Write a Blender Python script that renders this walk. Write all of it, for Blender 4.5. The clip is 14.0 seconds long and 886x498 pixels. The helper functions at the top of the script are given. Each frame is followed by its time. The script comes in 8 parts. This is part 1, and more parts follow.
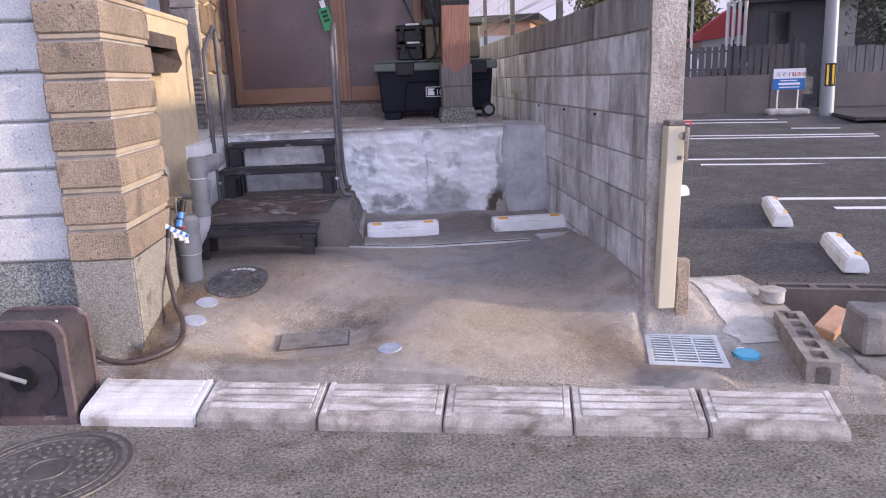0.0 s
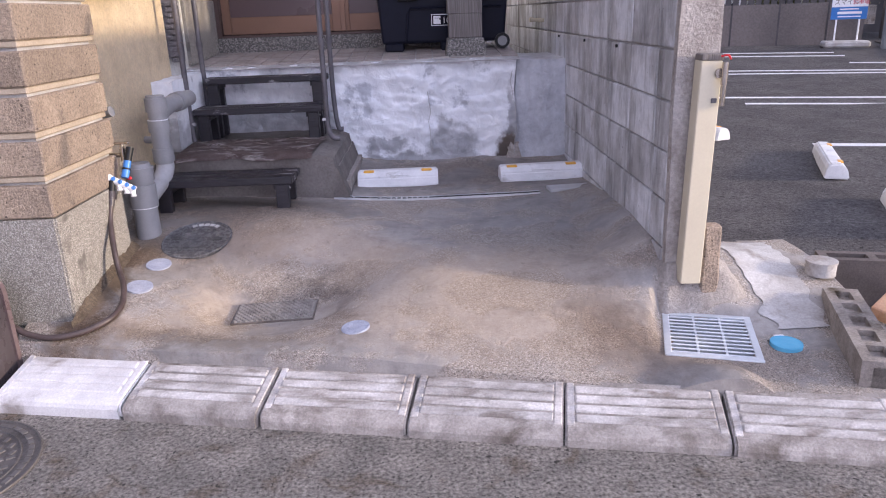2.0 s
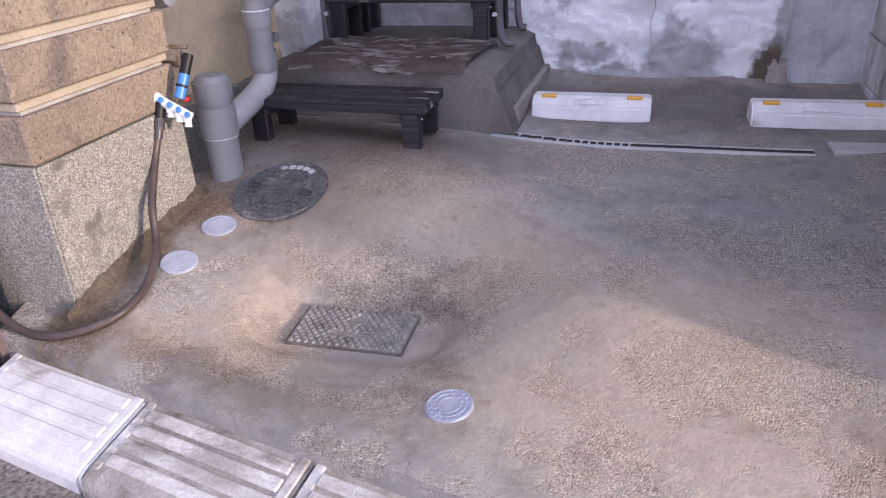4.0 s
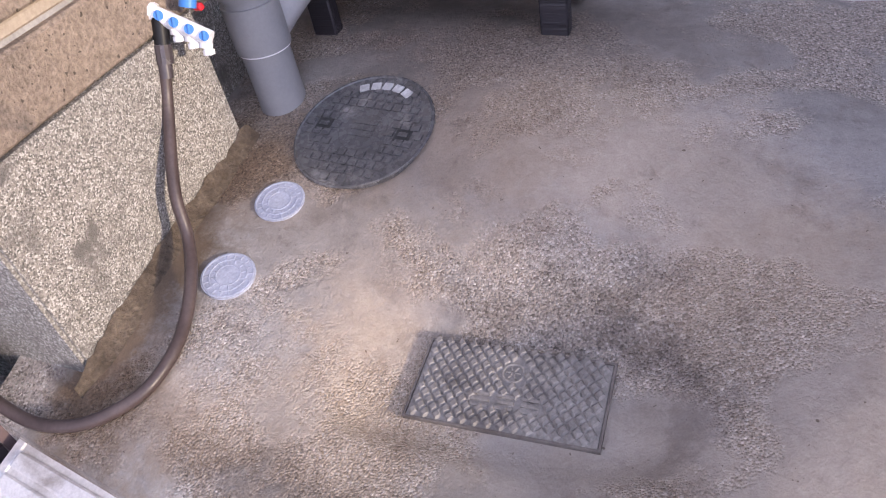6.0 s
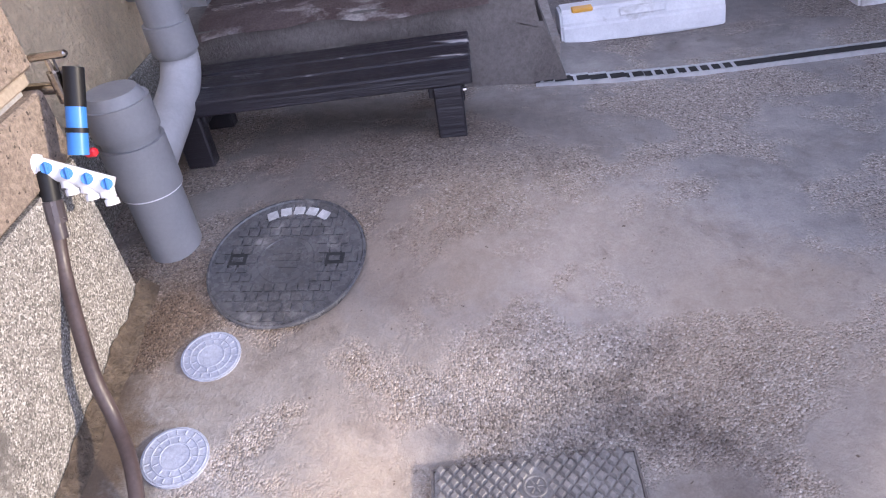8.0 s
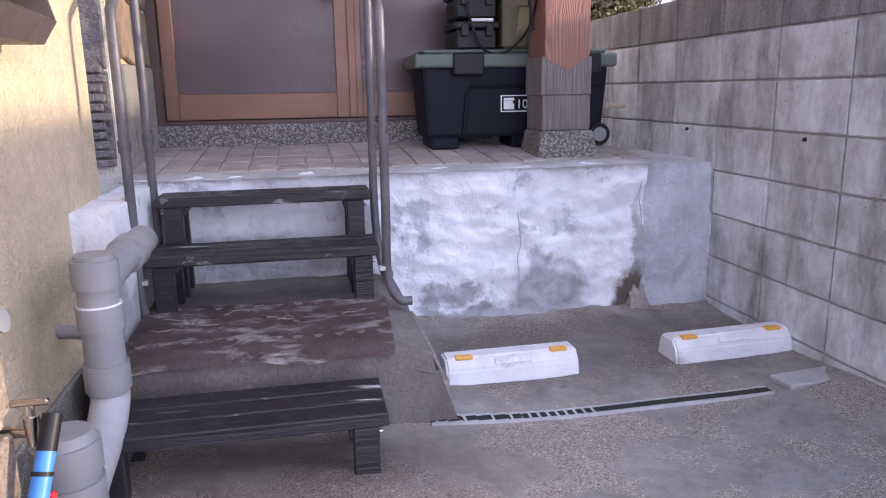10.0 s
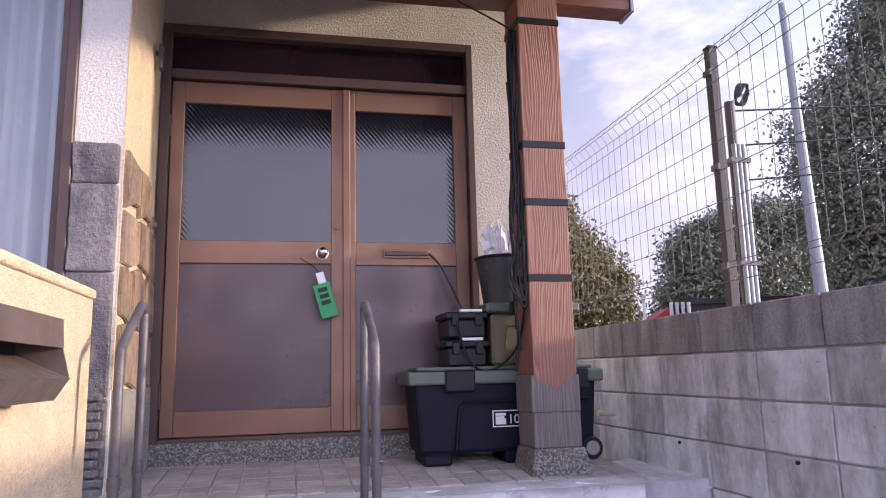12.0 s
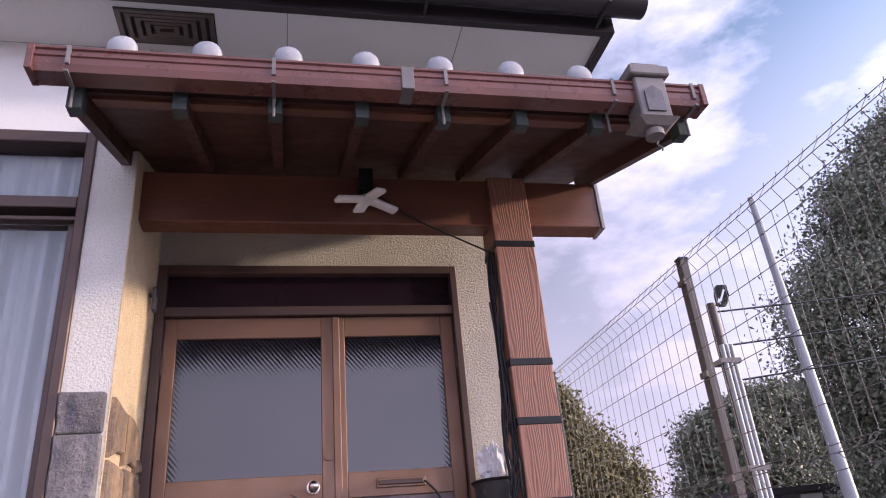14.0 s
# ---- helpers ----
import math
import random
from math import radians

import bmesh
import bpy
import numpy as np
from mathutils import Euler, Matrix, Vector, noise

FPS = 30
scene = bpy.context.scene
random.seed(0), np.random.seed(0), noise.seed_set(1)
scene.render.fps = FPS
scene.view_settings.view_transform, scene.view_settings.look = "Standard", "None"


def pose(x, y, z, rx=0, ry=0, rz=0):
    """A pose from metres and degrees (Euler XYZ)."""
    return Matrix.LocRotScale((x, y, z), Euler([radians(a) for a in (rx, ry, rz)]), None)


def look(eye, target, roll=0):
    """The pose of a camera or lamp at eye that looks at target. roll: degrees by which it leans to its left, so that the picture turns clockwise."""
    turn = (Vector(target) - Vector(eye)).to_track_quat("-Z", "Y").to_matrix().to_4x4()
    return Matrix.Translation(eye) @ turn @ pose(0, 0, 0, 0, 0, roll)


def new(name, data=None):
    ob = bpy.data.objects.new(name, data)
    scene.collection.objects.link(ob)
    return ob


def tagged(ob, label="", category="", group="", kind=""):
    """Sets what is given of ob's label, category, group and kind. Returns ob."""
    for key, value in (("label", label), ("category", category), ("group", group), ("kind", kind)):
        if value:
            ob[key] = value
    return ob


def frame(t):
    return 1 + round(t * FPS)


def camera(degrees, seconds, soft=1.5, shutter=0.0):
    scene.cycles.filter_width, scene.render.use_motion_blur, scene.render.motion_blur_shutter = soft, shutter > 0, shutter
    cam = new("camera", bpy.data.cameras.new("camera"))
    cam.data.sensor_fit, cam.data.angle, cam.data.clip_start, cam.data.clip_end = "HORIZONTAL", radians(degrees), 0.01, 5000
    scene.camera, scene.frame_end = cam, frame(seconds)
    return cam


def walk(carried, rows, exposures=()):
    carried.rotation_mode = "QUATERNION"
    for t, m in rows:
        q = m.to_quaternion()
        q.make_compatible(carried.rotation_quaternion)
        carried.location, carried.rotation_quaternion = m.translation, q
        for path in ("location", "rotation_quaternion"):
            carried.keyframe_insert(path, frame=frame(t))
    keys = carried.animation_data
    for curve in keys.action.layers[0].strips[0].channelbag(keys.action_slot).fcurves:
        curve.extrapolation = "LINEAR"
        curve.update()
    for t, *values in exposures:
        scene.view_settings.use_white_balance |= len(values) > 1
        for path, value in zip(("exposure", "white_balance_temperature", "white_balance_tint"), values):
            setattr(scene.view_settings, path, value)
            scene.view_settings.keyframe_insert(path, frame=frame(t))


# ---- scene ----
cam = camera(63.3, 14.0, soft=1.1)
PATH = [
    (0, (0.341, 0.052, 1.231), (0.476, 1.994, 0.772), -2.0),
    (0.5, (0.399, 0.108, 1.222), (0.519, 2.041, 0.725), -2.4),
    (1, (0.427, 0.27, 1.219), (0.54, 2.19, 0.672), -2.6),
    (1.5, (0.489, 0.478, 1.204), (0.593, 2.383, 0.605), -2.3),
    (2, (0.612, 0.607, 1.192), (0.639, 2.506, 0.565), -2.1),
    (2.5, (0.665, 0.865, 1.143), (0.582, 2.753, 0.489), -1.7),
    (3, (0.7, 1.225, 1.114), (0.474, 3.078, 0.398), -1.5),
    (3.5, (0.739, 1.583, 1.101), (0.337, 3.375, 0.309), -2.2),
    (4, (0.692, 1.94, 1.095), (0.152, 3.641, 0.192), -2.7),
    (4.2, (0.677, 2.059, 1.089), (0.087, 3.712, 0.131), -3.1),
    (6.3, (0.166, 2.848, 1.018), (-0.525, 4.146, -0.338), -13.2),
    (6.5, (0.138, 2.879, 1.02), (-0.512, 4.18, -0.354), -14.2),
    (7, (0.01, 2.895, 1.012), (-0.489, 4.244, -0.378), -14.4),
    (7.5, (-0.106, 2.848, 1.014), (-0.448, 4.291, -0.328), -13.0),
    (8, (-0.103, 2.806, 1.026), (-0.255, 4.417, -0.15), -9.3),
    (8.5, (-0.169, 2.714, 1.14), (-0.128, 4.423, 0.101), -5.5),
    (8.7, (-0.182, 2.684, 1.152), (-0.084, 4.443, 0.205), -4.7),
    (10.8, (-0.358, 2.624, 1.26), (0.095, 4.566, 1.108), -0.1),
    (11, (-0.357, 2.62, 1.278), (0.095, 4.567, 1.202), -0.1),
    (11.5, (-0.34, 2.604, 1.325), (0.094, 4.552, 1.453), -0.4),
    (12, (-0.326, 2.58, 1.375), (0.095, 4.507, 1.709), -1.4),
    (12.5, (-0.316, 2.538, 1.417), (0.098, 4.421, 1.946), -2.7),
    (13, (-0.291, 2.501, 1.452), (0.119, 4.333, 2.141), -3.8),
    (13.5, (-0.287, 2.499, 1.475), (0.128, 4.287, 2.268), -4.8),
    (14, (-0.272, 2.514, 1.472), (0.143, 4.272, 2.33), -5.3),
]
walk(cam, [(t, look(eye, target, roll)) for t, eye, target, roll in PATH], [(0, 1.22, 5900, 19), (4, 1.22, 5900, 19), (7, 1.25, 5700, 19), (8.5, 1.58, 5500, 18), (10.8, 1.68, 5900, 21), (11.5, 1.56, 5900, 22), (12.5, 1.40, 5850, 25), (14, 1.22, 5950, 26)])

# ---- light ----
SUN_EL, SUN_AZ = 10.0, 104.5  # degrees above the horizon; clockwise from +y
world = bpy.data.worlds.new("sky")
scene.world = world
world.use_nodes = True
wn, wl = world.node_tree.nodes, world.node_tree.links
wn.clear()
w_out = wn.new("ShaderNodeOutputWorld")
w_bg = wn.new("ShaderNodeBackground")
w_sky = wn.new("ShaderNodeTexSky")
w_sky.sky_type, w_sky.sun_disc = "NISHITA", False
w_sky.sun_elevation, w_sky.sun_rotation = radians(SUN_EL), radians(SUN_AZ)
w_co = wn.new("ShaderNodeTexCoord")
w_map = wn.new("ShaderNodeMapping")
w_map.inputs["Scale"].default_value = (1.0, 1.0, 2.2)
w_map.inputs["Location"].default_value = (0.35, 0.1, 0.2)
w_noise = wn.new("ShaderNodeTexNoise")
w_noise.inputs["Scale"].default_value = 2.6
w_noise.inputs["Detail"].default_value = 8.0
w_noise.inputs["Roughness"].default_value = 0.55
w_ramp = wn.new("ShaderNodeValToRGB")
w_ramp.color_ramp.elements[0].position, w_ramp.color_ramp.elements[1].position = 0.44, 0.62
w_mix = wn.new("ShaderNodeMix")
w_mix.data_type = "RGBA"
w_mix.inputs[7].default_value = (5.6, 5.25, 5.95, 1)
wl.new(w_co.outputs["Generated"], w_map.inputs["Vector"])
wl.new(w_map.outputs[0], w_noise.inputs["Vector"])
wl.new(w_noise.outputs[0], w_ramp.inputs[0])
w_sep = wn.new("ShaderNodeSeparateXYZ")
w_haze = wn.new("ShaderNodeMapRange")
w_haze.inputs[1].default_value, w_haze.inputs[2].default_value, w_haze.inputs[3].default_value, w_haze.inputs[4].default_value = 0.10, 0.62, 1.0, 0.0
w_max = wn.new("ShaderNodeMath")
w_max.operation = "MAXIMUM"
wl.new(w_co.outputs["Generated"], w_sep.inputs[0])
wl.new(w_sep.outputs[2], w_haze.inputs[0])
wl.new(w_haze.outputs[0], w_max.inputs[0])
wl.new(w_ramp.outputs[0], w_max.inputs[1])
wl.new(w_max.outputs[0], w_mix.inputs[0])
wl.new(w_sky.outputs[0], w_mix.inputs[6])
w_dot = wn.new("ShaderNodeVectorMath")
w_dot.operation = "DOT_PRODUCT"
w_dot.inputs[1].default_value = (0.66, -0.62, 0.42)  # added fill: sky raised behind the camera, dimmed ahead, off the sun's bearing
w_fill = wn.new("ShaderNodeMapRange")
w_fill.inputs[1].default_value, w_fill.inputs[2].default_value, w_fill.inputs[3].default_value, w_fill.inputs[4].default_value = -0.15, 0.8, 0.62, 2.1
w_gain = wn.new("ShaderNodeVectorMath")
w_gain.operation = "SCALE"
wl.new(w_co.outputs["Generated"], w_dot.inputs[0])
wl.new(w_dot.outputs["Value"], w_fill.inputs[0])
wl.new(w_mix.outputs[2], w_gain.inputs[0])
wl.new(w_fill.outputs[0], w_gain.inputs["Scale"])
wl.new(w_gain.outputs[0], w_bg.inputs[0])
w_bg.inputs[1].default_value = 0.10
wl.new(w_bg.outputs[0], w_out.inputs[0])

sun_data = bpy.data.lights.new("sun", "SUN")
sun_data.energy, sun_data.angle, sun_data.color = 1.85, radians(3), (1.0, 0.80, 0.52)
sun = new("sun", sun_data)
_a, _e = radians(SUN_AZ), radians(SUN_EL)
sun.matrix_basis = look((math.sin(_a) * math.cos(_e) * 30, math.cos(_a) * math.cos(_e) * 30, math.sin(_e) * 30), (0, 0, 0))

# ---- materials ----
def nodes_of(name):
    m = bpy.data.materials.new(name)
    m.use_nodes = True
    nt = m.node_tree
    return m, nt.nodes, nt.links, nt.nodes["Principled BSDF"]


def rgb(c):
    return (*c, 1) if len(c) == 3 else c


def mixed(n, l, fac, a, b, mode="MIX"):
    x = n.new("ShaderNodeMix")
    x.data_type, x.blend_type = "RGBA", mode
    for sock, v in ((x.inputs[0], fac), (x.inputs[6], a), (x.inputs[7], b)):
        if hasattr(v, "is_linked"):
            l.new(v, sock)
        elif isinstance(v, (int, float)):
            sock.default_value = v
        else:
            sock.default_value = rgb(v)
    return x.outputs[2]


def noise_fac(n, l, scale, detail=5.0, lo=0.35, hi=0.65, stretch=None, rough=0.55, dist=0.0, seed=0.0):
    co, mp, tx, rp = (n.new("ShaderNode" + k) for k in ("NewGeometry", "Mapping", "TexNoise", "MapRange"))
    mp.inputs["Scale"].default_value = stretch or (1, 1, 1)
    mp.inputs["Location"].default_value = (seed, seed * 0.7, seed * 1.3)
    tx.inputs["Scale"].default_value, tx.inputs["Detail"].default_value = scale, detail
    tx.inputs["Roughness"].default_value, tx.inputs["Distortion"].default_value = rough, dist
    rp.inputs[1].default_value, rp.inputs[2].default_value = lo, hi
    l.new(co.outputs["Position"], mp.inputs[0])
    l.new(mp.outputs[0], tx.inputs["Vector"])
    l.new(tx.outputs[0], rp.inputs[0])
    return rp.outputs[0]


def surf(name, c1, c2, rough=0.85, big=3.0, fine=90.0, speck=0.25, bump=0.4, depth=0.002, metal=0.0, c3=None, c3_scale=1.2, c3_lo=0.55,
         c3_hi=0.7, stretch=None, rnd=0.0, fine_stretch=None, gloss_var=0.1, coat=0.0, pores=0.0):
    """A surface: two colours in patches, a finer grain, an optional stain, relief from the grain."""
    m, n, l, b = nodes_of(name)
    col = mixed(n, l, noise_fac(n, l, big, stretch=stretch), c1, c2)
    if c3:
        col = mixed(n, l, noise_fac(n, l, c3_scale, 7, c3_lo, c3_hi, stretch, 0.6, 0.4, 3.7), col, c3)
    grain = noise_fac(n, l, fine, 4, 0.25, 0.75, fine_stretch, 0.7, 0, 9.1)
    dark = n.new("ShaderNodeMapRange")
    dark.inputs[3].default_value, dark.inputs[4].default_value = 1 - speck, 1 + speck
    l.new(grain, dark.inputs[0])
    vm = n.new("ShaderNodeVectorMath")
    vm.operation = "SCALE"
    l.new(col, vm.inputs[0])
    l.new(dark.outputs[0], vm.inputs["Scale"])
    col = vm.outputs[0]
    height = grain
    if pores:
        pf = noise_fac(n, l, pores, 2, 0.66, 0.70, None, 0.5, 0, 5.5)
        col = mixed(n, l, pf, col, tuple(0.25 * v for v in c1))
    if rnd:
        oi = n.new("ShaderNodeObjectInfo")
        rr = n.new("ShaderNodeMapRange")
        rr.inputs[3].default_value, rr.inputs[4].default_value = 1 - rnd, 1 + rnd
        l.new(oi.outputs["Random"], rr.inputs[0])
        v2 = n.new("ShaderNodeVectorMath")
        v2.operation = "SCALE"
        l.new(col, v2.inputs[0])
        l.new(rr.outputs[0], v2.inputs["Scale"])
        col = v2.outputs[0]
    l.new(col, b.inputs["Base Color"])
    rv = n.new("ShaderNodeMapRange")
    rv.inputs[3].default_value, rv.inputs[4].default_value = max(0.02, rough - gloss_var), min(1, rough + gloss_var)
    l.new(noise_fac(n, l, big * 4, seed=2.2), rv.inputs[0])
    l.new(rv.outputs[0], b.inputs["Roughness"])
    b.inputs["Metallic"].default_value = metal
    b.inputs["Coat Weight"].default_value = coat
    if bump:
        bp = n.new("ShaderNodeBump")
        bp.inputs["Strength"].default_value, bp.inputs["Distance"].default_value = bump, depth
        l.new(height, bp.inputs["Height"])
        l.new(bp.outputs[0], b.inputs["Normal"])
    return m


M = {}
M["asphalt_old"] = surf("old_asphalt", (0.21, 0.195, 0.18), (0.33, 0.30, 0.275), 0.92, 7, 75, 1.0, 1.0, 0.014, c3=(0.16, 0.125, 0.095), c3_scale=6, c3_lo=0.56, pores=48)
M["asphalt_lot"] = surf("lot_asphalt", (0.065, 0.06, 0.064), (0.105, 0.098, 0.10), 0.85, 2.2, 50, 0.9, 1.0, 0.014, pores=40)
M["plate_dirt"] = surf("dirty_ramp_plate", (0.32, 0.285, 0.26), (0.50, 0.46, 0.43), 0.9, 9, 120, 0.3, 0.7, 0.004, c3=(0.15, 0.125, 0.105), c3_scale=7, c3_lo=0.5, rnd=0.12)
M["plate"] = surf("ramp_plate_concrete", (0.40, 0.365, 0.34), (0.70, 0.67, 0.65), 0.85, 6, 120, 0.25, 0.7, 0.004, c3=(0.23, 0.195, 0.17), c3_scale=6, c3_lo=0.5, rnd=0.12, stretch=(1, 2.5, 1))
M["white_plate"] = surf("white_ramp_plate", (0.80, 0.78, 0.77), (0.64, 0.61, 0.60), 0.8, 8, 120, 0.15, 0.5, 0.003, c3=(0.36, 0.32, 0.29), c3_scale=6, c3_lo=0.55)
M["block_top"] = surf("soot_stained_block", (0.17, 0.162, 0.16), (0.33, 0.32, 0.315), 0.92, 7, 90, 0.3, 0.9, 0.005, c3=(0.10, 0.095, 0.09), c3_scale=5, stretch=(1, 1.2, 0.3), rnd=0.12)
M["mortar"] = surf("mortar", (0.50, 0.495, 0.49), (0.33, 0.32, 0.315), 0.95, 6, 140, 0.2, 0.5, 0.002)
M["plaster_grey"] = surf("grey_render", (0.44, 0.45, 0.49), (0.60, 0.61, 0.65), 0.85, 5, 24, 0.14, 0.8, 0.010, c3=(0.30, 0.30, 0.32), c3_scale=6, c3_lo=0.60)
M["pier_brown"] = surf("brown_rough_cement", (0.30, 0.27, 0.245), (0.40, 0.365, 0.335), 0.92, 6, 70, 0.3, 0.8, 0.006, c3=(0.20, 0.17, 0.15), c3_scale=5)
M["pier"] = surf("rough_pier_render", (0.30, 0.265, 0.24), (0.50, 0.465, 0.44), 0.9, 9, 60, 0.3, 0.9, 0.008, c3=(0.15, 0.12, 0.10), c3_scale=6, c3_lo=0.56, stretch=(1, 1, 0.5))
M["tuff"] = surf("tuff_stone", (0.36, 0.285, 0.22), (0.265, 0.21, 0.165), 0.92, 4, 110, 0.5, 0.9, 0.006, rnd=0.12, pores=70, c3=(0.17, 0.14, 0.12), c3_scale=5, c3_lo=0.58)
M["granite"] = surf("white_tuff", (0.58, 0.58, 0.60), (0.50, 0.50, 0.52), 0.9, 6, 110, 0.35, 0.4, 0.002, rnd=0.07, pores=55)
M["cream"] = surf("cream_stucco", (0.80, 0.655, 0.44), (0.72, 0.575, 0.375), 0.9, 9, 55, 0.14, 1.0, 0.012)
# cream-grey stucco, darkened further to hold the canopy's shade in its colour
M["stucco_shaded"] = surf("shaded_cream_grey_stucco", (0.56, 0.525, 0.46), (0.49, 0.46, 0.405), 0.9, 4, 75, 0.08, 1.0, 0.006)
M["stucco"] = surf("white_stucco", (0.80, 0.78, 0.73), (0.74, 0.72, 0.67), 0.9, 2, 75, 0.06, 1.0, 0.006)
M["white_wall"] = surf("white_wall_paint", (0.82, 0.81, 0.79), (0.79, 0.78, 0.76), 0.85, 1.5, 80, 0.04, 0.2, 0.002)
M["slate"] = surf("grey_cladding_stone", (0.13, 0.118, 0.125), (0.24, 0.22, 0.222), 0.8, 5, 40, 0.25, 1.0, 0.012, rnd=0.2)
M["tan_stone"] = surf("tan_cladding_stone", (0.36, 0.245, 0.15), (0.20, 0.155, 0.125), 0.8, 6, 30, 0.3, 1.0, 0.010, rnd=0.2, c3=(0.13, 0.10, 0.09), c3_scale=5)
M["tile"] = surf("porch_tile", (0.29, 0.25, 0.225), (0.43, 0.385, 0.355), 0.6, 6, 90, 0.2, 0.3, 0.001, rnd=0.15, c3=(0.28, 0.245, 0.225), c3_scale=5)
M["bronze"] = surf("bronze_aluminium", (0.215, 0.122, 0.080), (0.195, 0.112, 0.075), 0.45, 2, 200, 0.04, 0.05, 0.0005, metal=0.35)
M["bronze_dark"] = surf("dark_bronze", (0.10, 0.065, 0.055), (0.085, 0.055, 0.05), 0.5, 2, 200, 0.05, 0.05, 0.0005, metal=0.3)
M["transom"] = surf("dark_gloss_panel", (0.020, 0.011, 0.018), (0.016, 0.009, 0.015), 0.22, 2, 150, 0.05, 0.05, 0.0005, gloss_var=0.04)
M["door_panel"] = surf("brown_door_panel", (0.095, 0.06, 0.062), (0.085, 0.054, 0.056), 0.35, 1, 150, 0.05, 0.08, 0.0005)
M["black_plastic"] = surf("dark_recycled_plastic", (0.014, 0.013, 0.017), (0.024, 0.021, 0.026), 0.42, 4, 50, 0.25, 0.7, 0.003, fine_stretch=(0.05, 1.6, 1.6))
M["plank_top"] = surf("scuffed_recycled_plank", (0.016, 0.015, 0.02), (0.028, 0.024, 0.03), 0.42, 4, 50, 0.25, 0.8, 0.004, fine_stretch=(0.05, 1.6, 1.6), c3=(0.50, 0.48, 0.49), c3_scale=11, c3_lo=0.62, c3_hi=0.70, stretch=(0.45, 2.6, 1))
M["head_grey"] = surf("weathered_dark_resin", (0.13, 0.12, 0.12), (0.19, 0.175, 0.17), 0.5, 6, 120, 0.12, 0.2, 0.001)
M["pipe_grey"] = surf("grey_pvc", (0.25, 0.25, 0.26), (0.31, 0.305, 0.305), 0.5, 6, 120, 0.06, 0.1, 0.001)
M["steel_dark"] = surf("weathered_steel_tube", (0.085, 0.08, 0.09), (0.14, 0.13, 0.14), 0.5, 9, 150, 0.25, 0.2, 0.001, metal=0.2)
M["iron_road"] = surf("worn_cast_iron", (0.10, 0.09, 0.085), (0.17, 0.155, 0.145), 0.55, 10, 120, 0.3, 0.4, 0.002, metal=0.3)
M["iron"] = surf("dusty_cast_iron", (0.21, 0.19, 0.175), (0.30, 0.275, 0.25), 0.6, 14, 120, 0.3, 0.5, 0.002, c3=(0.13, 0.115, 0.105), c3_scale=9)
M["galv"] = surf("galvanised_steel", (0.55, 0.56, 0.58), (0.68, 0.69, 0.70), 0.4, 9, 100, 0.08, 0.1, 0.001, metal=0.6)
M["dark_wood"] = surf("dark_stained_wood", (0.085, 0.035, 0.024), (0.055, 0.024, 0.018), 0.55, 3, 40, 0.3, 0.3, 0.001, fine_stretch=(8, 0.4, 8))
M["step_concrete"] = surf("smooth_cement", (0.14, 0.124, 0.114), (0.225, 0.205, 0.19), 0.9, 4, 70, 0.25, 0.8, 0.006, c3=(0.15, 0.13, 0.12), c3_scale=4)
M["white_stop"] = surf("white_wheel_stop", (0.76, 0.765, 0.78), (0.64, 0.645, 0.665), 0.7, 8, 120, 0.08, 0.3, 0.002, c3=(0.42, 0.41, 0.40), c3_scale=9, c3_lo=0.60)
M["post_cream"] = surf("cream_painted_steel", (0.62, 0.56, 0.42), (0.58, 0.52, 0.39), 0.4, 4, 120, 0.04, 0.05, 0.0005)
# near-black; stands in for shade in shallow recesses, also pit and indoor floor
M["dark"] = surf("dark_interior", (0.02, 0.02, 0.02), (0.03, 0.03, 0.03), 0.9)
M["leaf"] = surf("leaf", (0.15, 0.17, 0.12), (0.21, 0.225, 0.16), 0.6, 3, 6, 0.2, 0, c3=(0.23, 0.225, 0.165), c3_scale=1.0)
M["roof_tile"] = surf("silver_grey_roof_tile", (0.28, 0.285, 0.31), (0.36, 0.365, 0.385), 0.35, 8, 100, 0.06, 0.1, 0.001)
M["copper"] = surf("red_brown_gutter", (0.16, 0.062, 0.05), (0.12, 0.048, 0.04), 0.32, 3, 30, 0.12, 0.05, 0.0005, fine_stretch=(0.3, 1, 6))
M["soffit_dark"] = surf("dark_brown_soffit", (0.075, 0.030, 0.022), (0.052, 0.022, 0.016), 0.6, 2, 30, 0.2, 0.15, 0.001)
M["gutter_dark"] = surf("dark_gutter", (0.03, 0.024, 0.028), (0.04, 0.032, 0.036), 0.4, 2, 90, 0.05, 0.02, 0.001)


# ---- mesh helpers ----
def box(bm, x0, x1, y0, y1, z0, z1, bev=0.0, seg=1, m=None):
    made = bmesh.ops.create_cube(bm, size=1.0)["verts"]
    t = Matrix.Translation(((x0 + x1) / 2, (y0 + y1) / 2, (z0 + z1) / 2)) @ Matrix.Diagonal((x1 - x0, y1 - y0, z1 - z0, 1))
    bmesh.ops.transform(bm, verts=made, matrix=(m @ t) if m else t)
    if bev:
        es = list({e for v in made for e in v.link_edges})
        bmesh.ops.bevel(bm, geom=es, offset=bev, segments=seg, profile=0.5, affect="EDGES")
    return bm


def bm_box(*a, **k):
    return box(bmesh.new(), *a, **k)


def rod(bm, a, b, r, r2=None, n=12, caps=True):
    a, b = Vector(a), Vector(b)
    d = b - a
    m = Matrix.Translation((a + b) / 2) @ d.to_track_quat("Z", "Y").to_matrix().to_4x4()
    bmesh.ops.create_cone(bm, cap_ends=caps, segments=n, radius1=r, radius2=r if r2 is None else r2, depth=d.length, matrix=m)
    return bm


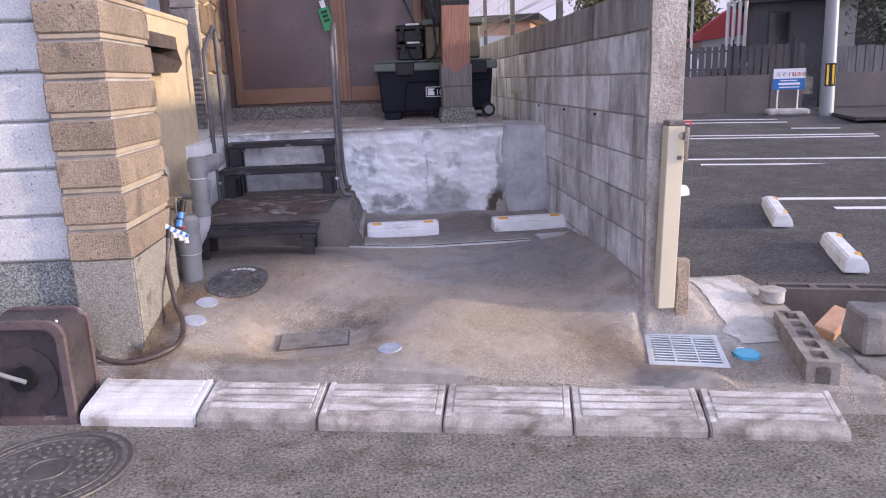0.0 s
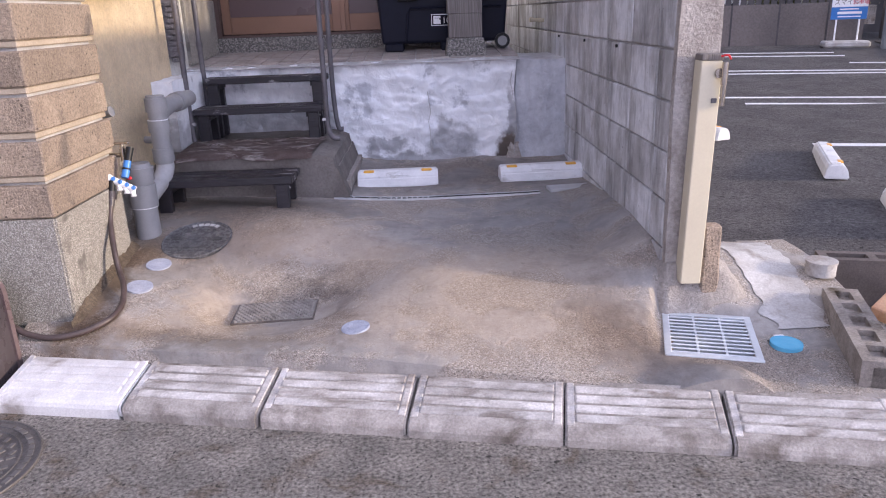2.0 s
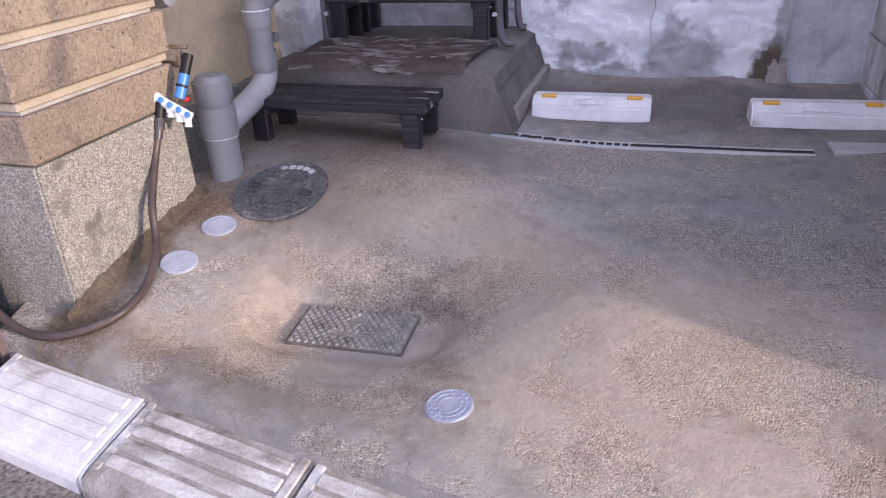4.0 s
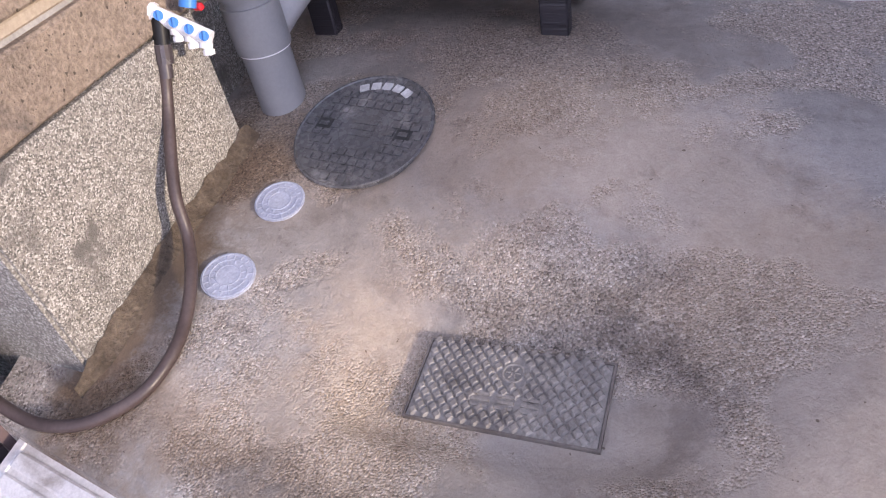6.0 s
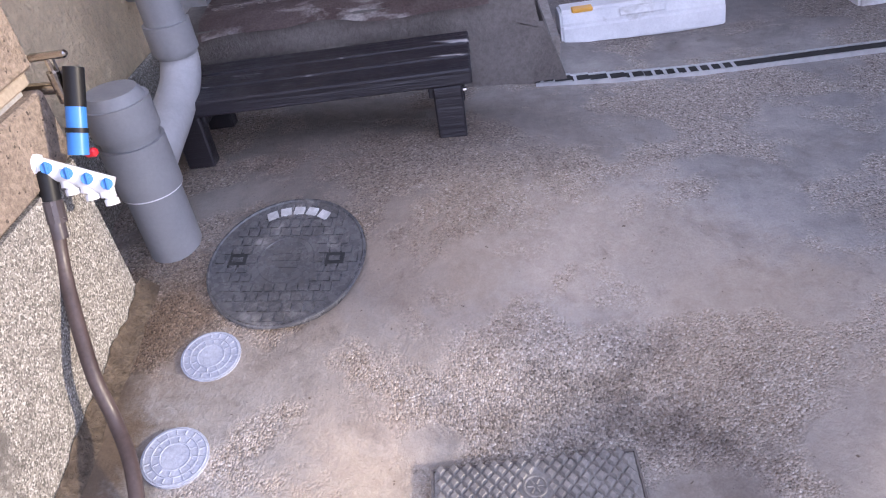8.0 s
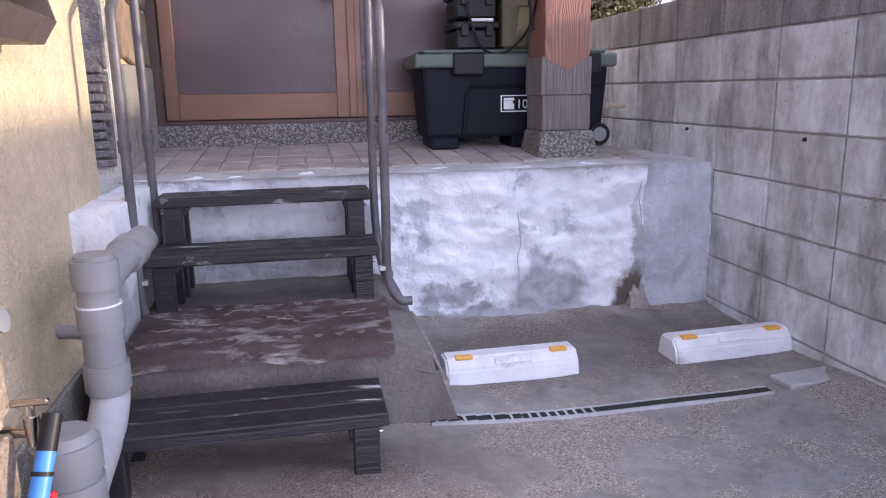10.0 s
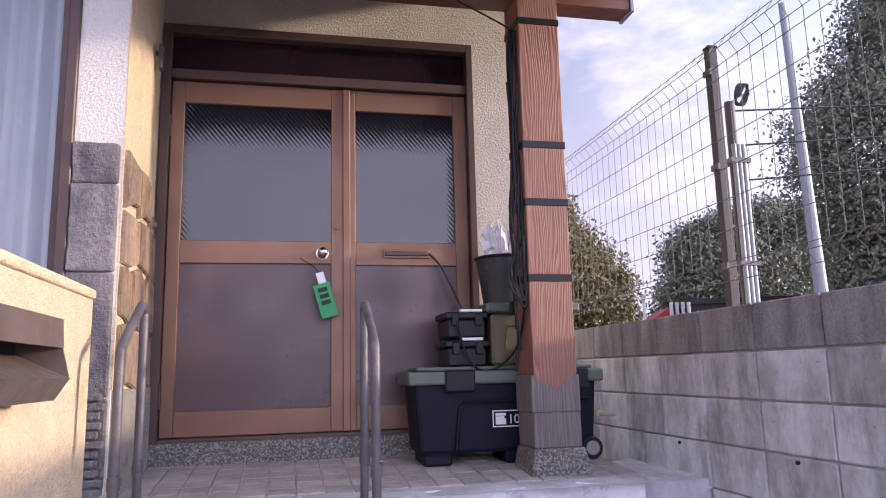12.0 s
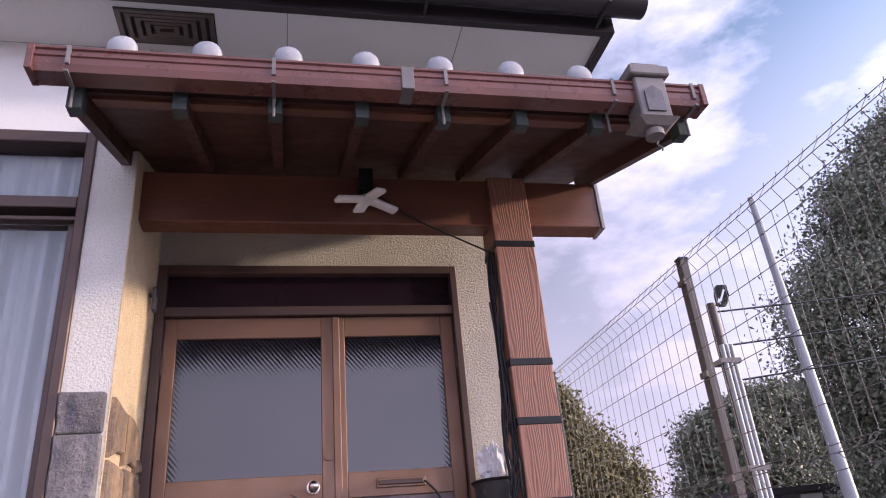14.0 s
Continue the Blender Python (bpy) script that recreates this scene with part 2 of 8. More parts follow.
def tube(bm, pts, r, n=10, caps=True):
    """A round tube along a line of points, with mitred rings."""
    pts = [Vector(p) for p in pts]
    rings, up = [], None
    for i, p in enumerate(pts):
        d = (pts[min(i + 1, len(pts) - 1)] - pts[max(i - 1, 0)]).normalized()
        if up is None:
            up = d.orthogonal().normalized()
        up = (up - d * up.dot(d)).normalized()
        side = d.cross(up)
        rr = r[i] if isinstance(r, (list, tuple)) else r
        rings.append([bm.verts.new(p + rr * (math.cos(2 * math.pi * k / n) * up + math.sin(2 * math.pi * k / n) * side)) for k in range(n)])
    for a, b in zip(rings, rings[1:]):
        for k in range(n):
            bm.faces.new((a[k], a[(k + 1) % n], b[(k + 1) % n], b[k]))
    if caps:
        bm.faces.new(rings[0][::-1])
        bm.faces.new(rings[-1])
    return bm


def smooth_line(pts, steps=6):
    """Points on a Catmull-Rom curve through pts."""
    p = [Vector(q) for q in pts]
    p = [2 * p[0] - p[1]] + p + [2 * p[-1] - p[-2]]
    out = []
    for i in range(1, len(p) - 2):
        for k in range(steps):
            t = k / steps
            out.append(0.5 * ((2 * p[i]) + (p[i + 1] - p[i - 1]) * t + (2 * p[i - 1] - 5 * p[i] + 4 * p[i + 1] - p[i + 2]) * t * t
                              + (3 * p[i] - p[i - 1] - 3 * p[i + 1] + p[i + 2]) * t ** 3))
    return out + [p[-2]]


def prism(bm, outline, lo, hi, axis="z"):
    """A solid from an outline (2D points) pulled along an axis."""
    put = {"z": lambda a, b, c: (a, b, c), "x": lambda a, b, c: (c, a, b), "y": lambda a, b, c: (a, c, b)}[axis]
    a = [bm.verts.new(put(u, v, lo)) for u, v in outline]
    b = [bm.verts.new(put(u, v, hi)) for u, v in outline]
    n = len(outline)
    fs = [bm.faces.new(a), bm.faces.new(b)] + [bm.faces.new((a[k], a[(k + 1) % n], b[(k + 1) % n], b[k])) for k in range(n)]
    bmesh.ops.recalc_face_normals(bm, faces=fs)
    return bm


def mesh_ob(name, bm, material, smooth=False, angle=35):
    bmesh.ops.recalc_face_normals(bm, faces=bm.faces)
    me = bpy.data.meshes.new(name)
    bm.to_mesh(me)
    bm.free()
    if material:
        me.materials.append(material)
    if smooth:
        for f in me.polygons:
            f.use_smooth = True
        me.set_sharp_from_angle(angle=radians(angle))
    return new(name, me)


def part(name, bm, material, parent, label="", smooth=False):
    ob = mesh_ob(name, bm, material, smooth)
    ob.parent = parent
    return tagged(ob, label)


def thing(name, m, label, category, group="", kind=""):
    ob = new(name)
    ob.empty_display_size = 0.1
    ob.matrix_basis = m
    return tagged(ob, label, category, group, kind)


def piece(name, me, parent, m):
    ob = new(name, me)
    ob.parent = parent
    ob.matrix_basis = m
    return ob


def single(name, bm, material, label, category, m=None, smooth=False, kind="", group=""):
    ob = mesh_ob(name, bm, material, smooth)
    if m:
        ob.matrix_basis = m
    return tagged(ob, label, category, group, kind)


def set_part(name, bm, material, label="", smooth=False):
    return tagged(mesh_ob(name, bm, material, smooth), label, kind="structure")


# ---- ground ----
SPOTS = np.array([(-0.9, 2.98, -0.035), (1.0, 2.82, -0.035), (2.2, 2.75, -0.05), (-0.84, 3.3, 0.05), (0.3, 3.18, 0.038), (-0.25, 3.4, -0.012), (0.09, 3.41, 0.0),
                  (-0.25, 3.6, 0.0), (0.09, 3.6, 0.012), (0.51, 3.57, 0.118), (0.56, 3.34, 0.075), (0.885, 3.59, 0.115), (1.21, 3.1, 0.01), (1.2, 3.55, 0.095), (1.2, 3.32, 0.05), (-0.66, 3.78, 0.125), (-0.677, 3.57, 0.10),
                  (-0.53, 4.0, 0.175), (-0.09, 4.01, 0.20), (-0.16, 4.34, 0.225), (-0.8, 4.4, 0.225), (0.4, 5.0, 0.165), (1.3, 5.05, 0.165), (1.57, 4.4, 0.17), (1.57, 3.5, 0.12), (1.45, 3.0, -0.045), (1.85, 3.05, -0.045), (0.5, 5.6, 0.19), (1.4, 5.6, 0.18), (1.95, 3.36, 0.0), (2.0, 3.6, 0.09), (2.0, 3.95, 0.06)])
_A = np.c_[np.ones(len(SPOTS)), SPOTS[:, :2]]
_lin = np.linalg.lstsq(_A, SPOTS[:, 2], rcond=None)[0]
_K = np.exp(-((SPOTS[:, None, :2] - SPOTS[None, :, :2]) ** 2).sum(-1) / (2 * 0.3 ** 2))
_w = np.linalg.solve(_K + 0.06 * np.eye(len(SPOTS)), SPOTS[:, 2] - _A @ _lin)


def zg(x, y):
    """Height of the cement apron."""
    k = np.exp(-((SPOTS[:, :2] - (x, y)) ** 2).sum(-1) / (2 * 0.3 ** 2))
    return float(_lin @ (1, x, y) + k @ _w)


ROAD_Z = -0.15
KERB_DIR = Vector((0.983, -0.183, 0)).normalized()
KERB_N = Vector((0.183, 0.983, 0)).normalized()
KERB_0 = Vector((-1.03, 2.97, ROAD_Z))   # foot of the first ramp plate


def kerb_y(x, back=0.0):
    return 2.97 - 0.186 * (x + 1.03) + back


def ease(v, a, b):
    k = min(1.0, max(0.0, (v - a) / (b - a)))
    return k * k * (3 - 2 * k)


def wall_foot(y):
    """Height at which the cement meets the block wall."""
    return float(np.interp(y, (3.1, 3.3, 3.42, 3.62, 3.94, 4.43, 4.6, 5.3), (0.0, 0.04, 0.13, 0.225, 0.245, 0.222, 0.205, 0.17)))


def ground_top(x, y):
    z = zg(x, y) + 0.003 * noise.noise((x * 5, y * 5, 0)) + 0.0016 * noise.noise((x * 19, y * 19, 3))
    up = ease(x, 1.34, 1.60) * ease(-y, -5.2, -4.6) * ease(-x, -1.76, -1.64)
    z += max(0.0, wall_foot(y) - z) * up
    k = ease(-abs(x + 0.083), -0.33, -0.18) * ease(-abs(y - 3.5), -0.17, -0.10)
    z += min(0.0, METER_Z + METER_SX * (x + 0.083) + METER_SY * (y - 3.5) - 0.002 - z) * k
    q = GRATE.inverted() @ Vector((x, y, 0))
    k = ease(-abs(q.x), -0.222, -0.178) * ease(-q.y, -0.245, -0.205) * ease(q.y, -0.34, -0.21)
    return z + (-0.033 - z) * k


METER_Z = zg(-0.083, 3.5)
METER_SX, METER_SY = 0.035, (zg(-0.083, 3.62) - zg(-0.083, 3.38)) / 0.24


# where the drain grate sits: centre, turn
GRATE = Matrix.Translation((1.665, 3.115, -0.04)) @ Matrix.Rotation(radians(-16), 4, "Z")

# ---- more materials ----
def wood_grain(name, c1, c2, rough=0.6):
    m, n, l, b = nodes_of(name)
    co, mp, nz, wv = (n.new("ShaderNode" + k) for k in ("TexCoord", "Mapping", "TexNoise", "TexWave"))
    mp.inputs["Scale"].default_value = (1, 1, 0.12)
    nz.inputs["Scale"].default_value, nz.inputs["Detail"].default_value = 6.0, 3.0
    l.new(co.outputs["Object"], mp.inputs[0])
    l.new(mp.outputs[0], nz.inputs["Vector"])
    add = n.new("ShaderNodeVectorMath")
    add.operation = "MULTIPLY_ADD"
    add.inputs[1].default_value = (0.22, 0.22, 0.05)
    l.new(nz.outputs["Color"], add.inputs[0])
    l.new(mp.outputs[0], add.inputs[2])
    wv.wave_type, wv.rings_direction = "RINGS", "Z"
    wv.inputs["Scale"].default_value, wv.inputs["Distortion"].default_value = 22.0, 2.5
    wv.inputs["Detail"].default_value = 3.0
    l.new(add.outputs[0], wv.inputs["Vector"])
    col = mixed(n, l, wv.outputs["Fac"], c1, c2)
    col = mixed(n, l, noise_fac(n, l, 130, 3, 0.3, 0.8, (1, 1, 0.03)), col, tuple(0.6 * v for v in c1))
    l.new(col, b.inputs["Base Color"])
    b.inputs["Roughness"].default_value = rough
    bp = n.new("ShaderNodeBump")
    bp.inputs["Strength"].default_value, bp.inputs["Distance"].default_value = 0.5, 0.002
    l.new(wv.outputs["Fac"], bp.inputs["Height"])
    l.new(bp.outputs[0], b.inputs["Normal"])
    return m


def pebbles(name, cols, scale, rough=0.75, depth=0.004, patch=None):
    """Exposed small stones in cement: coloured cells with rounded relief."""
    m, n, l, b = nodes_of(name)
    co, vo = n.new("ShaderNodeTexCoord"), n.new("ShaderNodeTexVoronoi")
    vo.inputs["Scale"].default_value = scale
    l.new(co.outputs["Object"], vo.inputs["Vector"])
    rp = n.new("ShaderNodeValToRGB")
    rp.color_ramp.interpolation = "CONSTANT"
    els = rp.color_ramp.elements
    for k, c in enumerate(cols):
        e = els[k] if k < 2 else els.new(k / len(cols))
        e.position, e.color = k / len(cols), rgb(c)
    sep = n.new("ShaderNodeSeparateColor")
    l.new(vo.outputs["Color"], sep.inputs[0])
    l.new(sep.outputs[0], rp.inputs[0])
    col = rp.outputs[0]
    if patch:
        col = mixed(n, l, noise_fac(n, l, patch[1], 6, patch[2], patch[3], None, 0.6, 0.5), col, patch[0])
    l.new(col, b.inputs["Base Color"])
    b.inputs["Roughness"].default_value = rough
    inv = n.new("ShaderNodeMapRange")
    inv.inputs[1].default_value, inv.inputs[2].default_value, inv.inputs[3].default_value, inv.inputs[4].default_value = 0.0, 0.6, 1.0, 0.0
    l.new(vo.outputs["Distance"], inv.inputs[0])
    bp = n.new("ShaderNodeBump")
    bp.inputs["Strength"].default_value, bp.inputs["Distance"].default_value = 0.7, depth
    l.new(inv.outputs[0], bp.inputs["Height"])
    l.new(bp.outputs[0], b.inputs["Normal"])
    return m


def apron_material():
    """Cement with fine stones laid bare in patches, sand-coloured wash and grey trowelled areas."""
    m, n, l, b = nodes_of("washed_cement")
    co, vo = n.new("ShaderNodeTexCoord"), n.new("ShaderNodeTexVoronoi")
    vo.inputs["Scale"].default_value = 240
    l.new(co.outputs["Object"], vo.inputs["Vector"])
    sep = n.new("ShaderNodeSeparateColor")
    l.new(vo.outputs["Color"], sep.inputs[0])
    rp = n.new("ShaderNodeValToRGB")
    els = rp.color_ramp.elements
    for k, c in enumerate(((0.17, 0.145, 0.125), (0.36, 0.315, 0.275), (0.46, 0.40, 0.345), (0.54, 0.48, 0.425), (0.28, 0.25, 0.225), (0.74, 0.68, 0.62))):
        e = els[k] if k < 2 else els.new(k / 5)
        e.position, e.color = k / 5, rgb(c)
    l.new(sep.outputs[0], rp.inputs[0])
    smooth = mixed(n, l, noise_fac(n, l, 6, 11, 0.33, 0.67, None, 0.74, 0.3), (0.24, 0.225, 0.215), (0.42, 0.39, 0.365))

    def blotch(x, y, rx, ry, turn=0.0, soft=0.45):
        """An uneven blot round a place on the ground."""
        g, mp, ln, rg = (n.new("ShaderNode" + k) for k in ("NewGeometry", "Mapping", "VectorMath", "MapRange"))
        nz, sc, ad = n.new("ShaderNodeTexNoise"), n.new("ShaderNodeVectorMath"), n.new("ShaderNodeVectorMath")
        nz.inputs["Scale"].default_value, nz.inputs["Detail"].default_value, nz.inputs["Roughness"].default_value = 5.0, 9, 0.75
        sc.operation, ad.operation, ln.operation = "MULTIPLY_ADD", "ADD", "LENGTH"
        sc.inputs[1].default_value, sc.inputs[2].default_value = (0.5, 0.5, 0), (-0.25, -0.25, 0)
        mp.vector_type = "TEXTURE"
        mp.inputs["Location"].default_value, mp.inputs["Rotation"].default_value, mp.inputs["Scale"].default_value = (x, y, 0), (0, 0, radians(turn)), (rx, ry, 20)
        l.new(g.outputs["Position"], nz.inputs["Vector"])
        l.new(nz.outputs["Color"], sc.inputs[0])
        l.new(g.outputs["Position"], ad.inputs[0])
        l.new(sc.outputs[0], ad.inputs[1])
        l.new(ad.outputs[0], mp.inputs[0])
        l.new(mp.outputs[0], ln.inputs[0])
        rg.inputs[1].default_value, rg.inputs[2].default_value = 1 + soft, 1 - soft
        l.new(ln.outputs["Value"], rg.inputs[0])
        return rg.outputs[0]

    bare = noise_fac(n, l, 3.2, 9, 0.465, 0.535, None, 0.60, 0.2, 1.3)
    col = mixed(n, l, bare, smooth, rp.outputs[0])
    sand = mixed(n, l, noise_fac(n, l, 60, 4, 0.3, 0.7), (0.44, 0.315, 0.20), (0.54, 0.42, 0.29))
    tint = mixed(n, l, 0.45, col, sand)
    # sandy wash over the front half, strongest beside the meter cover
    for at in ((0.75, 3.22, 0.75, 0.22, -8, 0.6), (0.85, 3.55, 0.55, 0.25, 8, 0.6), (-0.32, 3.46, 0.15, 0.22, 15, 0.5), (0.32, 3.78, 0.2, 0.16, 0, 0.5), (-0.05, 4.0, 0.35, 0.2, 0, 0.5), (-0.6, 3.30, 0.2, 0.1, 0, 0.6)):
        col = mixed(n, l, blotch(*at), col, tint)
    col = mixed(n, l, blotch(-0.315, 3.42, 0.085, 0.16, 12, 0.6), col, tint)
    # block wall's shade painted cool grey over trowelled cement, brown damp at the pillar's foot, dark crescent round
    # the meter cover, darker ground under the bench step and behind the slot drain
    for at, tone in (((1.25, 4.25, 0.5, 0.6, 10, 0.7), (0.74, 0.78, 0.84)), ((-0.5, 3.95, 0.34, 0.26, 0, 0.6), (0.74, 0.68, 0.62)), ((0.14, 3.63, 0.15, 0.045, -38, 0.6), (0.72, 0.71, 0.71)), ((0.20, 3.47, 0.04, 0.15, 8, 0.6), (0.72, 0.71, 0.72)),
                     ((0.02, 3.66, 0.22, 0.05, 0, 0.6), (0.70, 0.68, 0.66)), ((-0.85, 3.5, 0.10, 0.42, 3, 0.5), (0.42, 0.33, 0.24)), ((-0.77, 3.86, 0.12, 0.16, 0, 0.5), (0.60, 0.52, 0.44)), ((-0.45, 4.42, 0.62, 0.26, 0, 0.5), (0.58, 0.53, 0.49)),
                     ((1.3, 3.12, 0.16, 0.3, 8, 0.5), (0.72, 0.68, 0.65)), ((1.62, 2.95, 0.4, 0.2, -10, 0.5), (0.70, 0.66, 0.63)), ((0.9, 5.25, 1.1, 0.36, 0, 0.4), (0.54, 0.53, 0.54)), ((-0.4, 3.2, 0.55, 0.07, -10, 0.6), (0.66, 0.62, 0.58))):
        col = mixed(n, l, blotch(*at), col, mixed(n, l, 1.0, col, tone, "MULTIPLY"))
    wet = noise_fac(n, l, 5.5, 10, 0.53, 0.66, None, 0.72, 0.3, 12.4)
    col = mixed(n, l, wet, col, mixed(n, l, 1.0, col, (0.74, 0.71, 0.69), "MULTIPLY"))
    blot = noise_fac(n, l, 16, 6, 0.60, 0.72, None, 0.7, 0.2, 21.0)
    col = mixed(n, l, blot, col, mixed(n, l, 1.0, col, (0.72, 0.70, 0.69), "MULTIPLY"))
    chip = noise_fac(n, l, 75, 3, 0.70, 0.74, None, 0.6, 0.0, 33.0)
    col = mixed(n, l, chip, col, mixed(n, l, 1.0, col, (0.42, 0.38, 0.34), "MULTIPLY"))
    fine = noise_fac(n, l, 260, 3, 0.2, 0.8)
    amount = n.new("ShaderNodeMapRange")
    amount.inputs[3].default_value, amount.inputs[4].default_value = 0.16, 0.62
    l.new(bare, amount.inputs[0])
    col = mixed(n, l, amount.outputs[0], col, mixed(n, l, fine, (0.35, 0.35, 0.35), (1.6, 1.6, 1.6)), "MULTIPLY")
    l.new(col, b.inputs["Base Color"])
    rv = n.new("ShaderNodeMapRange")
    rv.inputs[3].default_value, rv.inputs[4].default_value = 0.9, 0.62
    l.new(wet, rv.inputs[0])
    l.new(rv.outputs[0], b.inputs["Roughness"])
    hm = n.new("ShaderNodeMath")
    hm.operation = "MULTIPLY"
    l.new(vo.outputs["Distance"], hm.inputs[0])
    l.new(bare, hm.inputs[1])
    hs = n.new("ShaderNodeMath")
    hs.operation = "MULTIPLY_ADD"
    hs.inputs[1].default_value = -1.0
    l.new(hm.outputs[0], hs.inputs[0])
    l.new(noise_fac(n, l, 20, 9, 0.2, 0.8, None, 0.72), hs.inputs[2])
    bp = n.new("ShaderNodeBump")
    bp.inputs["Strength"].default_value, bp.inputs["Distance"].default_value = 0.9, 0.006
    l.new(hs.outputs[0], bp.inputs["Height"])
    l.new(bp.outputs[0], b.inputs["Normal"])
    return m


def plain(name, c, rough=0.5, metal=0.0, spec=0.5):
    m, n, l, b = nodes_of(name)
    g = noise_fac(n, l, 30, 4, 0.2, 0.8)
    l.new(mixed(n, l, g, tuple(0.9 * v for v in c), tuple(min(1, 1.1 * v) for v in c)), b.inputs["Base Color"])
    b.inputs["Roughness"].default_value, b.inputs["Metallic"].default_value = rough, metal
    b.inputs["Specular IOR Level"].default_value = spec
    return m


def glass_material(name, rough=0.0):
    m, n, l, b = nodes_of(name)
    b.inputs["Base Color"].default_value = (0.9, 0.93, 0.95, 1)
    b.inputs["Roughness"].default_value, b.inputs["Transmission Weight"].default_value, b.inputs["IOR"].default_value = rough, 1.0, 1.45
    return m


def frosted_material():
    """Dim obscured glass with a diagonal reeded pattern."""
    m, n, l, b = nodes_of("obscured_glass")
    b.inputs["Base Color"].default_value = (0.010, 0.010, 0.015, 1)
    b.inputs["Roughness"].default_value, b.inputs["Specular IOR Level"].default_value = 0.09, 0.75
    co, mp, wv = (n.new("ShaderNode" + k) for k in ("TexCoord", "Mapping", "TexWave"))
    mp.inputs["Rotation"].default_value = (0, radians(40), 0)
    wv.inputs["Scale"].default_value = 16.0
    l.new(co.outputs["Object"], mp.inputs[0])
    l.new(mp.outputs[0], wv.inputs["Vector"])
    bp = n.new("ShaderNodeBump")
    bp.inputs["Strength"].default_value, bp.inputs["Distance"].default_value = 0.10, 0.002
    l.new(wv.outputs["Fac"], bp.inputs["Height"])
    l.new(bp.outputs[0], b.inputs["Normal"])
    return m


def block_material():
    """Concrete block, its old pale paint flaked off in patches and streaked with soot; each block differs."""
    m, n, l, b = nodes_of("flaking_concrete_block")
    oi = n.new("ShaderNodeObjectInfo")

    def shifted(f, amount):
        a = n.new("ShaderNodeMath")
        a.operation = "MULTIPLY_ADD"
        a.use_clamp = True
        sh = n.new("ShaderNodeMapRange")
        sh.inputs[3].default_value, sh.inputs[4].default_value = -amount, amount
        l.new(oi.outputs["Random"], sh.inputs[0])
        a.inputs[1].default_value = 1.0
        l.new(f, a.inputs[0])
        l.new(sh.outputs[0], a.inputs[2])
        return a.outputs[0]

    grey = mixed(n, l, noise_fac(n, l, 9, 8, 0.3, 0.7, None, 0.65), (0.31, 0.302, 0.298), (0.47, 0.465, 0.47))
    pale = mixed(n, l, noise_fac(n, l, 14, 8, 0.3, 0.7, None, 0.7, 0, 4.0), (0.60, 0.61, 0.64), (0.84, 0.85, 0.88))
    col = mixed(n, l, shifted(noise_fac(n, l, 4.5, 11, 0.38, 0.60, (1, 1, 0.55), 0.72, 0.2, 6.0), 0.45), grey, pale)
    soot = noise_fac(n, l, 3.6, 8, 0.50, 0.70, (1, 1.6, 0.35), 0.66, 0.2, 15.0)
    col = mixed(n, l, soot, col, mixed(n, l, 1.0, col, (0.42, 0.41, 0.40), "MULTIPLY"))
    col = mixed(n, l, noise_fac(n, l, 60, 3, 0.68, 0.74, None, 0.6, 0, 8.0), col, mixed(n, l, 1.0, col, (0.45, 0.44, 0.43), "MULTIPLY"))
    l.new(col, b.inputs["Base Color"])
    b.inputs["Roughness"].default_value = 0.92
    bp = n.new("ShaderNodeBump")
    bp.inputs["Strength"].default_value, bp.inputs["Distance"].default_value = 0.8, 0.005
    l.new(noise_fac(n, l, 55, 7, 0.2, 0.8, None, 0.7), bp.inputs["Height"])
    l.new(bp.outputs[0], b.inputs["Normal"])
    return m


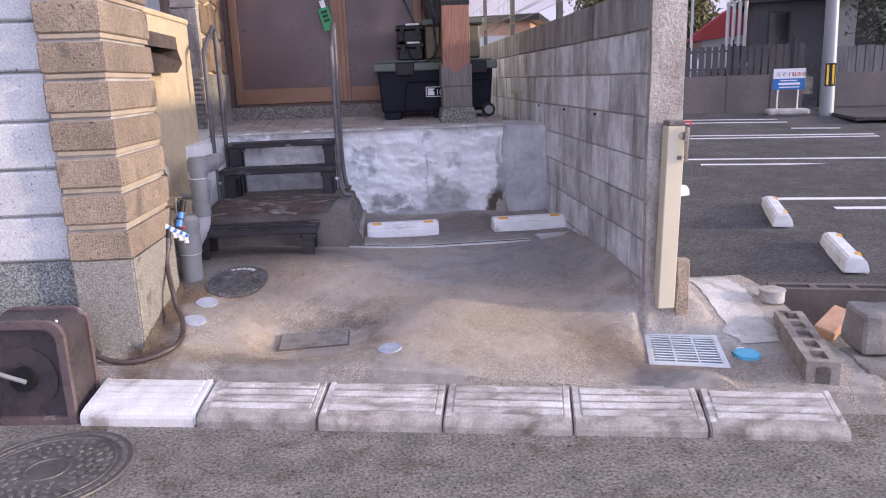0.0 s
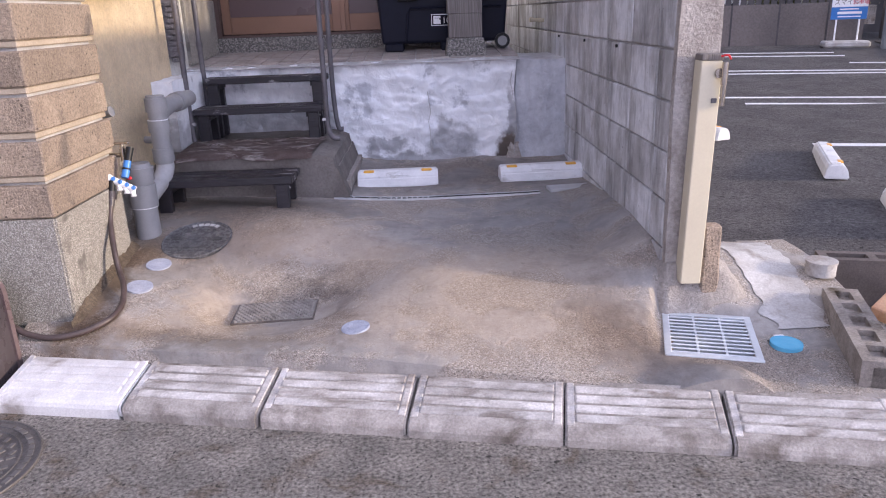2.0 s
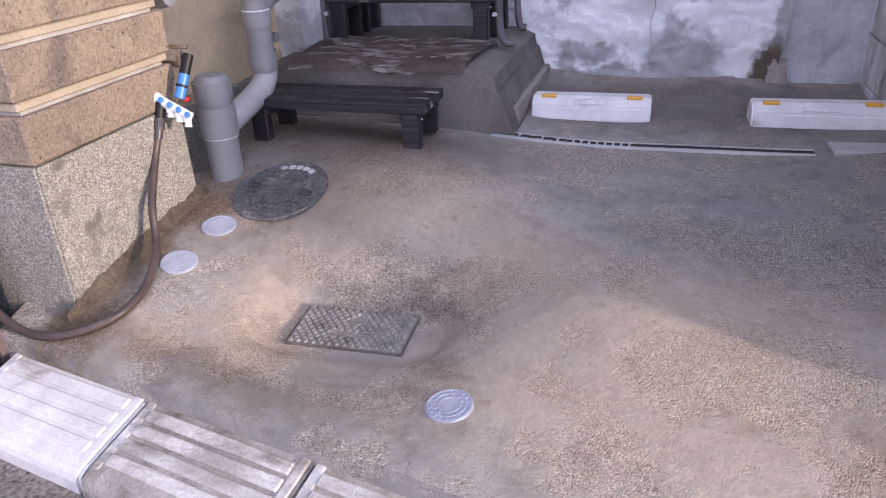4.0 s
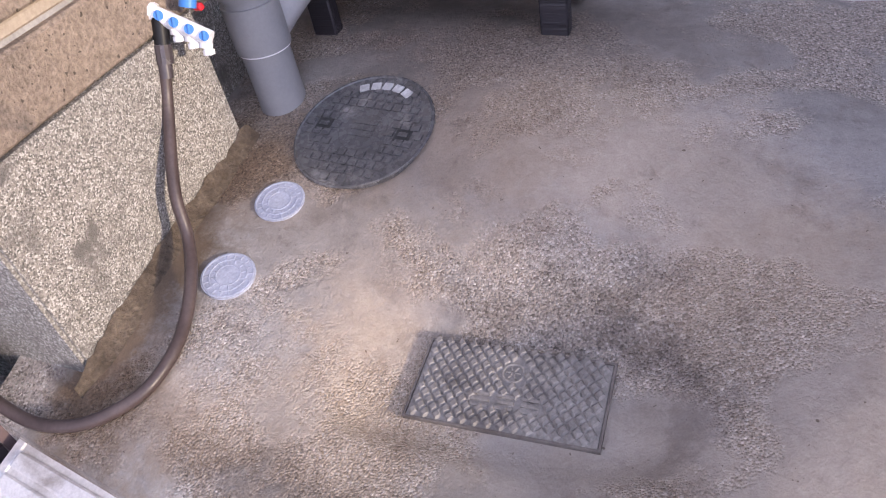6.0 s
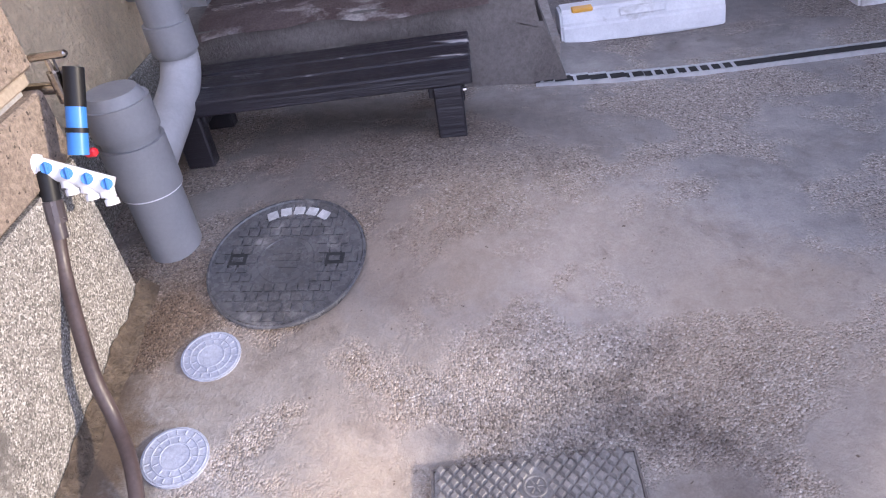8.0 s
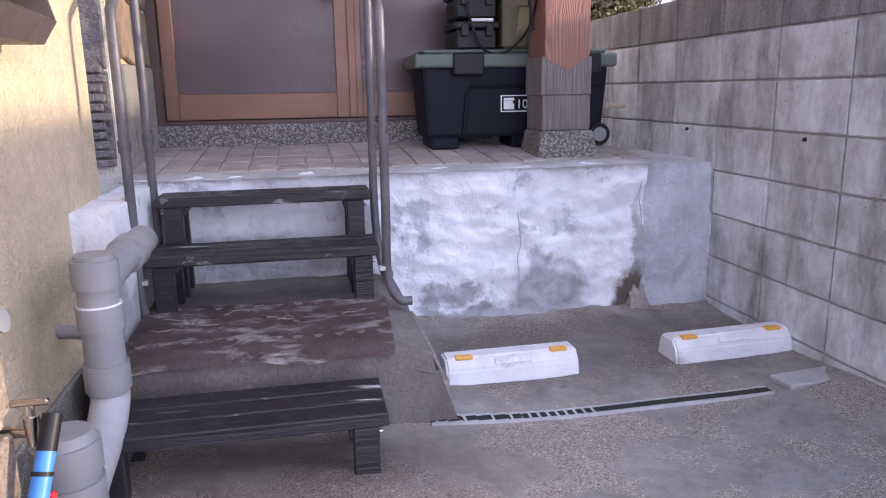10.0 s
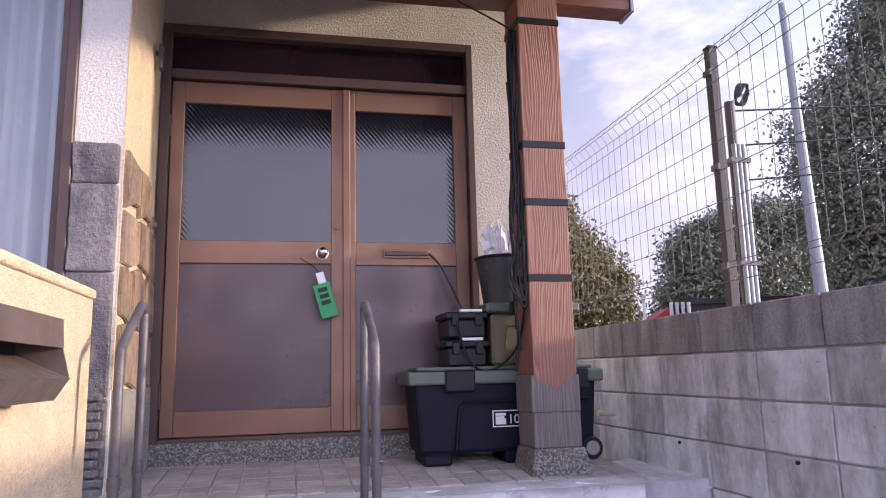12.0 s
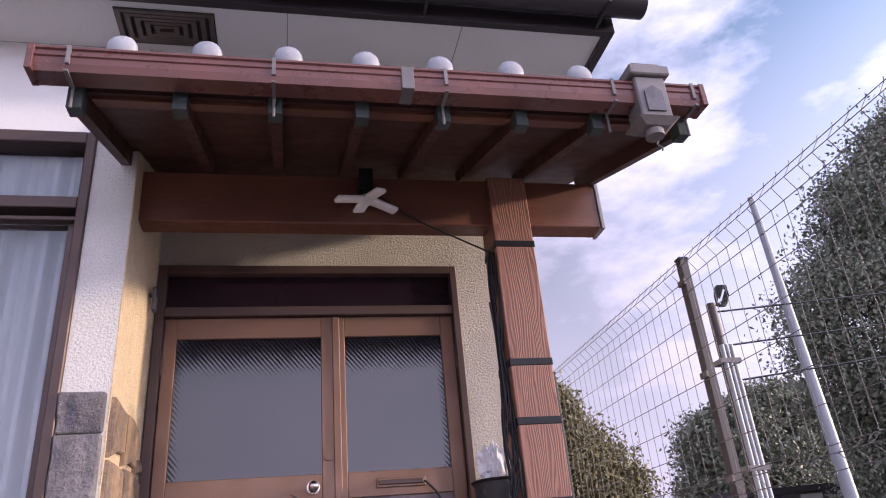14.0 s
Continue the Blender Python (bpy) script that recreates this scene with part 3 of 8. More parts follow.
def plaster_material():
    """Whitewashed trowelled cement, the wash worn through to grey in ragged patches low on the face."""
    m, n, l, b = nodes_of("whitewashed_cement")
    white = mixed(n, l, noise_fac(n, l, 7, 8, 0.3, 0.7, None, 0.6), (0.70, 0.715, 0.76), (0.90, 0.91, 0.94))
    col = mixed(n, l, noise_fac(n, l, 4.2, 11, 0.56, 0.62, None, 0.68, 0.2, 3.0), white, (0.50, 0.515, 0.56))
    grey = mixed(n, l, noise_fac(n, l, 18, 6, 0.3, 0.7), (0.34, 0.345, 0.365), (0.46, 0.465, 0.49))

    def worn(x, z, rx, rz, soft=0.22):
        g, nz, ad, mp, ln, rg = (n.new("ShaderNode" + k) for k in ("NewGeometry", "TexNoise", "VectorMath", "Mapping", "VectorMath", "MapRange"))
        nz.inputs["Scale"].default_value, nz.inputs["Detail"].default_value, nz.inputs["Roughness"].default_value = 7.0, 7, 0.65
        ad.operation, ln.operation = "MULTIPLY_ADD", "LENGTH"
        ad.inputs[1].default_value = (0.22, 0.0, 0.22)
        mp.vector_type = "TEXTURE"
        mp.inputs["Location"].default_value, mp.inputs["Scale"].default_value = (x + 0.11, 5.6, z + 0.11), (rx, 30, rz)
        l.new(g.outputs["Position"], nz.inputs["Vector"])
        l.new(nz.outputs["Color"], ad.inputs[0])
        l.new(g.outputs["Position"], ad.inputs[2])
        l.new(ad.outputs[0], mp.inputs[0])
        l.new(mp.outputs[0], ln.inputs[0])
        rg.inputs[1].default_value, rg.inputs[2].default_value = 1 + soft, 1 - soft
        l.new(ln.outputs["Value"], rg.inputs[0])
        return rg.outputs[0]

    for at in ((0.76, 0.30, 0.17, 0.15), (0.72, 0.44, 0.06, 0.07), (0.36, 0.33, 0.12, 0.05), (0.62, 0.2, 0.5, 0.05), (0.22, 0.28, 0.04, 0.08), (1.20, 0.40, 0.035, 0.3), (-0.6, 0.5, 0.5, 0.12)):
        col = mixed(n, l, worn(*at), col, grey)
    # the hollow gap's dark brown, put into the face colour
    col = mixed(n, l, worn(1.19, 0.26, 0.08, 0.13), col, (0.13, 0.105, 0.09))
    l.new(col, b.inputs["Base Color"])
    b.inputs["Roughness"].default_value = 0.85
    bp = n.new("ShaderNodeBump")
    bp.inputs["Strength"].default_value, bp.inputs["Distance"].default_value = 0.9, 0.010
    l.new(noise_fac(n, l, 13, 7, 0.25, 0.75, None, 0.55, 0.6), bp.inputs["Height"])
    l.new(bp.outputs[0], b.inputs["Normal"])
    return m


M["block"] = block_material()
M["plaster"] = plaster_material()
M["apron"] = apron_material()
M["terrazzo"] = pebbles("pebble_dash", ((0.15, 0.14, 0.125), (0.36, 0.335, 0.30), (0.26, 0.24, 0.21), (0.52, 0.50, 0.465), (0.20, 0.185, 0.165), (0.32, 0.295, 0.26)), 330, patch=((0.15, 0.138, 0.125), 6.0, 0.56, 0.66))
M["terrazzo_green"] = pebbles("green_pebble_dash", ((0.16, 0.17, 0.16), (0.27, 0.29, 0.28), (0.10, 0.105, 0.10), (0.38, 0.40, 0.40), (0.20, 0.21, 0.20)), 190)
M["terrazzo_dark"] = pebbles("dark_pebble_sill", ((0.08, 0.08, 0.075), (0.18, 0.17, 0.16), (0.12, 0.11, 0.10), (0.30, 0.28, 0.26)), 150)
M["pillar_wood"] = wood_grain("grained_pillar_wood", (0.36, 0.175, 0.12), (0.20, 0.082, 0.058))
M["old_wood"] = wood_grain("weathered_grey_wood", (0.17, 0.15, 0.14), (0.24, 0.215, 0.20), 0.8)
M["glass"] = glass_material("window_glass", 0.02)
M["frosted"] = frosted_material()
M["curtain"] = surf("white_curtain", (0.90, 0.91, 0.93), (0.84, 0.86, 0.89), 0.9, 6, 200, 0.05, 0.1, 0.001)
M["navy"] = plain("navy_plastic", (0.006, 0.007, 0.017), 0.55, spec=0.22)
M["olive_lid"] = plain("grey_green_lid", (0.10, 0.125, 0.10), 0.5)
M["olive"] = plain("olive_plastic", (0.115, 0.10, 0.06), 0.5)
M["black"] = plain("black_plastic", (0.012, 0.012, 0.014), 0.45, spec=0.3)
M["bucket"] = surf("scuffed_black_bucket", (0.022, 0.022, 0.026), (0.05, 0.05, 0.056), 0.5, 8, 60, 0.2, 0.1, 0.001, c3=(0.14, 0.14, 0.15), c3_scale=9, c3_lo=0.6)
M["paper"] = plain("crumpled_white_cloth", (0.80, 0.80, 0.84), 0.9)
M["chrome"] = plain("chrome", (0.50, 0.46, 0.42), 0.22, 1.0)
M["tag_green"] = plain("green_tag", (0.02, 0.30, 0.10), 0.5)
M["tag_ink"] = plain("black_ink", (0.01, 0.02, 0.012), 0.6)
M["white_plastic"] = plain("white_plastic", (0.82, 0.82, 0.84), 0.35)
M["blue_plastic"] = plain("blue_plastic", (0.06, 0.22, 0.60), 0.35)
M["red_plastic"] = plain("red_plastic", (0.62, 0.02, 0.03), 0.4)
M["hose"] = surf("brown_grey_hose", (0.055, 0.038, 0.036), (0.085, 0.062, 0.058), 0.45, 14, 120, 0.2, 0.2, 0.001)
M["amber"] = plain("amber_reflector", (0.80, 0.42, 0.06), 0.3)
M["lilac_cap"] = surf("pale_grey_drain_cap", (0.33, 0.35, 0.43), (0.42, 0.44, 0.52), 0.75, 22, 160, 0.2, 0.4, 0.002)
M["blue_cap"] = surf("sky_blue_cap", (0.10, 0.38, 0.58), (0.13, 0.44, 0.63), 0.6, 9, 160, 0.06, 0.1, 0.001)
M["white_line"] = surf("road_paint", (0.74, 0.74, 0.76), (0.66, 0.66, 0.68), 0.8, 5, 110, 0.12, 0.3, 0.001)
M["patch_white"] = surf("pale_cement_patch", (0.56, 0.55, 0.54), (0.40, 0.375, 0.355), 0.9, 5, 90, 0.2, 0.6, 0.004, c3=(0.30, 0.265, 0.24), c3_scale=4, c3_lo=0.55)
M["kerb_dark"] = surf("brown_grey_kerb_block", (0.10, 0.085, 0.08), (0.15, 0.125, 0.115), 0.9, 6, 110, 0.25, 0.4, 0.003)
M["old_block"] = surf("mossy_old_block", (0.22, 0.19, 0.165), (0.34, 0.30, 0.265), 0.95, 9, 90, 0.3, 0.7, 0.005, c3=(0.08, 0.06, 0.035), c3_scale=7, c3_lo=0.56)
M["orange_brick"] = surf("broken_orange_brick", (0.52, 0.30, 0.19), (0.62, 0.40, 0.27), 0.9, 9, 90, 0.15, 0.4, 0.003)
M["grate_white"] = surf("painted_grate", (0.66, 0.68, 0.70), (0.56, 0.58, 0.60), 0.5, 9, 100, 0.06, 0.1, 0.001, metal=0.2)
M["mat"] = surf("brown_rubber_mat", (0.125, 0.088, 0.08), (0.19, 0.145, 0.135), 0.75, 9, 160, 0.4, 0.6, 0.003, c3=(0.52, 0.48, 0.46), c3_scale=9, c3_lo=0.54, c3_hi=0.66, stretch=(0.8, 1.6, 1))
M["mat_relief"] = surf("worn_pale_relief", (0.26, 0.215, 0.20), (0.13, 0.10, 0.09), 0.85, 20, 160, 0.3, 0.3, 0.001)
M["wire"] = plain("fence_wire_brown", (0.17, 0.15, 0.14), 0.5, 0.2)
M["fence_post"] = plain("fence_post_brown", (0.065, 0.058, 0.055), 0.5, 0.3)
M["pole_grey"] = plain("pale_steel_pole", (0.27, 0.285, 0.31), 0.45, 0.3)
M["bg_wall"] = surf("brown_retaining_wall", (0.13, 0.115, 0.11), (0.19, 0.165, 0.155), 0.95, 1.2, 30, 0.25, 0.3, 0.004, stretch=(1, 1, 0.3))
M["bg_board"] = surf("weathered_boards", (0.13, 0.12, 0.125), (0.22, 0.205, 0.20), 0.9, 5, 40, 0.2, 0.2, 0.002, stretch=(3, 3, 0.3))
M["bg_fence"] = surf("dark_slat_fence", (0.06, 0.055, 0.06), (0.09, 0.085, 0.085), 0.8, 2, 30, 0.1, 0.1, 0.001)
M["far_house"] = surf("far_grey_house", (0.10, 0.10, 0.115), (0.13, 0.13, 0.145), 0.8, 1, 20, 0.05, 0.1, 0.001)
M["far_white"] = surf("far_white_house", (0.62, 0.62, 0.63), (0.55, 0.55, 0.56), 0.8, 1, 20, 0.05, 0.1, 0.001)
M["far_red"] = surf("red_roof", (0.42, 0.05, 0.05), (0.35, 0.04, 0.04), 0.6, 1, 20, 0.05, 0.1, 0.001)
M["sign_white"] = plain("white_sign_face", (0.82, 0.82, 0.85), 0.4)
M["sign_blue"] = plain("blue_sign_face", (0.02, 0.16, 0.50), 0.4)
M["sign_black"] = plain("black_lettering", (0.02, 0.02, 0.03), 0.5)
M["sign_red"] = plain("red_lettering", (0.55, 0.03, 0.06), 0.5)
M["yellow"] = plain("yellow_plate", (0.75, 0.48, 0.02), 0.4)
M["bark"] = surf("bark", (0.10, 0.08, 0.06), (0.15, 0.12, 0.09), 0.95, 8, 40, 0.3, 0.5, 0.01)
M["twig"] = surf("bare_twigs", (0.16, 0.11, 0.10), (0.21, 0.15, 0.14), 0.9, 8, 40, 0.2, 0)
M["leaf_yellow"] = surf("olive_leaf", (0.15, 0.14, 0.06), (0.20, 0.18, 0.085), 0.6, 3, 8, 0.2, 0)
M["shell"] = surf("hose_reel_shell", (0.045, 0.037, 0.042), (0.07, 0.058, 0.062), 0.3, 5, 90, 0.1, 0.1, 0.001)
M["shell_trim"] = surf("mauve_plastic_trim", (0.105, 0.075, 0.078), (0.15, 0.11, 0.11), 0.35, 5, 90, 0.15, 0.1, 0.001, c3=(0.34, 0.31, 0.30), c3_scale=12, c3_lo=0.62, c3_hi=0.70)
M["mail"] = surf("brown_steel_mailbox", (0.125, 0.095, 0.085), (0.16, 0.125, 0.11), 0.5, 6, 120, 0.1, 0.1, 0.001, metal=0.3)

# ---- road, apron, parking lot ----
def sheet(xs, ys, zf):
    bm = bmesh.new()
    grid = [[bm.verts.new((x, y, zf(x, y))) for x in xs] for y in ys]
    for a, b in zip(grid, grid[1:]):
        for k in range(len(xs) - 1):
            bm.faces.new((a[k], a[k + 1], b[k + 1], b[k]))
    return bm


def lot_z(x, y):
    return 0.035 * max(0.0, 0.31 * (x - 2.0) + 0.95 * (y - 3.9))


xs_far = [-400, -60, -15, -6, -3, 0, 3, 8, 20, 60, 400]
set_part("ground", sheet(xs_far, [-300, -60, -12, -3, 0, 2, 4, 9, 20, 60, 400], lambda x, y: ROAD_Z), M["asphalt_old"],
         "worn grey asphalt road surface")


def build_apron():
    bm = bmesh.new()
    nx, ny = 150, 130
    inv = GRATE.inverted()
    rows_v = []
    for j in range(ny + 1):
        row = []
        for i in range(nx + 1):
            x = -1.04 + 3.39 * i / nx
            y0 = kerb_y(x, 0.235)
            y = y0 + (5.75 - y0) * j / ny
            row.append(bm.verts.new((x, y, ground_top(x, y))))
        rows_v.append(row)
    for a, b in zip(rows_v, rows_v[1:]):
        for k in range(nx):
            c = (a[k].co + b[k + 1].co) / 2
            q = inv @ c
            if (abs(q.x) < 0.15 and abs(q.y) < 0.18) or (c.x > 1.66 and c.y > 3.98):
                continue
            bm.faces.new((a[k], a[k + 1], b[k + 1], b[k]))
    for v in [v for v in bm.verts if not v.link_faces]:
        bm.verts.remove(v)
    ret = bmesh.ops.extrude_face_region(bm, geom=list(bm.faces))
    bmesh.ops.translate(bm, verts=[v for v in ret["geom"] if isinstance(v, bmesh.types.BMVert)], vec=(0, 0, -0.35))
    return set_part("floor", bm, M["apron"], "grey-brown washed cement driveway with sandy stains", True)


build_apron()
lot_bm = bmesh.new()
lot_outline = ((1.72, 3.97), (2.32, 3.80), (3.4, 3.3), (7, 1.8), (30, -6), (34, 12), (17, 14.5), (9, 16), (1.72, 16))
vs = [lot_bm.verts.new((x, y, lot_z(x, y) + d)) for d in (0.0, -0.3) for x, y in lot_outline]
lot_bm.faces.new(vs[:9])
for k in range(9):
    lot_bm.faces.new((vs[k], vs[(k + 1) % 9], vs[9 + (k + 1) % 9], vs[9 + k]))
set_part("road", lot_bm, M["asphalt_lot"], "dark new asphalt of a small car park")
patch_bm = bmesh.new()
g = [[patch_bm.verts.new((x, y, ground_top(x, y) + 0.004)) for x in np.linspace(1.97 - 0.03 * (3.9 - y) + 0.05 * noise.noise((y * 13, 0, 0)), 2.24 - 0.10 * (3.9 - y) + 0.05 * noise.noise((y * 13, 4, 0)), 8)] for y in np.linspace(3.16, 3.93, 40)]
for a, b in zip(g, g[1:]):
    for k in range(7):
        patch_bm.faces.new((a[k], a[k + 1], b[k + 1], b[k]))
set_part("pavement_patch", patch_bm, M["patch_white"], "pale new cement patch beside the drain", True)

# ---- house walls ----
def porch_z(y):
    return 0.885 + 0.068 * (y - 5.62)


def walls():
    def w(name, *a, mat="stucco", label=""):
        set_part(name, bm_box(*a), M[mat], label)
    w("wall_corner", -1.2, -1.01, 5.7, 6.7, 0.1, 4.2, label="white stucco house wall")
    w("wall_below_window", -4.2, -1.2, 5.74, 5.9, 0.1, 1.45)
    w("wall_above_window", -4.2, -1.2, 5.72, 5.9, 3.64, 4.2, mat="white_wall", label="white painted upper wall")
    # entrance walls: the canopy's shade is in the stucco colour
    w("wall_above_door", -1.01, 0.95, 6.5, 6.7, 3.274, 4.2, mat="stucco_shaded", label="cream stucco wall above the entrance")
    w("wall_beside_door", 0.722, 0.95, 6.5, 6.7, 0.8, 3.274, mat="stucco_shaded", label="cream stucco wall beside the entrance")
    w("wall_side", 0.95, 1.0, 6.5, 11.0, 0.0, 4.2)
    w("wall_far_side", -4.3, -4.2, 5.74, 11.0, 0.0, 4.2)
    w("wall_back", -4.2, 0.95, 11.0, 11.1, 0.0, 4.2)
    w("ceiling", -4.2, 0.95, 5.9, 11.0, 4.1, 4.19, mat="white_wall")
    w("floor_inside", -4.2, 0.95, 6.7, 11.0, 0.95, 1.0, mat="dark")


walls()


def rough_block(x0, x1, y0, y1, z0, z1, amp, seed, cuts=22, taper=0.0):
    """A solid with a hand-trowelled uneven skin."""
    bm = bmesh.new()
    box(bm, x0, x1, y0, y1, z0, z1)
    bmesh.ops.subdivide_edges(bm, edges=list(bm.edges), cuts=cuts, use_grid_fill=True)
    for v in bm.verts:
        p = v.co
        n1 = noise.noise((p.x * 3 + seed, p.y * 3, p.z * 3))
        n2 = noise.noise((p.x * 11 + seed, p.y * 11, p.z * 11)) + 0.5 * noise.noise((p.x * 27 + seed, p.y * 27, p.z * 27))
        low = max(0.0, 1 - (p.z - z0) / (z1 - z0))
        v.co = p + Vector((amp * 0.5 * n1, -amp * (0.8 * n1 + 0.55 * n2) - taper * low * (1 if p.y < (y0 + y1) / 2 else 0), amp * 0.35 * n2))
    return bm


def porch():
    set_part("porch_base", rough_block(-1.0, 1.22, 5.635, 6.45, 0.1, 0.872, 0.042, 4.0, 90), M["plaster"], "whitewashed rough cement porch front", True)
    set_part("porch_base_corner", rough_block(1.225, 1.585, 5.66, 6.45, 0.1, 0.862, 0.024, 9.0, 40), M["plaster_grey"], "grey smoothed cement patch of the porch front", True)
    set_part("porch_base_side", rough_block(-0.998, -0.875, 4.94, 5.64, 0.1, 0.86, 0.022, 14.0, 14), M["plaster"], "broken plaster stub beside the steps", True)
    base = bpy.data.objects["porch_base"]
    gap = rough_block(1.13, 1.29, 5.645, 5.72, 0.1, 0.30, 0.03, 41.0, 16, 0.05)
    for v in gap.verts:
        v.co.x += 0.25 * (v.co.z - 0.1) * (1 if v.co.x < 1.2 else -1)
    set_part("porch_base_gap", gap, M["pier_brown"], "crumbled brown cement between the porch patches", True)
    rnd = random.Random(17)
    for x0, z0, n, dx in ((0.60, 0.80, 9, 0.0), (1.2, 0.8, 9, 0.0)):
        pts, x, z = [], x0, z0
        for k in range(n):
            pts.append((x, 5.622, z))
            x += dx + rnd.uniform(-0.018, 0.018)
            z -= rnd.uniform(0.05, 0.085)
        part("crack", tube(bmesh.new(), pts, 0.0022, 5), M["mortar"], base, "dark crack in the plaster")
    bm = bmesh.new()
    prism(bm, [(5.6, 0.868), (6.5, 0.868), (6.5, porch_z(6.5) - 0.004), (5.66, porch_z(5.66) - 0.004), (5.6, 0.872)], -1.005, 1.25, "x")
    slab = set_part("porch_floor", bm, M["mortar"], "tiled porch floor with pale joints")
    t = 0.118
    me = bpy.data.meshes.new("tile")
    b2 = bmesh.new()
    box(b2, -t / 2 + 0.004, t / 2 - 0.004, -t / 2 + 0.004, t / 2 - 0.004, -0.006, 0.004, 0.0015)
    b2.to_mesh(me)
    me.materials.append(M["tile"])
    tilt = Matrix.Rotation(math.atan(0.068), 4, "X")
    for i in range(19):
        for j in range(7):
            y = 5.70 + t * (j + 0.5)
            piece("tile", me, slab, Matrix.Translation((-0.99 + t * (i + 0.5), y, porch_z(y) - 0.001 + random.uniform(-0.001, 0.001))) @ tilt)
    bm = bm_box(-1.008, 0.72, 6.43, 6.6, 0.9, 1.052, 0.006)
    set_part("door_sill", bm, M["terrazzo_dark"], "dark pebble-dash step under the door")


porch()

# ---- entrance ----
def entrance_door():
    d = thing("door_1", Matrix.Identity(4), "bronze aluminium double door with obscured glass, closed", "door", kind="structure")
    fr = bmesh.new()
    box(fr, -1.0, -0.952, 6.44, 6.56, 1.052, 3.272, 0.003)
    box(fr, 0.682, 0.72, 6.44, 6.56, 1.052, 3.272, 0.003)
    box(fr, -0.952, 0.682, 6.44, 6.56, 3.222, 3.272, 0.003)
    box(fr, -0.952, 0.682, 6.45, 6.56, 2.966, 3.02, 0.003)
    box(fr, -0.952, 0.682, 6.45, 6.56, 1.052, 1.072, 0.003)
    part("frame", fr, M["bronze_dark"], d, "dark bronze frame")
    part("transom_panel", bm_box(-0.952, 0.682, 6.50, 6.515, 3.02, 3.222), M["transom"], d)
    for name, x0, x1, gx0, gx1, mid in (("wide_leaf", -0.948, -0.018, -0.882, -0.098, 1.962), ("narrow_leaf", -0.012, 0.678, 0.036, 0.602, 1.955)):
        leaf = bmesh.new()
        y0, y1 = 6.485, 6.53
        box(leaf, x0, gx0, y0, y1, 1.075, 2.962, 0.003)
        box(leaf, gx1, x1, y0, y1, 1.075, 2.962, 0.003)
        box(leaf, gx0, gx1, y0 + 0.001, y1, 2.842, 2.962, 0.003)
        box(leaf, gx0, gx1, y0 + 0.001, y1, mid, 2.085, 0.003)
        box(leaf, gx0, gx1, y0 + 0.001, y1, 1.075, 1.203, 0.003)
        lf = part("leaf", leaf, M["bronze"], d, "bronze aluminium door leaf")
        part("pane", bm_box(gx0, gx1, 6.503, 6.511, 2.085, 2.842), M["frosted"], lf, "obscured patterned glass")
        part("panel", bm_box(gx0, gx1, 6.50, 6.515, 1.203, mid), M["door_panel"], lf, "dark brown panel")
    part("meeting_stile", bm_box(-0.034, 0.006, 6.472, 6.487, 1.075, 2.962, 0.003), M["bronze"], d)
    for z in (2.70, 1.28):
        part("hinge", rod(bmesh.new(), (-0.951, 6.478, z - 0.06), (-0.951, 6.478, z + 0.06), 0.008), M["bronze_dark"], d)
        part("hinge", rod(bmesh.new(), (0.681, 6.478, z - 0.06), (0.681, 6.478, z + 0.06), 0.008), M["bronze_dark"], d)
    kb = bmesh.new()
    rod(kb, (-0.145, 6.485, 2.018), (-0.145, 6.478, 2.018), 0.034, n=24)
    rod(kb, (-0.145, 6.48, 2.018), (-0.145, 6.445, 2.018), 0.012, n=16)
    bmesh.ops.create_uvsphere(kb, u_segments=20, v_segments=12, radius=0.027, matrix=Matrix.Translation((-0.145, 6.43, 2.018)) @ Matrix.Diagonal((1, 0.75, 1, 1)))
    part("door_knob", kb, M["chrome"], d, "round chrome knob", True)
    lk = bmesh.new()
    rod(lk, (-0.068, 6.486, 2.172), (-0.068, 6.474, 2.172), 0.021, n=20)
    rod(lk, (-0.068, 6.475, 2.172), (-0.068, 6.469, 2.172), 0.011, n=16)
    part("lock_cylinder", lk, M["bronze"], d, "small round lock", True)
    sl = bmesh.new()
    box(sl, 0.185, 0.45, 6.476, 6.488, 1.995, 2.045, 0.004)
    part("letter_slot", sl, M["bronze"], d)
    part("slot_flap", bm_box(0.195, 0.44, 6.468, 6.477, 2.008, 2.034, 0.004), M["bronze_dark"], d, "dark letter flap")


def key_tag():
    t = thing("hanging_tag", Matrix.Translation((-0.13, 6.425, 1.76)) @ Matrix.Rotation(radians(-16), 4, "Y"), "green plastic tag hanging from the door knob", "tag")
    part("plate", bm_box(-0.045, 0.045, -0.004, 0.004, -0.095, 0.09, 0.002), M["tag_green"], t)
    part("hook", bm_box(-0.012, 0.03, -0.003, 0.003, 0.09, 0.15, 0.002), M["white_plastic"], t, "white hook piece")
    for i in range(3):
        part("writing_bar", bm_box(-0.025 + 0.0, 0.025, -0.0065, -0.0042, 0.045 - i * 0.035, 0.068 - i * 0.035), M["tag_ink"], t)
    part("string", tube(bmesh.new(), [(0.01, 0, 0.15), (-0.02, 0.004, 0.2), (-0.065, 0.01, 0.25)], 0.003, 6), M["black"], t)


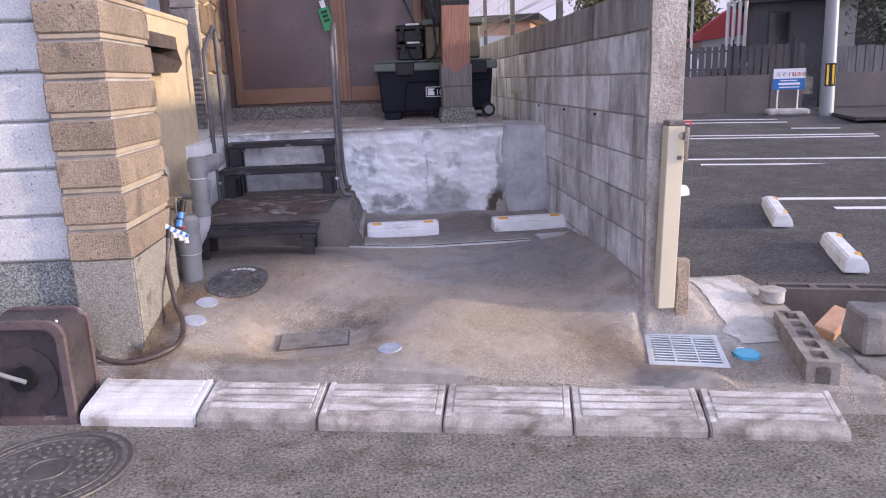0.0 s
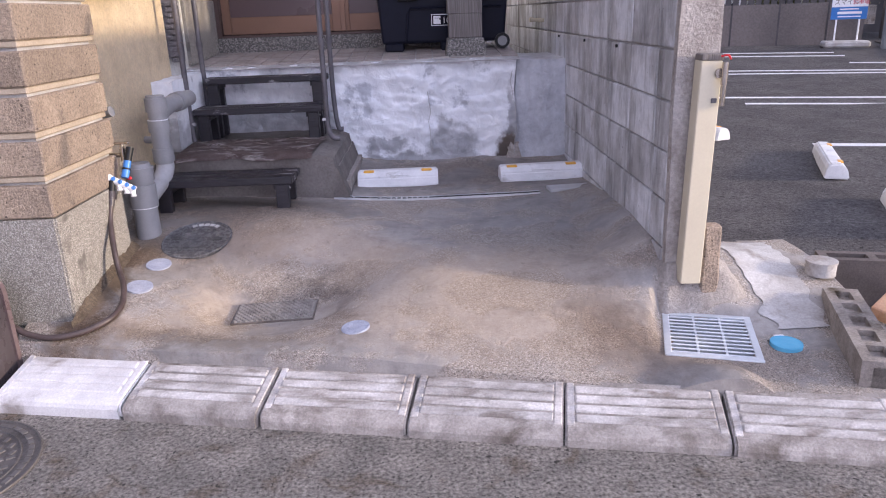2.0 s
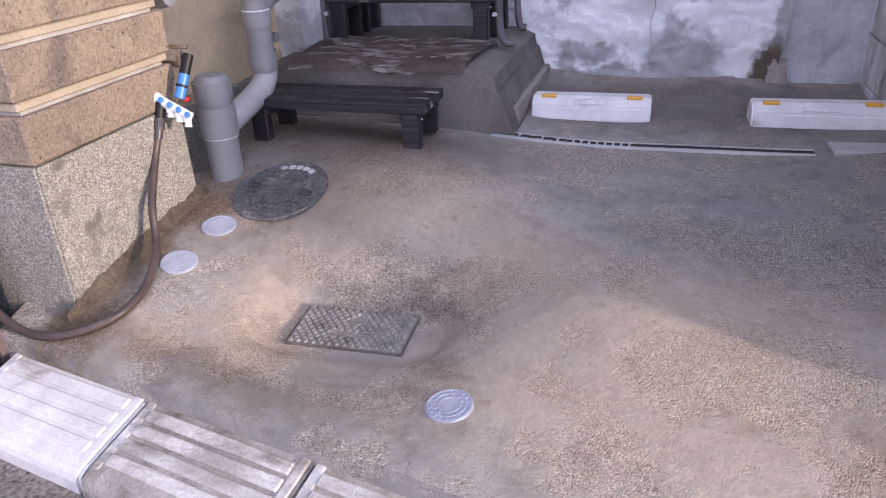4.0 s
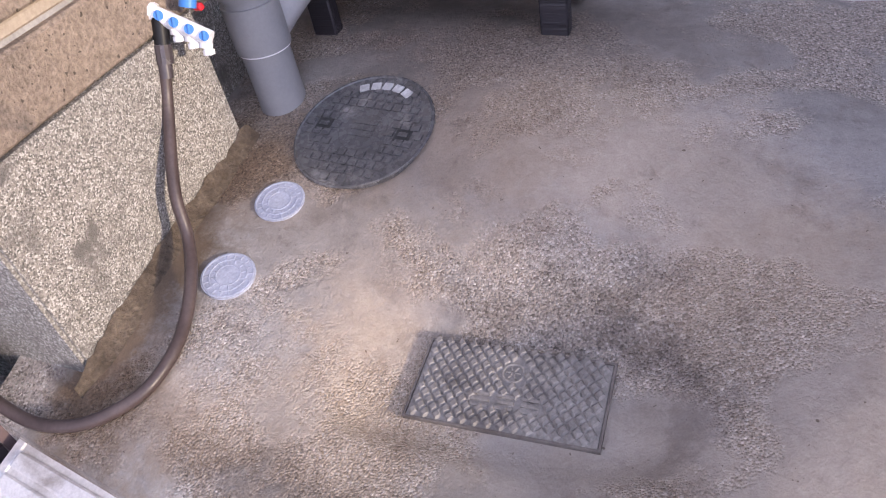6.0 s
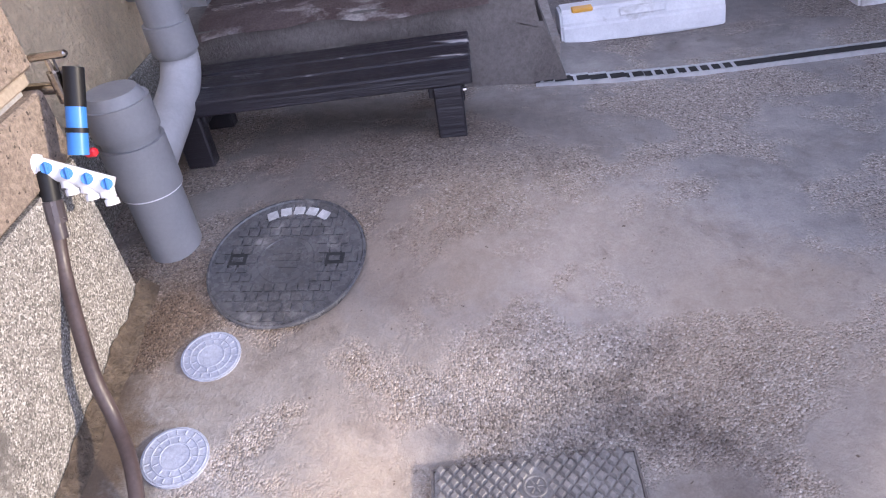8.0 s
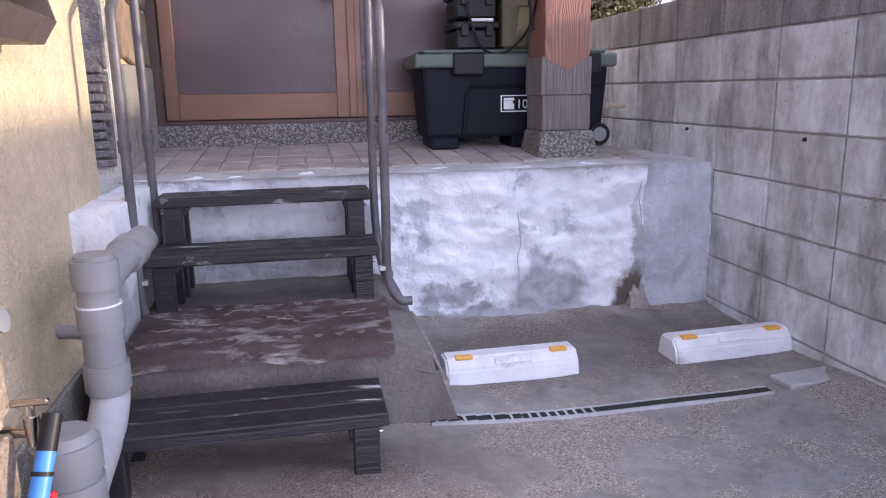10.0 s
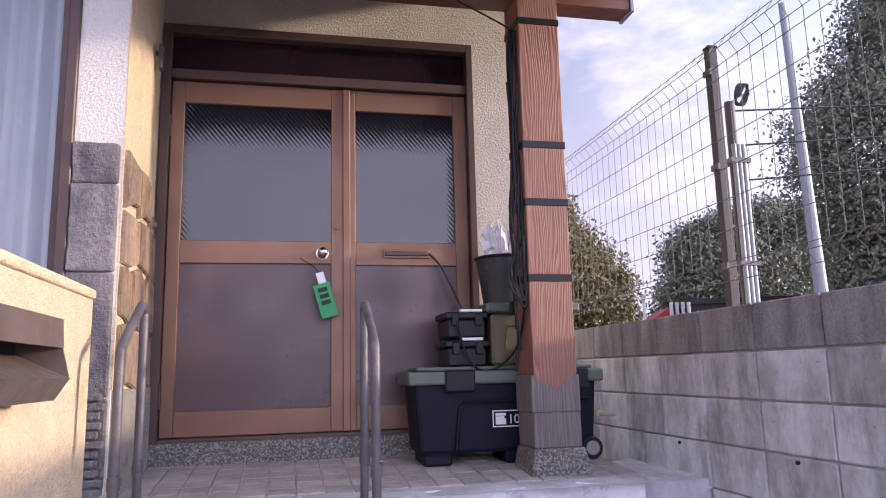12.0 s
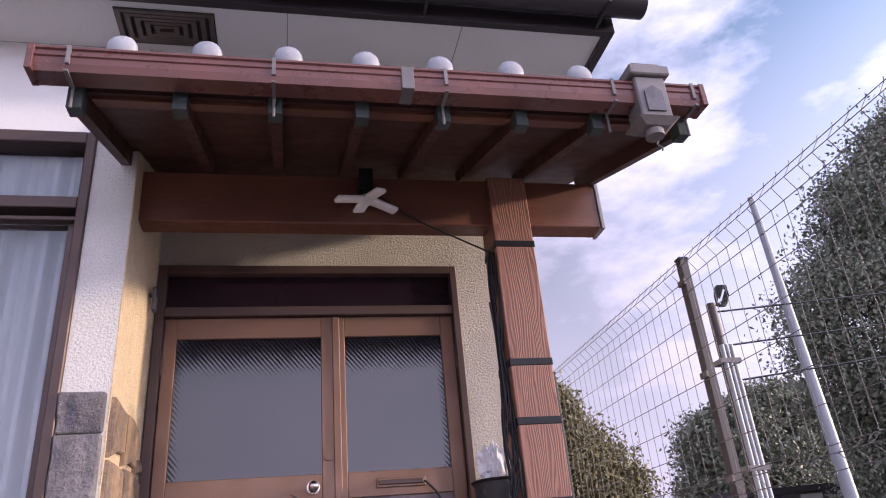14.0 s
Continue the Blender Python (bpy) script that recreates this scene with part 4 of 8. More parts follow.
def left_cladding():
    """Stones on the corner pier and on the entrance's side wall."""
    wall = bpy.data.objects["wall_corner"]
    rnd = random.Random(5)
    z = 0.95
    for h in (0.35, 0.5, 0.37, 0.38, 0.30):
        z1 = min(z + h, 2.345)
        bm = bmesh.new()
        box(bm, -1.198, -1.018, 5.672, 5.71, z + 0.004, z1 - 0.004, 0.006)
        bmesh.ops.subdivide_edges(bm, edges=list(bm.edges), cuts=9, use_grid_fill=True)
        for v in bm.verts:
            if v.co.y < 5.69:
                v.co.y += 0.022 * noise.noise(v.co * 7 + Vector((z * 7, 0, 0))) + 0.01 * noise.noise(v.co * 21)
        part("stone", bm, M["slate"], wall, "", True)
        z = z1
        if z >= 2.34:
            break
    # side wall: irregular tan stones over a pebble-dash foot
    part("side_foot", bm_box(-1.012, -0.985, 5.72, 6.44, 0.9, 1.33, 0.004), M["terrazzo"], wall, "tan pebble-dash foot")
    part("side_paint", bm_box(-1.012, -1.004, 5.70, 6.44, 1.33, 4.19), M["cream"], wall, "cream painted stucco")
    rows_z = (1.33, 1.60, 1.86, 2.10, 2.34)
    for j, (c, d) in enumerate(zip(rows_z, rows_z[1:])):
        cuts = [5.71] + [5.71 + 0.73 * q + rnd.uniform(-0.05, 0.05) for q in ((0.34, 0.7) if j % 2 else (0.5,))] + [6.44]
        for a, b in zip(cuts, cuts[1:]):
            if j == 3 and a > 6.0:
                d = 2.20
            lean = rnd.uniform(-0.03, 0.03)
            ring = [(a + 0.006, c + 0.006 + lean), ((a + b) / 2, c + 0.004 + rnd.uniform(-0.02, 0.03)), (b - 0.006, c + 0.006 - lean), (b - 0.004 + rnd.uniform(-0.015, 0.01), (c + d) / 2),
                    (b - 0.012, d - 0.01 - rnd.uniform(0, 0.03)), ((a + b) / 2, d - 0.004 + rnd.uniform(-0.02, 0.015)), (a + 0.012, d - 0.01 - rnd.uniform(0, 0.03)), (a + 0.004 + rnd.uniform(-0.01, 0.015), (c + d) / 2)]
            bm = bmesh.new()
            prism(bm, ring, -1.006, -0.990 + rnd.uniform(0, 0.008), "x")
            bmesh.ops.bevel(bm, geom=[e for e in bm.edges if all(q.co.x > -1.0 for q in e.verts)], offset=0.005, segments=2, affect="EDGES")
            part("stone", bm, M["tan_stone"], wall, "grey-brown split cladding stone")
    # broken brick edge below the corner stones
    for k in range(11):
        zz = 0.93 + k * 0.036
        part("brick_edge", bm_box(-1.10 + rnd.uniform(-0.01, 0.01), -1.03 + rnd.uniform(-0.012, 0.012), 5.655, 5.705, zz, zz + 0.027, 0.004), M["slate"], wall)
    ck = bmesh.new()
    rod(ck, (-1.003, 6.28, 3.02), (-0.96, 6.28, 3.02), 0.012)
    box(ck, -0.985, -0.965, 6.25, 6.31, 2.93, 3.06, 0.004)
    single("wall_bracket", ck, M["steel_dark"], "small dark bracket on the entrance side wall", "bracket")


def window():
    w = thing("window_1", Matrix.Identity(4), "bronze-framed sliding window with white curtains", "window", kind="structure")
    f = bmesh.new()
    box(f, -1.245, -1.201, 5.68, 5.82, 1.45, 3.638, 0.004)
    box(f, -4.2, -1.245, 5.68, 5.82, 3.575, 3.638, 0.004)
    box(f, -4.2, -1.245, 5.68, 5.82, 3.215, 3.275, 0.004)
    box(f, -4.2, -1.245, 5.70, 5.82, 3.16, 3.18, 0.003)
    box(f, -4.2, -1.245, 5.67, 5.82, 1.45, 1.5, 0.004)
    part("window_frame", f, M["bronze_dark"], w, "dark bronze frame")
    s = bmesh.new()
    box(s, -1.285, -1.245, 5.74, 5.77, 1.5, 3.16, 0.003)
    box(s, -1.265, -1.245, 5.74, 5.77, 3.275, 3.575, 0.003)
    part("sash", s, M["bronze_dark"], w)
    for z0, z1 in ((1.5, 3.16), (3.275, 3.575)):
        p = part("pane", bm_box(-4.2, -1.265, 5.753, 5.757, z0, z1), M["glass"], w)
        p.visible_shadow = False
    c = thing("curtain", Matrix.Identity(4), "white lace curtain hanging in soft folds behind glass", "curtain")
    for z0, z1 in ((1.3, 3.2), (3.2, 3.6)):
        bm = bmesh.new()
        cols = 260
        lo, hi = [], []
        for k in range(cols + 1):
            x = -4.1 + 2.83 * k / cols
            y = 5.84 + 0.028 * math.sin(x * 46 + 2 * math.sin(x * 7)) + 0.012 * math.sin(x * 101)
            lo.append(bm.verts.new((x, y, z0)))
            hi.append(bm.verts.new((x, 5.84 + (y - 5.84) * 0.6, z1)))
        for k in range(cols):
            bm.faces.new((lo[k], lo[k + 1], hi[k + 1], hi[k]))
        bmesh.ops.solidify(bm, geom=list(bm.faces), thickness=0.003)
        part("drape", bm, M["curtain"], c, "", True)


entrance_door()
key_tag()
left_cladding()
window()


def pillar():
    p = thing("porch_pillar", Matrix.Translation((0.897, 5.905, porch_z(5.9))), "reddish grained wooden porch pillar on a tapered stone base", "pillar")
    zb = porch_z(5.9)
    w = 0.107
    b = bmesh.new()
    prism(b, [(-0.145, -0.155), (0.145, -0.155), (0.145, 0.135), (-0.145, 0.135)], -0.012, 0.11)
    for v in b.verts:
        if v.co.z > 0.1:
            v.co.x *= 0.86
            v.co.y *= 0.86
    bmesh.ops.bevel(b, geom=list(b.edges), offset=0.006, segments=1, affect="EDGES")
    part("stone_base", b, M["terrazzo_dark"], p, "weathered dark stone base")
    part("shoe", bm_box(-0.115, 0.115, -0.115, 0.115, 0.11, 0.27, 0.005), M["old_wood"], p, "grey weathered wooden shoe")
    part("weathered_foot", bm_box(-0.122, 0.116, -0.116, 0.116, 0.27, 0.44, 0.004), M["old_wood"], p, "grey weathered lower shaft")
    part("shaft", bm_box(-w, w, -w, w, 0.44, 3.52 - zb, 0.004), M["pillar_wood"], p, "reddish grained wood")
    vee = bmesh.new()
    prism(vee, [(-w, 0.62), (-w, 0.43), (0.0, 0.375), (w - 0.004, 0.45), (w - 0.004, 0.62)], -0.119, -0.105, "y")
    part("worn_tip", vee, M["pillar_wood"], p, "frayed lower edge of the reddish wood")
    for z in (3.11, 2.46, 2.17, 1.80):
        bd = bm_box(-w - 0.004, w + 0.004, -w - 0.004, w + 0.004, z - zb - 0.018, z - zb + 0.018, 0.002)
        part("strap", bd, M["black"], p, "black strap")


def beam():
    b = thing("porch_beam", Matrix.Identity(4), "brown stained beam carried by the porch pillar", "beam")
    part("timber", bm_box(-1.005, 1.43, 5.83, 5.96, 3.232, 3.515, 0.006), M["dark_wood2"], b)
    part("end_cap", bm_box(1.43, 1.452, 5.822, 5.968, 3.225, 3.522, 0.003), M["pipe_grey"], b, "grey metal end cap")


M["dark_wood2"] = surf("stained_beam_wood", (0.18, 0.072, 0.045), (0.12, 0.048, 0.032), 0.5, 3, 60, 0.25, 0.3, 0.001, stretch=(0.3, 1, 2), fine_stretch=(0.15, 1, 3))
M["rafter_end"] = surf("dark_green_copper", (0.035, 0.05, 0.05), (0.06, 0.075, 0.07), 0.5, 9, 90, 0.2, 0.2, 0.001)


EAVE_Y, EAVE_Z, PITCH = 4.87, 3.205, 0.335


def canopy_z(y):
    return EAVE_Z + PITCH * (y - EAVE_Y)


def canopy():
    c = thing("porch_canopy", Matrix.Identity(4), "small tiled porch canopy with dark wooden underside", "canopy")
    bm = bmesh.new()
    prism(bm, [(EAVE_Y + 0.02, canopy_z(EAVE_Y + 0.02) + 0.065), (6.5, canopy_z(6.5) + 0.065), (6.5, canopy_z(6.5) + 0.09), (EAVE_Y + 0.02, canopy_z(EAVE_Y + 0.02) + 0.09)], -1.04, 1.42, "x")
    part("soffit_board", bm, M["soffit_dark"], c, "dark red-brown boarding")
    for k in range(3):
        y = EAVE_Y + 0.06 + 0.028 * k
        bm = bmesh.new()
        box(bm, -1.02, 1.40, y, y + 0.018, canopy_z(y) + 0.05, canopy_z(y) + 0.066)
        part("eave_batten", bm, M["dark_wood2"], c)
    for x in (-0.69, -0.335, 0.005, 0.34, 0.675, 1.017):
        bm = bmesh.new()
        prism(bm, [(EAVE_Y, canopy_z(EAVE_Y)), (5.95, canopy_z(5.95)), (5.95, canopy_z(5.95) + 0.066), (EAVE_Y, canopy_z(EAVE_Y) + 0.066)], x - 0.024, x + 0.024, "x")
        r = part("rafter", bm, M["dark_wood"], c)
        part("rafter_cap", bm_box(x - 0.027, x + 0.027, EAVE_Y - 0.004, EAVE_Y + 0.06, canopy_z(EAVE_Y) - 0.004, canopy_z(EAVE_Y) + 0.075, 0.002), M["rafter_end"], r, "dark green metal cap")
    for x in (-1.055, 1.41):
        bm = bmesh.new()
        prism(bm, [(EAVE_Y - 0.01, canopy_z(EAVE_Y) - 0.02), (5.98, canopy_z(5.98) - 0.02), (5.98, canopy_z(5.98) + 0.1), (EAVE_Y - 0.01, canopy_z(EAVE_Y) + 0.1)], x - 0.022, x + 0.022, "x")
        b = part("barge_board", bm, M["soffit_dark"], c)
        part("board_cap", bm_box(x - 0.026, x + 0.026, EAVE_Y - 0.016, EAVE_Y + 0.05, canopy_z(EAVE_Y) - 0.026, canopy_z(EAVE_Y) + 0.08, 0.002), M["rafter_end"], b, "dark green metal cap")
    part("fascia", bm_box(-1.1, 1.46, EAVE_Y - 0.03, EAVE_Y - 0.012, EAVE_Z + 0.07, EAVE_Z + 0.13), M["soffit_dark"], c)
    # tiles: shallow troughs with round cover tiles that end in domes
    x0 = -0.908
    for k in range(-1, 9):
        x = x0 + 0.31 * k
        bm = bmesh.new()
        pts = []
        for i in range(9):
            u = -0.155 + 0.31 * i / 8
            pts.append((x + u, 0.02 * (2 * u / 0.31) ** 2))
        lo, hi = [], []
        for yy, lst in ((EAVE_Y - 0.05, lo), (6.5, hi)):
            for u, v in pts:
                lst.append(bm.verts.new((min(max(u, -1.1), 1.5), yy, canopy_z(yy) + 0.195 + v)))
        for i in range(8):
            bm.faces.new((lo[i], lo[i + 1], hi[i + 1], hi[i]))
        bmesh.ops.solidify(bm, geom=list(bm.faces), thickness=0.018)
        part("pan_tile", bm, M["roof_tile"], c, "", True)
    for k in range(8):
        x = x0 + 0.31 * k
        bm = bmesh.new()
        rod(bm, (x, EAVE_Y - 0.05, canopy_z(EAVE_Y - 0.05) + 0.235), (x, 6.5, canopy_z(6.5) + 0.235), 0.045, n=14)
        bmesh.ops.create_uvsphere(bm, u_segments=16, v_segments=10, radius=0.058, matrix=Matrix.Translation((x, EAVE_Y - 0.045, canopy_z(EAVE_Y) + 0.235)) @ Matrix.Diagonal((1, 0.55, 1, 1)))
        part("cover_tile", bm, M["roof_tile"], c, "silver-grey round cover tile with domed end", True)


def canopy_gutter():
    g = thing("canopy_gutter", Matrix.Identity(4), "red-brown box gutter along the canopy eave", "gutter")
    y1, y0 = EAVE_Y - 0.03, EAVE_Y - 0.125
    prof = [(y1, 3.220), (y0 + 0.01, 3.220), (y0, 3.260), (y0, 3.300), (y0 - 0.006, 3.305), (y0 - 0.006, 3.320), (y0, 3.325), (y0, 3.340), (y0 - 0.008, 3.347), (y0 - 0.008, 3.360), (y0 + 0.01, 3.360),
            (y0 + 0.01, 3.270), (y0 + 0.02, 3.235), (y1 - 0.01, 3.235), (y1 - 0.01, 3.335), (y1, 3.335)]
    prof = [(y, 3.36 + 0.72 * (z - 3.36)) for y, z in prof]
    bm = bmesh.new()
    prism(bm, prof, -1.195, 1.475, "x")
    part("trough", bm, M["copper"], g)
    for x in (-1.185, 1.465):
        part("end_stop", bm_box(x - 0.012, x + 0.012, y0 - 0.012, y1, 3.254, 3.365, 0.002), M["copper"], g)
    for x in (-1.06, -0.34, 0.33, 1.05, 1.42):
        cl = bmesh.new()
        box(cl, x - 0.007, x + 0.007, y0 - 0.011, y0 + 0.004, 3.285, 3.365)
        box(cl, x - 0.007, x + 0.007, y0 - 0.011, y1, 3.249, 3.256)
        rod(cl, (x, y1, 3.165), (x, y1, 3.26), 0.006)
        part("bracket", cl, M["head_grey"], g, "grey gutter bracket")
    part("joint", bm_box(0.15, 0.20, y0 - 0.011, y1, 3.254, 3.363, 0.002), M["head_grey"], g, "grey gutter joint")
    h = thing("rain_head", Matrix.Translation((1.215, EAVE_Y - 0.09, 3.125)), "grey ornamental rain-water head on the gutter", "rain head")
    part("body", bm_box(-0.07, 0.07, -0.06, 0.06, 0.04, 0.25, 0.006), M["head_grey"], h)
    part("rim", bm_box(-0.092, 0.092, -0.08, 0.08, 0.25, 0.30, 0.006), M["head_grey"], h)
    part("lid", bm_box(-0.07, 0.07, -0.06, 0.06, 0.30, 0.33, 0.012), M["head_grey"], h)
    ar = bmesh.new()
    prism(ar, [(-0.04, 0.07), (0.04, 0.07), (0.04, 0.17), (0.0, 0.20), (-0.04, 0.17)], -0.068, -0.058, "y")
    part("niche_relief", ar, M["steel_dark"], h)
    ft = bmesh.new()
    prism(ft, [(-0.092, -0.075), (0.092, -0.075), (0.092, 0.075), (-0.092, 0.075)], 0.012, 0.04)
    for v in ft.verts:
        if v.co.z < 0.02:
            v.co.x *= 0.6
            v.co.y *= 0.6
    part("skirt", ft, M["head_grey"], h)
    part("spout", rod(bmesh.new(), (0, 0, -0.02), (0, 0, 0.015), 0.04, n=20), M["head_grey"], h, "", True)
    part("hook", tube(bmesh.new(), smooth_line([(0, 0, -0.02), (0.008, 0, -0.04), (0.0, 0, -0.055), (0.02, 0, -0.07), (0.018, 0, -0.085)]), 0.004, 6), M["steel_dark"], h)


def main_eave():
    e = thing("house_eave", Matrix.Identity(4), "pale soffit with dark gutter under the main roof", "eave")
    s = bmesh.new()
    box(s, -5.0, 1.42, 5.34, 5.715, 4.2, 4.215)
    box(s, -1.0, 1.42, 5.717, 11.3, 4.2, 4.215)
    part("soffit", s, M["white_wall"], e, "white board soffit with thin joints")
    for x in (-0.30, 0.62):
        part("joint_strip", bm_box(x, x + 0.004, 5.34, 6.4, 4.197, 4.2), M["pipe_grey"], e)
    f = bmesh.new()
    box(f, -5.0, 1.47, 5.30, 5.34, 4.17, 4.36)
    box(f, 1.42, 1.47, 5.34, 11.3, 4.17, 4.36)
    part("fascia", f, M["gutter_dark"], e, "dark brown fascia")
    r = bmesh.new()
    prism(r, [(5.25, 4.36), (11.4, 6.2), (11.4, 6.3), (5.25, 4.46)], -5.1, 1.55, "x")
    part("roof", r, M["roof_tile"], e)
    gt = bmesh.new()
    n = 14
    prof = [(5.19 + 0.09 * math.cos(math.pi + math.pi * k / n), 4.30 + 0.10 * math.sin(math.pi + math.pi * k / n)) for k in range(n + 1)]
    prof += [(5.19 + 0.08 * math.cos(2 * math.pi - math.pi * k / n), 4.30 + 0.09 * math.sin(2 * math.pi - math.pi * k / n)) for k in range(n + 1)]
    prism(gt, prof, -5.0, 1.6, "x")
    part("gutter", gt, M["gutter_dark"], e, "dark half-round gutter", True)
    for x in (-1.6, -0.6, 0.4, 1.36):
        part("bracket", bm_box(x - 0.008, x + 0.008, 5.09, 5.30, 4.185, 4.2), M["gutter_dark"], e)
    v = thing("soffit_vent", Matrix.Translation((-0.90, 5.53, 4.2)), "square brown louvred vent in the soffit", "vent")
    for k in range(5):
        a = 0.235 - 0.044 * k
        ring = bmesh.new()
        z0, z1 = -0.016 - 0.002 * k, -0.001
        for q in ((-a, a, -a * 0.5, -a * 0.5 + 0.018), (-a, a, a * 0.5 - 0.018, a * 0.5), (-a, -a + 0.024, -a * 0.5 + 0.018, a * 0.5 - 0.018), (a - 0.024, a, -a * 0.5 + 0.018, a * 0.5 - 0.018)):
            if q[1] - q[0] > 0.005 and q[3] - q[2] > 0.005:
                box(ring, *q, z0, z1)
        part("louvre_ring", ring, M["mail"], v)
    # near-black sheet paints the shade between the louvres
    part("backing", bm_box(-0.24, 0.24, -0.12, 0.12, -0.004, 0.001), M["dark"], v)


def porch_lamp():
    p = thing("folding_lamp", Matrix.Translation((0.11, 5.74, 3.33)), "white four-leaf work lamp hanging under the canopy", "lamp")
    part("bracket", bm_box(-0.035, 0.035, -0.03, 0.06, 0.045, 0.17, 0.004), M["black"], p, "black bracket")
    part("socket", rod(bmesh.new(), (0, 0, -0.01), (0, 0, 0.05), 0.028, n=18), M["black"], p, "", True)
    for k in range(4):
        a = radians(20 + 90 * k)
        bm = bmesh.new()
        box(bm, 0.02, 0.175, -0.03, 0.03, -0.012, 0.012, 0.011, 3, Matrix.Rotation(a, 4, "Z") @ Matrix.Rotation(radians(12), 4, "Y"))
        part("light_leaf", bm, M["white_plastic"], p, "white light panel", True)
    part("hub", rod(bmesh.new(), (0, 0, -0.022), (0, 0, 0.012), 0.035, n=20), M["white_plastic"], p, "", True)
    single("lamp_cable", tube(bmesh.new(), smooth_line([(0.15, 5.78, 3.40), (0.35, 5.8, 3.26), (0.6, 5.81, 3.14), (0.78, 5.82, 3.06)]), 0.005, 6), M["black"],
           "thin black cable from the lamp to the pillar", "cable")


pillar()
beam()
canopy()
canopy_gutter()
main_eave()
porch_lamp()


def pillar_cables():
    """Loose black cables gathered along the pillar by its straps."""
    c = thing("cable_bundle", Matrix.Translation((0.775, 5.85, 1.72)), "loose black cables strapped along the wooden pillar", "cables")
    for k in range(5):
        rnd_c = random.Random(60 + k)
        pts = [(rnd_c.uniform(-0.02, 0.015), rnd_c.uniform(-0.03, 0.02), z) for z in (1.35, 1.05, 0.74, 0.62, 0.45, 0.28)]
        pts += [(-0.03 - 0.012 * k, -0.03, 0.12 - 0.05 * (k % 3)), (-0.005, -0.04, -0.02 - 0.04 * (k % 2)), (0.012, -0.03, 0.14), (0.0, -0.02, 0.40)]
        part("cable", tube(bmesh.new(), smooth_line(pts, 6), 0.0055, 6), M["black"], c, "", True)


pillar_cables()


# ---- things on the porch ----
def storage_box():
    y0, y1 = 6.08, 6.4
    z0 = porch_z(6.15)
    s = thing("storage_box", Matrix.Translation((0.75, 6.23, z0)), "large navy plastic storage box with grey-green lid and wheels", "box")
    body = bmesh.new()
    box(body, -0.47, 0.47, -0.16, 0.16, 0.055, 0.40, 0.02, 2)
    for v in body.verts:
        if v.co.z < 0.2:
            v.co.x *= 0.955
            v.co.y *= 0.92
    part("body", body, M["navy"], s, "dark navy body")
    rb = bmesh.new()
    tube(rb, [(-0.27, -0.158, 0.07), (-0.25, -0.164, 0.27), (-0.23, -0.166, 0.30), (0.42, -0.166, 0.30)], 0.009, 6)
    part("rib", rb, M["navy"], s)
    for x in (-0.36, 0.05):
        part("foot", bm_box(x - 0.07, x + 0.07, -0.15, 0.1, 0.0, 0.06, 0.01), M["navy"], s)
    lid = bmesh.new()
    box(lid, -0.505, 0.505, -0.185, 0.185, 0.385, 0.45, 0.012, 2)
    box(lid, -0.46, 0.46, -0.15, 0.15, 0.45, 0.472, 0.012, 2)
    part("lid", lid, M["olive_lid"], s, "grey-green lid")
    for x in (-0.25, 0.34):
        part("latch", bm_box(x - 0.075, x + 0.075, -0.20, -0.18, 0.35, 0.455, 0.008), M["black"], s, "black latch")
    wl = bmesh.new()
    rod(wl, (0.43, -0.165, 0.055), (0.43, -0.12, 0.055), 0.055, n=24)
    w = part("wheel", wl, M["black"], s, "", True)
    part("rim", rod(bmesh.new(), (0.43, -0.171, 0.055), (0.43, -0.165, 0.055), 0.035, n=20), M["pipe_grey"], w, "grey hub")
    lb = bmesh.new()
    x0, x1, za, zb_ = -0.085, 0.16, 0.175, 0.255
    for q in ((x0, x1, za, za + 0.005), (x0, x1, zb_ - 0.005, zb_), (x0, x0 + 0.005, za + 0.005, zb_ - 0.005), (x1 - 0.005, x1, za + 0.005, zb_ - 0.005)):
        box(lb, q[0], q[1], -0.163, -0.160, q[2], q[3])
    part("label_border", lb, M["white_plastic"], s, "white label outline")
    for k in range(4):
        part("writing_bar", bm_box(x0 + 0.015, x0 + 0.068 - 0.008 * (k == 1), -0.163, -0.160, zb_ - 0.026 - 0.014 * k, zb_ - 0.013 - 0.012 * k - 0.003 * (k > 0)), M["white_plastic"], s)
    txt("100", part_of=s, at=(x0 + 0.078, -0.161, za + 0.016), size=0.062, material=M["white_plastic"])
    lk = bmesh.new()
    tube(lk, smooth_line([(0.1, -0.20, 0.37), (0.095, -0.2, 0.34), (0.11, -0.2, 0.33), (0.115, -0.2, 0.36)]), 0.003, 6)
    part("shackle", lk, M["chrome"], s)
    part("padlock", bm_box(0.09, 0.118, -0.206, -0.194, 0.285, 0.33, 0.004), M["yellow"], s, "small yellow padlock")


def txt(text, part_of, at, size, material, rot=(90, 0, 0), name="lettering", extrude=0.0008):
    cu = bpy.data.curves.new(name, "FONT")
    cu.body, cu.size, cu.extrude = text, size, extrude
    ob = new(name, cu)
    ob.data.materials.append(material)
    dg = bpy.context.evaluated_depsgraph_get()
    me = bpy.data.meshes.new_from_object(ob.evaluated_get(dg))
    bpy.data.objects.remove(ob)
    o2 = new(name, me)
    o2.parent = part_of
    o2.matrix_basis = pose(*at, *rot)
    return o2


